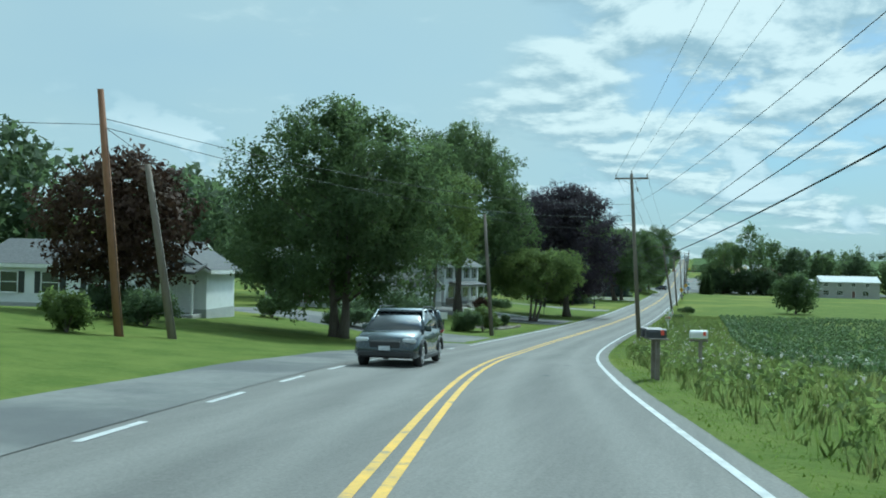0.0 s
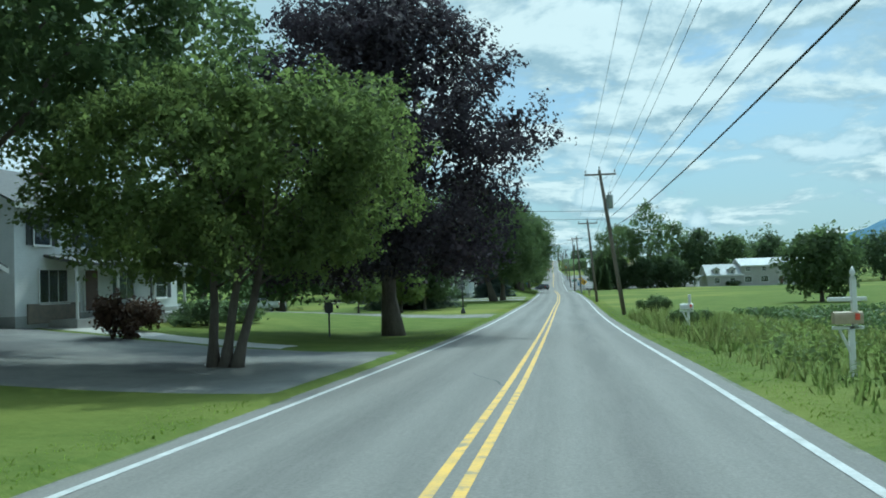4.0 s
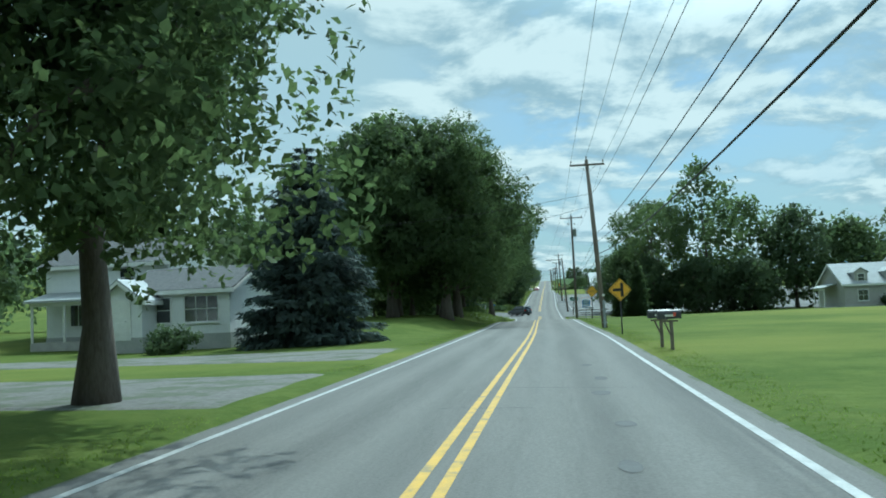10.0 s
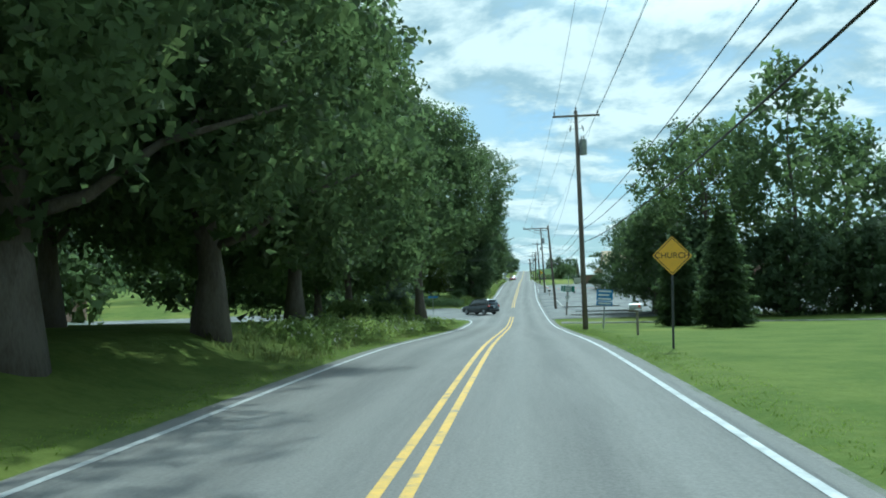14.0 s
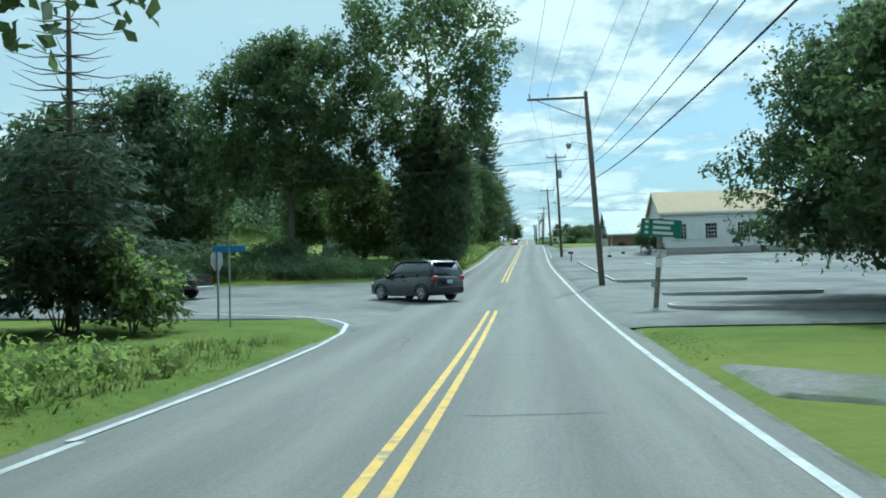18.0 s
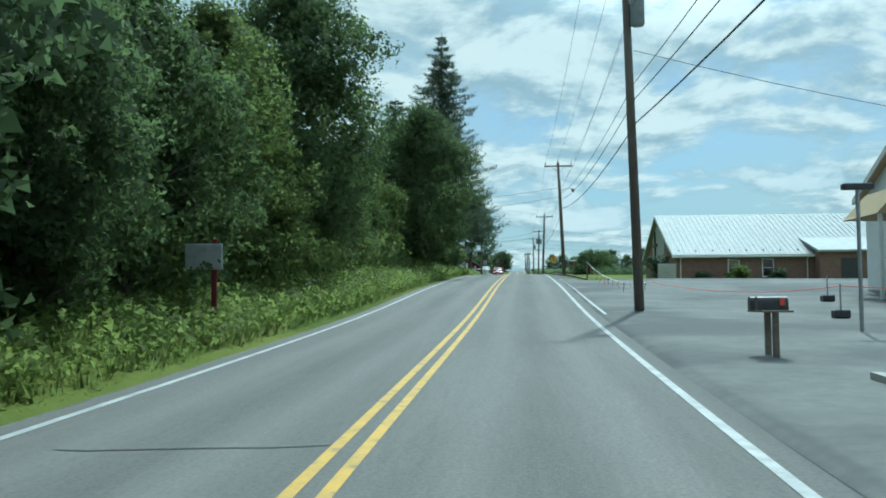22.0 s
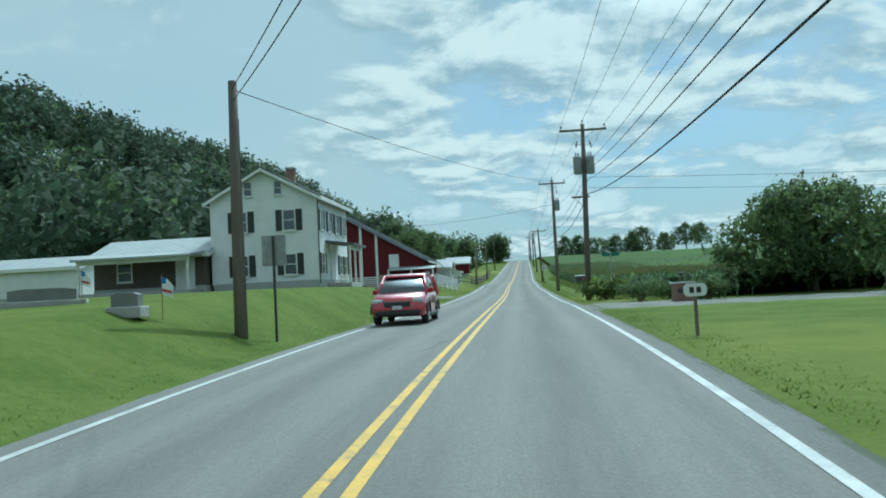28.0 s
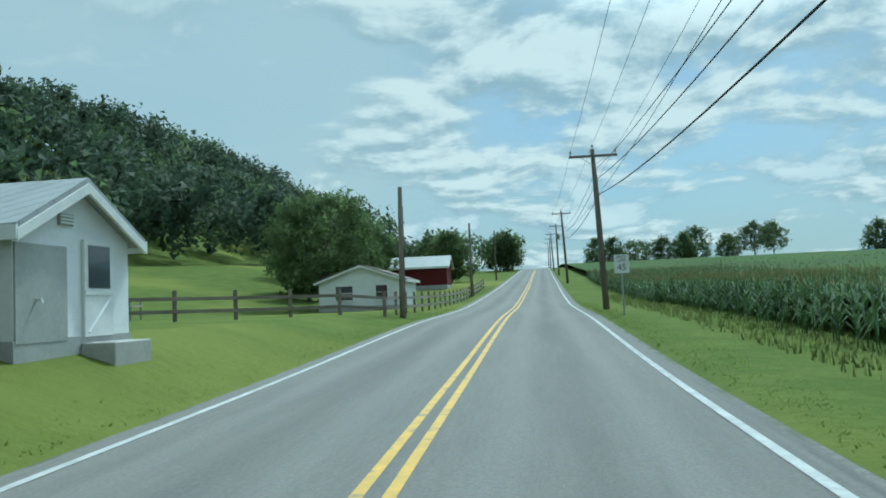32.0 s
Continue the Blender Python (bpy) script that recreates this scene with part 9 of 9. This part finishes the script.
# far sheet of crop over the rest of the field
u, y = np.meshgrid(np.linspace(8.8, 240, 60), np.arange(536, 930, 6.0))
zc = ground_z(u, y) + 1.0 + 0.10 * np.sin(u * 3.1) * np.sin(y * 1.7)
M["corn_top"] = material("corn_canopy", (0.046, 0.076, 0.028), 0.85, second=(0.074, 0.105, 0.038), scale=1.2, bump=1.0, fine=6, spec=0.03, space="World", third=(0.07, 0.115, 0.03), third_scale=0.05)
tagged(grid_mesh("corn_canopy", u, y, zc, "corn_top"), "closed green canopy of the corn field rising to the horizon", "crop", kind="stuff")


def wooded_ridge():
    """Broadleaf woods on the left slope as thousands of leafy clumps."""
    rng = np.random.default_rng(21)
    cs, rs = [], []
    tries = 0
    while len(cs) < 2600 and tries < 19000:
        tries += 1
        y = rng.uniform(505, 1010)
        u = -(48 + 95 * rng.uniform(0, 1) ** 0.8) - 10 * math.sin(y * 0.03)
        if y < 570 and u > -80:
            continue
        x = u
        h = rng.uniform(9, 15)
        z = gz(x, y)
        w = rng.uniform(3.0, 5.2)
        cs.append((x, y, z + h - w * 0.8))
        rs.append((w, w, w * rng.uniform(0.8, 1.15)))
        cs.append((x + rng.normal() * 2, y + rng.normal() * 2, z + h * 0.5))
        rs.append((w * 0.9, w * 0.9, h * 0.35))
    for m, k in (("leaf_ridge", 0), ("leaf_ridge", 1), ("leaf_dark", 2)):
        sel = [i for i in range(len(cs)) if (i // 2) % 5 in ((0, 1), (2, 3), (4,))[k]]
        c = np.array([cs[i] for i in sel])
        q, nn = foliage(rng, c, [rs[i] for i in sel], int(len(sel) * 75), 1.15, c - (0.5, -0.4, 1.0), subs=3, tight=0.7)
        tagged(quads("wooded_ridge", q, m, None, "", False, nn), "dense green broadleaf woods on the hillside", "woods", kind="stuff")


wooded_ridge()


def backdrop_woods(name, pts, count, size, h, mat, label, seed):
    """A far belt of trees between two points."""
    rng = np.random.default_rng(seed)
    (x0, y0), (x1, y1) = pts
    n = count
    t = rng.uniform(0, 1, n)
    x = x0 + (x1 - x0) * t + rng.normal(size=n) * 8
    y = y0 + (y1 - y0) * t + rng.normal(size=n) * 8
    z = ground_z(x, y)
    hh = h * rng.uniform(0.6, 1.15, n)
    c = np.stack([x, y, z + hh * 0.55], 1)
    r = np.stack([hh * 0.38, hh * 0.38, hh * 0.5], 1)
    q, nn = foliage(rng, c, r, n * 150, size * 0.85, c - (0.0, -0.4, 1.0), subs=4, tight=0.6)
    tagged(quads(name, q, mat, None, "", False, nn), label, "woods", kind="stuff")


backdrop_woods("far_woods", [(-60, 40), (-62, 300)], 110, 1.0, 13, "leaf_dark", "belt of dark trees behind the houses", 31)
backdrop_woods("far_woods", [(-75, 300), (-55, 520)], 60, 1.0, 13, "leaf_dark", "belt of dark trees behind the fields", 32)
backdrop_woods("far_woods", [(190, 330), (420, 560)], 80, 1.5, 14, "leaf_dark", "far belt of woods beyond the fields", 33)
backdrop_woods("far_woods", [(70, 345), (180, 330)], 50, 1.0, 13, "leaf_maple", "belt of woods beyond the grey house", 34)
backdrop_woods("far_woods", [(-160, 870), (-10, 900)], 40, 1.2, 10, "leaf_dark", "far belt of woods at the crest", 35)
backdrop_woods("far_woods", [(120, 900), (420, 880)], 30, 1.4, 9, "leaf_dark", "far broken belt of trees on the rise", 36)


def mountain():
    """The far blue ridge on the right."""
    # blue of the distant air is mixed into the forest's base colour
    M["far_ridge"] = material("far_forest_haze_in_colour", (0.10, 0.17, 0.24), 1.0, second=(0.13, 0.20, 0.27), scale=0.002, space="World", spec=0.0, third=(0.09, 0.155, 0.22), third_scale=0.006)
    a = np.radians(np.linspace(4, 75, 90))
    deg = np.degrees(a)
    crest = 230 * step(deg, 9, 24) + 70 * step(deg, 20, 45) + 14 * np.sin(deg * 0.9) + 7 * np.sin(deg * 2.3 + 1)
    rows = []
    for k, (r, f) in enumerate(((3300, -0.15), (3700, 0.45), (4100, 0.85), (4400, 1.0), (4600, 0.6))):
        rows.append(np.stack([r * np.sin(a), 400 + r * np.cos(a), crest * f], 1))
    v = np.array(rows)
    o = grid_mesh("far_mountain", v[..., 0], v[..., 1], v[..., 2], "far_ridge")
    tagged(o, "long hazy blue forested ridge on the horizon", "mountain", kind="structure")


mountain()
